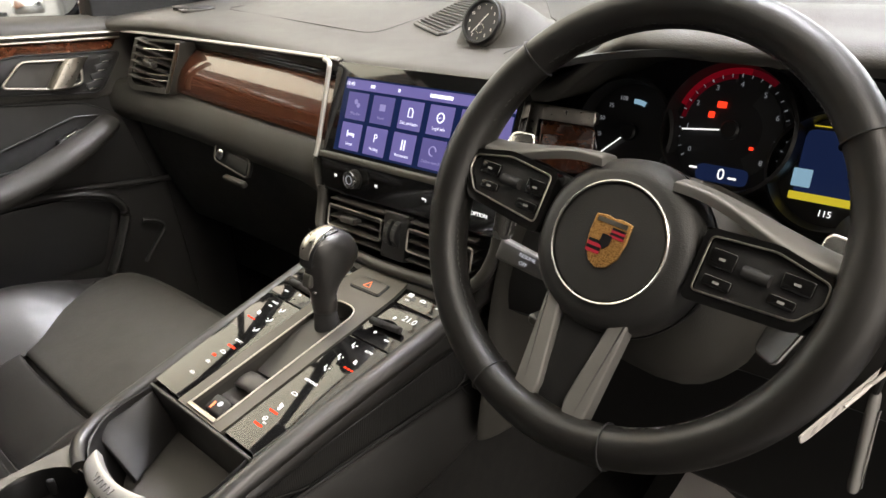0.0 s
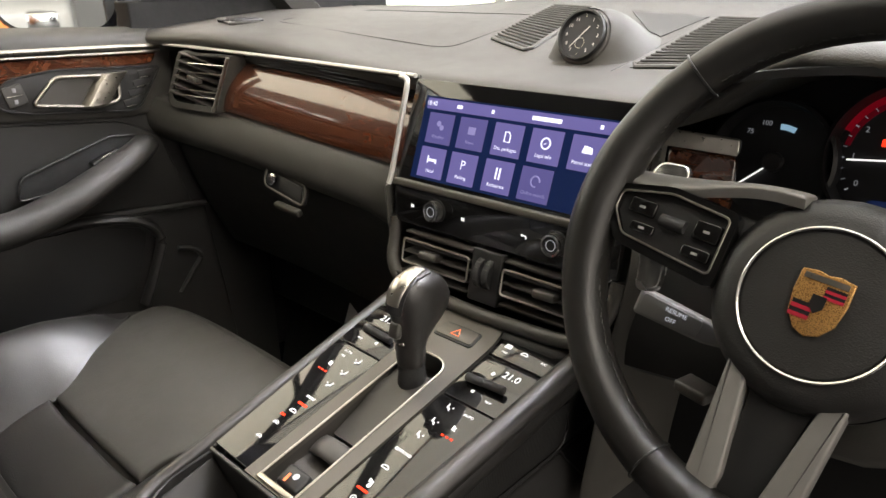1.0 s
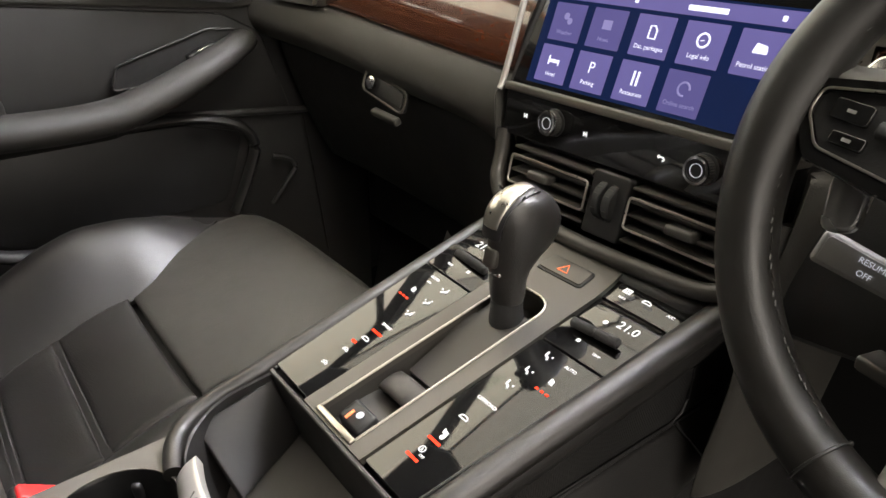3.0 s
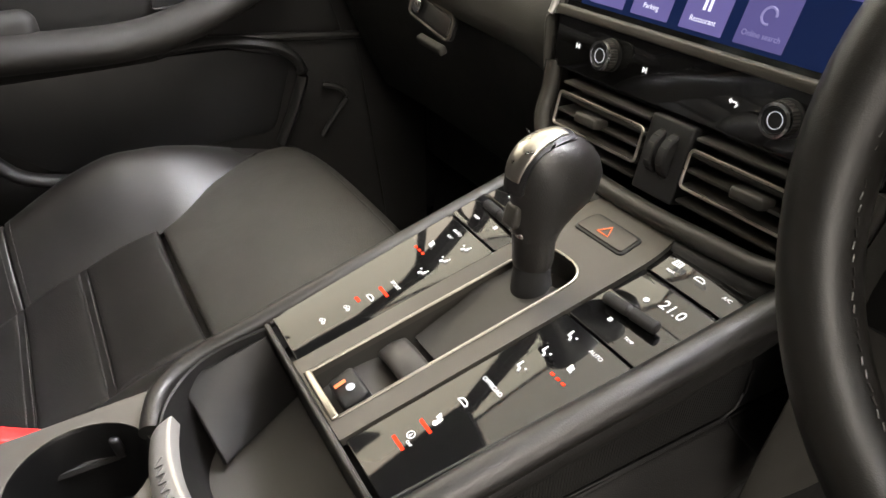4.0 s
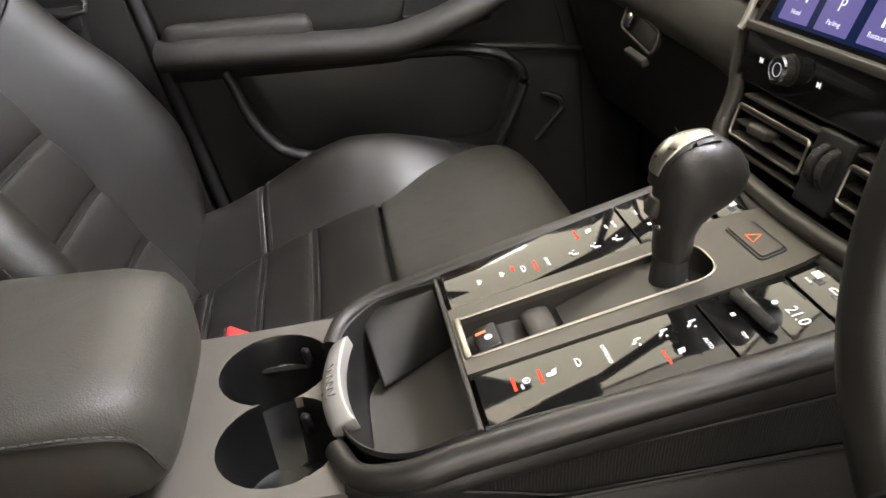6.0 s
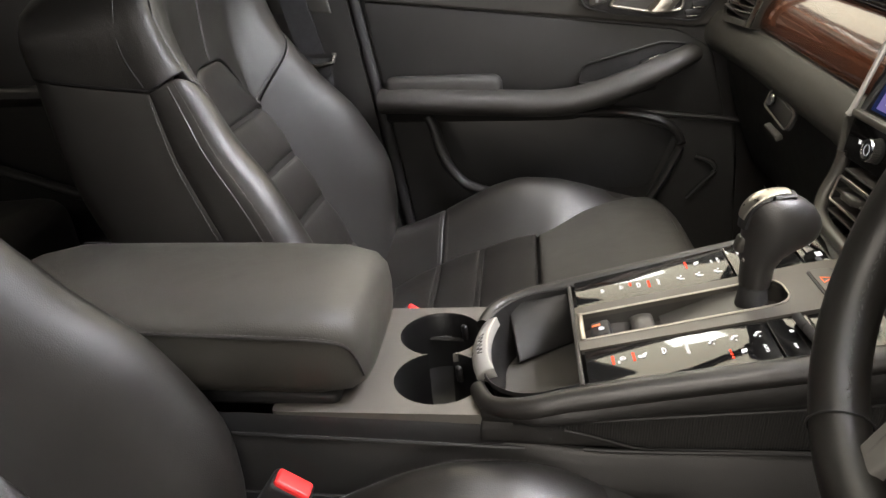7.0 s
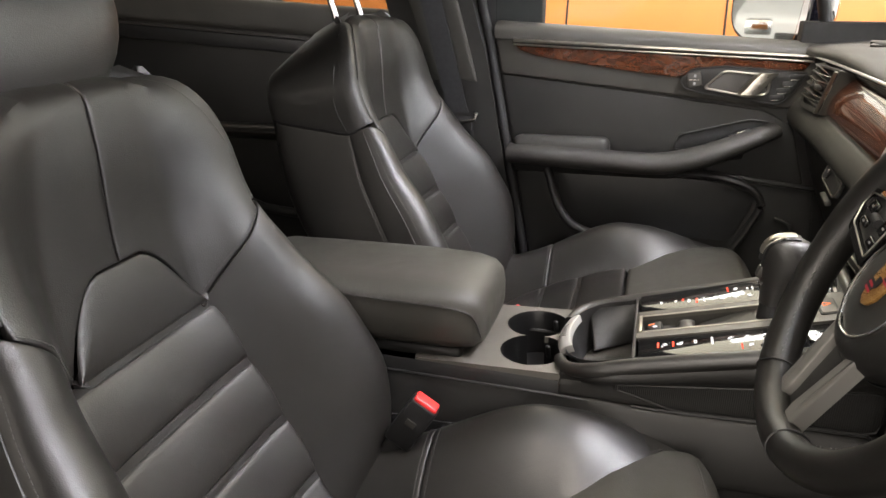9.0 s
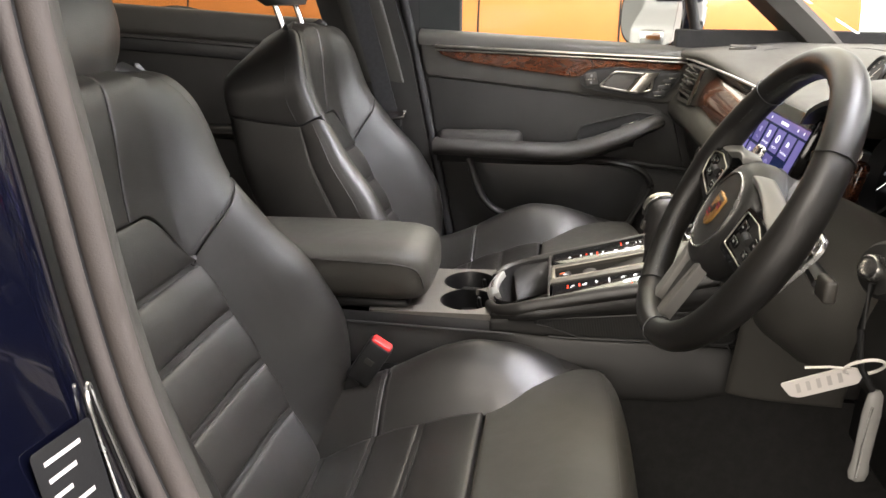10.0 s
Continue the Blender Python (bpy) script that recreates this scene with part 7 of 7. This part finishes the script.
part("grab_pocket_rim", tube([dpt(-0.691, p.x, p.y) for p in rpoly(pocket, 0.008, 4)], 0.0018, 6, loop=True), SOFT_DARK, door)
part("window_switch", box((0.016, 0.045, 0.010), dpt(-0.685, 0.515, 0.914), (20, 0, 0), 0.003), HARD, door, "window switch with a bright edge")
part("switch_edge", box((0.003, 0.018, 0.003), dpt(-0.676, 0.515, 0.919), (20, 0, 0), 0.001), SILVER, door)
# lower door: map pocket with a moulded lip
low_poly = [(0.033, 0.82), (0.68, 0.80), (0.72, 0.42), (0.109, 0.42)]
part("lower_panel", prism(rpoly(low_poly, 0.012, 4), 0.02, DF(-0.706), 0.004), SOFT_DARK, door)
lip = curve_points([dpt(-0.692, 0.112, 0.812), dpt(-0.686, 0.124, 0.785), dpt(-0.680, 0.137, 0.745), dpt(-0.676, 0.156, 0.710), dpt(-0.672, 0.192, 0.680), dpt(-0.668, 0.27, 0.665), dpt(-0.668, 0.42, 0.66)], 40)
part("pocket_lip", tube(lip, 0.012, 12, flat=0.8), SOFT_DARK, door, "moulded map pocket lip")
band_p = curve_points([dpt(-0.690, 0.38, 0.818), dpt(-0.682, 0.46, 0.822), dpt(-0.676, 0.54, 0.806), dpt(-0.674, 0.575, 0.77), dpt(-0.674, 0.56, 0.72), dpt(-0.674, 0.53, 0.66)], 40)
part("pocket_band", tube(band_p, 0.013, 12, flat=0.6), SOFT_DARK, door, "grey moulded band round the pocket")
part("pocket_recess", prism(rpoly([(0.130, 0.812), (0.48, 0.805), (0.570, 0.78), (0.53, 0.67), (0.22, 0.67), (0.150, 0.73)], 0.02, 5), 0.006, DF(-0.702), 0.001), HARD, door)
part("speaker_ridge", tube(curve_points([dpt(-0.690, 0.610, 0.735), dpt(-0.684, 0.637, 0.727), dpt(-0.682, 0.645, 0.710), dpt(-0.682, 0.628, 0.690), dpt(-0.684, 0.600, 0.655)], 20), 0.0045, 8), SOFT_DARK, door)
part("upper_pocket_line", tube([dpt(-0.692, 0.45, 0.826), dpt(-0.690, 0.57, 0.814), dpt(-0.692, 0.69, 0.802)], 0.006, 8), SOFT_DARK, door)
part("window_divider", tube([dpt(-0.745, 0.676, 1.06), dpt(-0.742, 0.655, 1.13), dpt(-0.70, 0.60, 1.32), dpt(-0.655, 0.55, 1.50)], 0.013, 10), HARD, door, "black quarter-light bar")
pane_ob = part("window_pane", sheet(lambda s, t: dpt(-0.755 + 0.13 * t, -0.03 + 0.63 * s + 0.02 * t, 1.10 + 0.40 * t), 4, 4, 0.004), GLASS, door, "clear side glass")
pane_ob.visible_shadow = False

# ---- body shell ----
shell = thing("car_body", "dark blue car body shell with grey headliner", "car body", kind="structure")
part("floor_pan", box((1.50, 3.0, 0.04), (0, -0.05, 0.34), (0, 0, 0), 0.004), CARPET, shell, "black carpeted cabin floor")
part("kick_panel", box((0.05, 0.55, 0.80), (-0.75, 0.90, 0.74), (0, 0, 0), 0.004), CARPET, shell)
part("pillar_filler", box((0.05, 0.30, 1.10), (-0.79, -0.06, 0.92), (0, 0, 0), 0.004), RUBBER, shell)
part("firewall", box((1.50, 0.04, 0.66), (0, 1.20, 0.70), (-4, 0, 0), 0.004), CARPET, shell)
part("toe_board", box((1.44, 0.03, 0.30), (0, 1.10, 0.47), (40, 0, 0), 0.004), CARPET, shell)
roof_z = lambda x, y: 1.548 - 0.05 * (x / 0.56) ** 2 - 0.03 * (y + 0.4) ** 2
part("roof_lining", sheet(lambda s, t: Vector((-0.57 + 1.14 * s, 0.10 + 0.20 * t, roof_z(-0.57 + 1.14 * s, 0.10 + 0.20 * t))), 12, 4, 0.03), HEADLINER, shell, "dark cloth roof lining")
part("roof_lining", sheet(lambda s, t: Vector((-0.57 + 1.14 * s, -1.40 + 0.50 * t, roof_z(-0.57 + 1.14 * s, -1.40 + 0.50 * t))), 12, 4, 0.03), HEADLINER, shell, "dark cloth roof lining")
for sgn in (-1, 1):
    part("roof_lining", sheet(lambda s, t: Vector((sgn * (0.43 + 0.14 * s), -0.90 + 1.00 * t, roof_z(0.43 + 0.14 * s, -0.90 + 1.00 * t))), 4, 10, 0.03), HEADLINER, shell, "dark cloth roof lining")
# out of view, added to keep the roof light off the cabin
part("unseen_blind", sheet(lambda s, t: Vector((-0.44 + 0.88 * s, -0.92 + 1.04 * t, roof_z(-0.44 + 0.88 * s, -0.92 + 1.04 * t) + 0.006)), 8, 12, 0.006), HEADLINER, shell, "unseen cloth roof blind added to shut out the roof light")
part("roof_panel", sheet(lambda s, t: Vector((-0.56 + 1.12 * s, -1.40 + 1.70 * t, roof_z(-0.56 + 1.12 * s, -1.40 + 1.70 * t) + 0.04)), 12, 16, 0.012), BLUE_PAINT, shell, "dark blue roof")
for sgn in (-1, 1):
    part("a_pillar", loft([[Vector((sgn * (x + dx), y + ddy, z)) for dx, ddy in ((0.03, -0.055), (-0.035, -0.030), (-0.04, 0.03), (0.0, 0.06), (0.045, 0.02))] for x, y, z in ((0.745, 1.05, 1.02), (0.730, 0.93, 1.13), (0.690, 0.78, 1.25), (0.635, 0.56, 1.41), (0.575, 0.30, 1.54))]), SOFT, shell, "grey trimmed windscreen pillar")
    part("roof_rail", tube([Vector((sgn * 0.575, 0.32, 1.535)), Vector((sgn * 0.575, -0.3, 1.555)), Vector((sgn * 0.56, -1.3, 1.51))], 0.04, 12), SOFT, shell)
    part("sill", box((0.10, 2.0, 0.16), (sgn * 0.77, -0.1, 0.38), (0, 0, 0), 0.02), BLUE_PAINT, shell)
# passenger's centre pillar and seat belt
part("b_pillar", loft([[Vector((x - 0.03, y + 0.080, z)), Vector((x, y + 0.068, z)), Vector((x + 0.006, y, z)), Vector((x, y - 0.135, z)), Vector((x - 0.05, y - 0.14, z)), Vector((x - 0.06, y + 0.07, z))]
                       for x, y, z in ((-0.705, 0.030, 0.36), (-0.705, -0.042, 0.80), (-0.700, -0.090, 1.05), (-0.67, -0.155, 1.30), (-0.60, -0.20, 1.53))]), SOFT_DARK, shell, "dark trimmed centre pillar")
part("pillar_cover", sheet(lambda s, t: Vector((-0.696 + 0.045 * t, -0.155 + 0.112 * s - 0.075 * t, 1.00 + 0.30 * t)), 6, 8, 0.012, 0.006, 0.004), SOFT, shell, "grey upper pillar cover")
part("door_seal", tube([Vector((-0.712, 0.096, 0.50)), Vector((-0.712, 0.039, 0.80)), Vector((-0.712, -0.020, 1.10)), Vector((-0.69, -0.045, 1.22)), Vector((-0.60, -0.13, 1.50))], 0.011, 10), RUBBER, shell, "black rubber door seal")
belt = thing("seat_belt", "black seat belt webbing on the centre pillar", "seat belt", at=(-0.645, -0.050, 0.93))
part("webbing", sheet(lambda s, t: Vector((-0.004 - 0.05 * s * 0 - 0.012 * (1 - t) + 0.045 * t, -0.004 - 0.048 * s - 0.105 * t, 0.005 + 0.46 * t)), 6, 10, 0.0016, flip=True), BELT, belt)
part("webbing", sheet(lambda s, t: Vector((0.004 - 0.03 * t, 0.012 - 0.048 * s + 0.01 * t, 0.0 - 0.52 * t)), 6, 8, 0.0016, flip=True), BELT, belt)
part("belt_guide", tube([(0.008, 0.020, 0.010), (0.010, 0.018, -0.006), (0.010, -0.010, -0.012), (0.008, -0.040, -0.008)], 0.0045, 8), SILVER, belt, "pale belt guide")
part("belt_tongue", box((0.006, 0.040, 0.022), (0.007, -0.010, -0.020), (0, 0, 0), 0.002), HARD, belt)

# rear doors and rear seat, in the dark behind
rear_door = thing("rear_car_door", "dark rear door with black trim strip", "car door", at=(-0.70, -0.60, 0.36))
part("panel", box((0.06, 0.90, 0.78), (-0.042, -0.12, 0.40), (0, 0, 0), 0.02), SOFT_DARK, rear_door)
part("sill_pad", box((0.07, 0.92, 0.075), (-0.035, -0.12, 0.784), (-3.5, 0, 0), 0.018, 4), SOFT, rear_door, "grey rear window sill")
part("trim_strip", box((0.012, 0.86, 0.034), (0.000, -0.12, 0.722), (-3.5, 0, 0), 0.003), HARD, rear_door, "black trim strip")
part("chrome_strip", box((0.006, 0.86, 0.004), (0.005, -0.12, 0.742), (-3.5, 0, 0), 0.001), SATIN, rear_door)
part("armrest", tube([(0.02, -0.5, 0.50), (0.03, -0.2, 0.50), (0.03, 0.1, 0.505), (0.01, 0.22, 0.53)], 0.028, 12, flat=0.7), LEATHER_SMOOTH, rear_door)
part("pocket_lip", tube([(0.0, -0.40, 0.42), (0.02, -0.2, 0.36), (0.03, 0.0, 0.30), (0.02, 0.2, 0.28)], 0.012, 10), SOFT_DARK, rear_door)
rg = part("window_pane", sheet(lambda s, t: Vector((-0.055 + 0.12 * t, -0.55 + 0.93 * s, 0.775 + 0.36 * t)), 4, 4, 0.004), TINTED, rear_door, "tinted rear side glass")
bench = thing("rear_bench", "black leather rear bench seat", "rear seat", at=(0, -0.85, 0.36))
for x in (-0.36, 0.36):
    part("cushion", box((0.56, 0.50, 0.16), (x, 0.02, 0.22), (5, 0, 0), 0.05, 5), LEATHER_SMOOTH, bench)
    part("backrest", box((0.58, 0.16, 0.62), (x, -0.30, 0.52), (-22, 0, 0), 0.05, 5), LEATHER_SMOOTH, bench)
    part("head_restraint", box((0.25, 0.09, 0.15), (x, -0.44, 0.90), (-15, 0, 0), 0.035, 4), LEATHER_SMOOTH, bench)
part("middle_backrest", box((0.16, 0.14, 0.58), (0, -0.31, 0.52), (-22, 0, 0), 0.03, 4), LEATHER_SMOOTH, bench)
part("base", box((1.30, 0.46, 0.16), (0, 0.0, 0.08), (0, 0, 0), 0.02), CARPET, bench)
part("tailgate", box((1.30, 0.05, 0.80), (0, -1.75, 0.75), (0, 0, 0), 0.02), SOFT_DARK, shell)
part("rear_roof_end", box((1.2, 0.30, 0.06), (0, -1.45, 1.50), (25, 0, 0), 0.02), SOFT_DARK, shell)
part("driver_rear_panel", box((0.06, 1.30, 0.78), (0.76, -0.95, 0.74), (0, 0, 0), 0.02), SOFT_DARK, shell)
part("quarter_panel", box((0.06, 0.75, 0.78), (-0.76, -1.45, 0.74), (0, 0, 0), 0.02), SOFT_DARK, shell)
for sgn in (-1, 1):
    part("c_pillar", box((0.05, 0.45, 0.45), (sgn * 0.68, -1.48, 1.32), (0, sgn * -16, 0), 0.02), SOFT, shell)
wsg = part("windscreen", sheet(lambda s, t: Vector((-0.70 + 1.40 * s + (0.13 - 0.26 * s) * t, 1.16 - 0.84 * t - 0.06 * (2 * s - 1) ** 2, 1.09 + 0.46 * t)), 10, 8, 0.005), GLASS, shell, "clear windscreen")
wsg.visible_shadow = False
part("bonnet", sheet(lambda s, t: Vector((-0.80 + 1.60 * s, 1.20 + 0.95 * t, 1.06 - 0.10 * t - 0.06 * (2 * s - 1) ** 2 - 0.10 * t * t)), 14, 12, 0.03), BLUE_PAINT, shell, "dark blue bonnet")

# driver's door opening: pillar, seals, painted jamb
jamb = thing("door_jamb", "driver's door jamb in dark blue paint with taupe seals", "door jamb")
seal_mid = [(0.764, 0.064, 1.46), (0.774, 0.068, 1.30), (0.780, 0.072, 1.20), (0.780, 0.082, 1.109), (0.780, 0.089, 1.041), (0.780, 0.101, 0.965), (0.780, 0.118, 0.904), (0.780, 0.152, 0.80), (0.780, 0.20, 0.66), (0.778, 0.25, 0.55)]
part("inner_seal", tube(curve_points(seal_mid, 50), 0.0088, 14), SEAL, jamb, "ribbed taupe rubber seal")
part("outer_seal", tube(curve_points([(x + 0.015, y - 0.0062, z) for x, y, z in seal_mid], 50), 0.0058, 12), SEAL, jamb, "ribbed taupe rubber seal")
part("seal_groove", tube(curve_points([(x + 0.007, y - 0.0070, z) for x, y, z in seal_mid], 50), 0.005, 8), RUBBER, jamb)


def seal_y(z):
    return lerp_table([(0.45, 0.29), (0.55, 0.25), (0.66, 0.20), (0.80, 0.152), (0.904, 0.118), (0.965, 0.101), (1.041, 0.089), (1.109, 0.082), (1.20, 0.072), (1.30, 0.068), (1.50, 0.062)], z)


def pillar_trim(s, t):
    z = 1.46 - 0.91 * t
    return Vector((0.774 - 0.050 * s, seal_y(z) + 0.005 - 0.020 * s * s - 0.012 * s, z))


part("pillar_trim", sheet(pillar_trim, 8, 20, 0.02, 0.006, 0.004, flip=True), SOFT, jamb, "grey pillar trim")
part("pillar_core", box((0.09, 0.14, 1.18), (0.735, -0.045, 0.95), (4, 0, 0), 0.02), SOFT_DARK, jamb)


def jamb_face(s, t):
    z = 0.45 + 1.05 * t
    return Vector((0.803 + 0.117 * s, seal_y(z) - 0.016 + 0.020 * smooth(0.0, 0.16, s) - 0.012 * s, z))


part("painted_jamb", sheet(jamb_face, 10, 20, 0.012, flip=True), BLUE_PAINT, jamb, "glossy dark blue jamb")
part("jamb_outer", sheet(lambda s, t: Vector((0.915 + 0.01 * s, jamb_face(1, t).y - 0.30 * s, 0.45 + 1.05 * t)), 6, 12, 0.012), BLUE_PAINT, jamb)
part("jamb_bead", tube(curve_points([jamb_face(a, b) + Vector((0, 0.003, 0)) for a, b in ((0.30, 0.36), (0.25, 0.44), (0.20, 0.505), (0.165, 0.522), (0.145, 0.505), (0.12, 0.44), (0.10, 0.36))], 30), 0.0014, 8), SILVER, jamb, "bright bead on the jamb")
lab = jamb_face(0.42, 0.478)
LBM = frame_at(lab + Vector((0.0, 0.0035, 0)), (-0.99, 0.15, 0), (0, -0.15, 0.99))
part("tyre_label", prism(rpoly([(-0.020, -0.04), (0.020, -0.04), (0.020, 0.032), (-0.020, 0.032)], 0.003, 3), 0.0006, LBM), HARD, jamb, "black sticker with white print")
for k in range(6):
    part("print_bar", prism([(-0.014, 0.022 - 0.010 * k), (0.010 - 0.006 * (k % 3), 0.022 - 0.010 * k), (0.010 - 0.006 * (k % 3), 0.0245 - 0.010 * k), (-0.014, 0.0245 - 0.010 * k)], 0.0003, LBM @ Matrix.Translation((0, 0, 0.0004))), PAPER, jamb)

# wing mirror
wm = thing("wing_mirror", "dark blue passenger wing mirror", "wing mirror", at=(-0.90, 0.582, 1.168))
MM = frame_at((0, 0, 0), (0.83, 0.56, 0), (0, 0, 1)) @ Matrix.Rotation(0, 4, "Z")
oval = [(0.125 * math.copysign(abs(math.cos(a)) ** 0.7, math.cos(a)), 0.084 * math.copysign(abs(math.sin(a)) ** 0.7, math.sin(a))) for a in [6.2832 * k / 36 for k in range(36)]]
part("housing", loft([[MM @ Vector((x * k, y * k, z)) for x, y in oval] for z, k in ((0.004, 1.0), (0.0, 1.04), (-0.04, 1.05), (-0.08, 0.9), (-0.105, 0.6), (-0.11, 0.2))]), BLUE_PAINT, wm)
part("mirror_glass", loft([[MM @ Vector((x * 0.94, y * 0.94, z)) for x, y in oval] for z in (0.004, 0.0065)]), mat("mirror_silver", (0.9, 0.9, 0.9), 0.02, metal=1.0, var=0.01, rvar=0.01), wm, "bright mirror glass")
part("mirror_foot", tube([(0.05, 0.09, -0.05), (0.10, 0.10, -0.075), (0.16, 0.11, -0.10)], 0.022, 10), BLUE_PAINT, wm)

# ---- the hall and the orange car beside ----
hall_floor = tagged(part("floor", box((16, 18, 0.1), (0, 0, -0.05), (0, 0, 0), 0), HALL_FLOOR), "grey polished showroom floor", "floor", kind="structure")
for nm, size, at in (("wall_east", (0.1, 18, 3.7), (7.5, 0, 1.85)), ("wall_south", (15, 0.1, 3.7), (0, -8.5, 1.85))):
    tagged(part(nm, box(size, at, (0, 0, 0), 0), HALL_WALL), "white painted hall wall", "wall", kind="structure")
tagged(part("ceiling", box((15.2, 17.2, 0.1), (0, 0, 3.75), (0, 0, 0), 0), CEILING), "pale hall ceiling", "ceiling", kind="structure")
wf = thing("window_1", "glazed hall front with pale mullions", "window", kind="structure", at=(0, 7.0, 0))
for k in range(8):
    part("mullion", box((0.08, 0.12, 3.7), (-7.2 + 2.06 * k, 0, 1.85), (0, 0, 0), 0.01), HALL_WALL, wf)
ww = thing("window_2", "glazed hall side with pale mullions", "window", kind="structure", at=(-7.5, 0, 0))
for k in range(8):
    part("mullion", box((0.12, 0.08, 3.7), (0, -7.0 + 2.0 * k, 1.85), (0, 0, 0), 0.01), HALL_WALL, ww)
sky_m = glow("overcast_daylight", (1.0, 0.95, 0.87), 3.4)
tagged(part("backdrop", box((0.05, 34, 18), (-13.5, 2, 8.9), (0, 0, 0), 0), sky_m), "bright overcast sky beyond the hall", "backdrop", kind="structure")
tagged(part("backdrop", box((26, 0.05, 18), (-1, 15, 8.9), (0, 0, 0), 0), sky_m), "bright overcast sky beyond the hall", "backdrop", kind="structure")
BARK = mat("dark_bark", (0.05, 0.042, 0.035), 0.9, var=0.3, vscale=20)


def bare_tree(x, y, height, seed):
    rnd = random.Random(seed)
    tree = thing("bare_tree", "leafless dark tree beyond the hall", "tree", group="bare trees", at=(x, y, 0))
    bm = bmesh.new()

    def grow(p, d, ln, r, depth):
        pts = [p]
        for k in range(4):
            d = (d + Vector((rnd.uniform(-0.22, 0.22), rnd.uniform(-0.22, 0.22), rnd.uniform(-0.05, 0.15)))).normalized()
            pts.append(pts[-1] + d * ln / 4)
        tube(pts, lambda f: r * (1 - 0.45 * f), 6, bm=bm)
        if depth:
            for k in range(3):
                q = pts[2 + (k % 3)]
                nd = (d + Vector((rnd.uniform(-0.9, 0.9), rnd.uniform(-0.9, 0.9), rnd.uniform(-0.1, 0.5)))).normalized()
                grow(q, nd, ln * rnd.uniform(0.6, 0.8), r * 0.52, depth - 1)
    grow(Vector((0, 0, -0.1)), Vector((0, 0, 1)), height * 0.4, 0.17, 4)
    part("trunk_and_limbs", bm, BARK, tree)
    return tree


for i, (x, y) in enumerate(((-10.6, -8.2), (-9.8, -6.6), (-10.0, -4.6))):
    bare_tree(x, y, 8.5 + (i % 3), 11 + i)
oc = thing("parked_car", "bright orange parked car alongside", "car", at=(-2.35, -0.2, 0))


def oside(s, t):
    y = -2.2 + 4.0 * s
    z = 0.28 + 1.05 * t
    return Vector((0.10 - 0.10 * abs(2 * t - 1) ** 2.5 + 0.02 * math.sin(math.pi * s), y, z))


part("body_side", sheet(oside, 24, 16, 0.04, flip=False), ORANGE_PAINT, oc, "orange painted body side")
for y in (-1.25, 0.17, 0.80):
    part("door_gap", tube([oside((y + 2.2) / 4.0, 0.08 * k) + Vector((0.002, 0, 0)) for k in range(1, 13)], 0.004, 6), HARD, oc)
part("door_handle", box((0.03, 0.16, 0.03), oside((-0.05 + 2.2) / 4.0, 0.86) + Vector((0.02, 0, 0)), (0, 0, 0), 0.01), ORANGE_PAINT, oc)
part("glasshouse", sheet(lambda s, t: Vector((0.02 - 0.28 * t, -1.7 + 3.0 * s + (0.5 - s) * 0.8 * t, 1.33 + 0.40 * t)), 10, 6, 0.02), DARK_GLASS, oc)
part("roof", box((1.2, 1.9, 0.05), (-0.85, -0.2, 1.74), (0, 0, 0), 0.02), ORANGE_PAINT, oc)
part("body_core", box((1.6, 3.9, 0.9), (-0.85, -0.2, 0.80), (0, 0, 0), 0.1), ORANGE_PAINT, oc)
part("arch_trim", tube([Vector((0.11, -1.30 + 0.42 * math.cos(a), 0.72 + 0.42 * math.sin(a))) for a in [math.pi * k / 20 for k in range(21)]], 0.035, 10), HARD, oc, "black wheel arch trim")
for y in (-1.30, 1.25):
    wl = part("wheel", lathe([(0.10, -0.10), (0.33, -0.10), (0.36, -0.06), (0.36, 0.06), (0.33, 0.10), (0.24, 0.10), (0.22, 0.06), (0, 0.05)], frame_at((0.02, y, 0.36), (0, 1, 0), (0, 0, 1)), 36), TYRE, oc, "black tyre")

# a white van farther back in the hall
van = thing("parked_van", "white parked van with dark windows", "van", at=(-1.9, -6.3, 0))
VAN_WHITE = mat("white_van_paint", (0.75, 0.75, 0.74), 0.25, var=0.04, coat=0.6)
side_v = [(-1.1, 0.35), (0.9, 0.35), (0.95, 0.95), (0.55, 1.15), (0.15, 1.75), (-0.1, 1.9), (-1.1, 1.95)]
part("body", prism(rpoly(side_v, 0.08, 4), 1.7, frame_at((0.85, 0, 0), (0, 1, 0), (0, 0, 1)), 0.06), VAN_WHITE, van)
part("windscreen", sheet(lambda s, t: Vector((-0.72 + 1.44 * s, 0.52 - 0.36 * t, 1.20 + 0.50 * t)) + Vector((0, 0.02, 0.01)), 4, 4, 0.01), DARK_GLASS, van)
part("side_window", prism(rpoly([(-0.45, 1.2), (0.35, 1.2), (0.05, 1.65), (-0.45, 1.7)], 0.04, 3), 0.01, frame_at((0.862, 0, 0), (0, 1, 0), (0, 0, 1))), DARK_GLASS, van)
part("grille", box((0.9, 0.03, 0.16), (0, 0.96, 0.72), (0, 0, 0), 0.01), HARD, van)
for x in (-0.62, 0.62):
    part("headlight", box((0.26, 0.06, 0.16), (x, 0.93, 0.85), (0, 0, 0), 0.03), CHROME, van)
for x in (-0.8, 0.8):
    for y in (-0.7, 0.5):
        part("wheel", lathe([(0, -0.1), (0.30, -0.1), (0.33, -0.06), (0.33, 0.06), (0.30, 0.1), (0, 0.1)], frame_at((x, y, 0.33), (0, 1, 0), (0, 0, 1)), 24), TYRE, van)
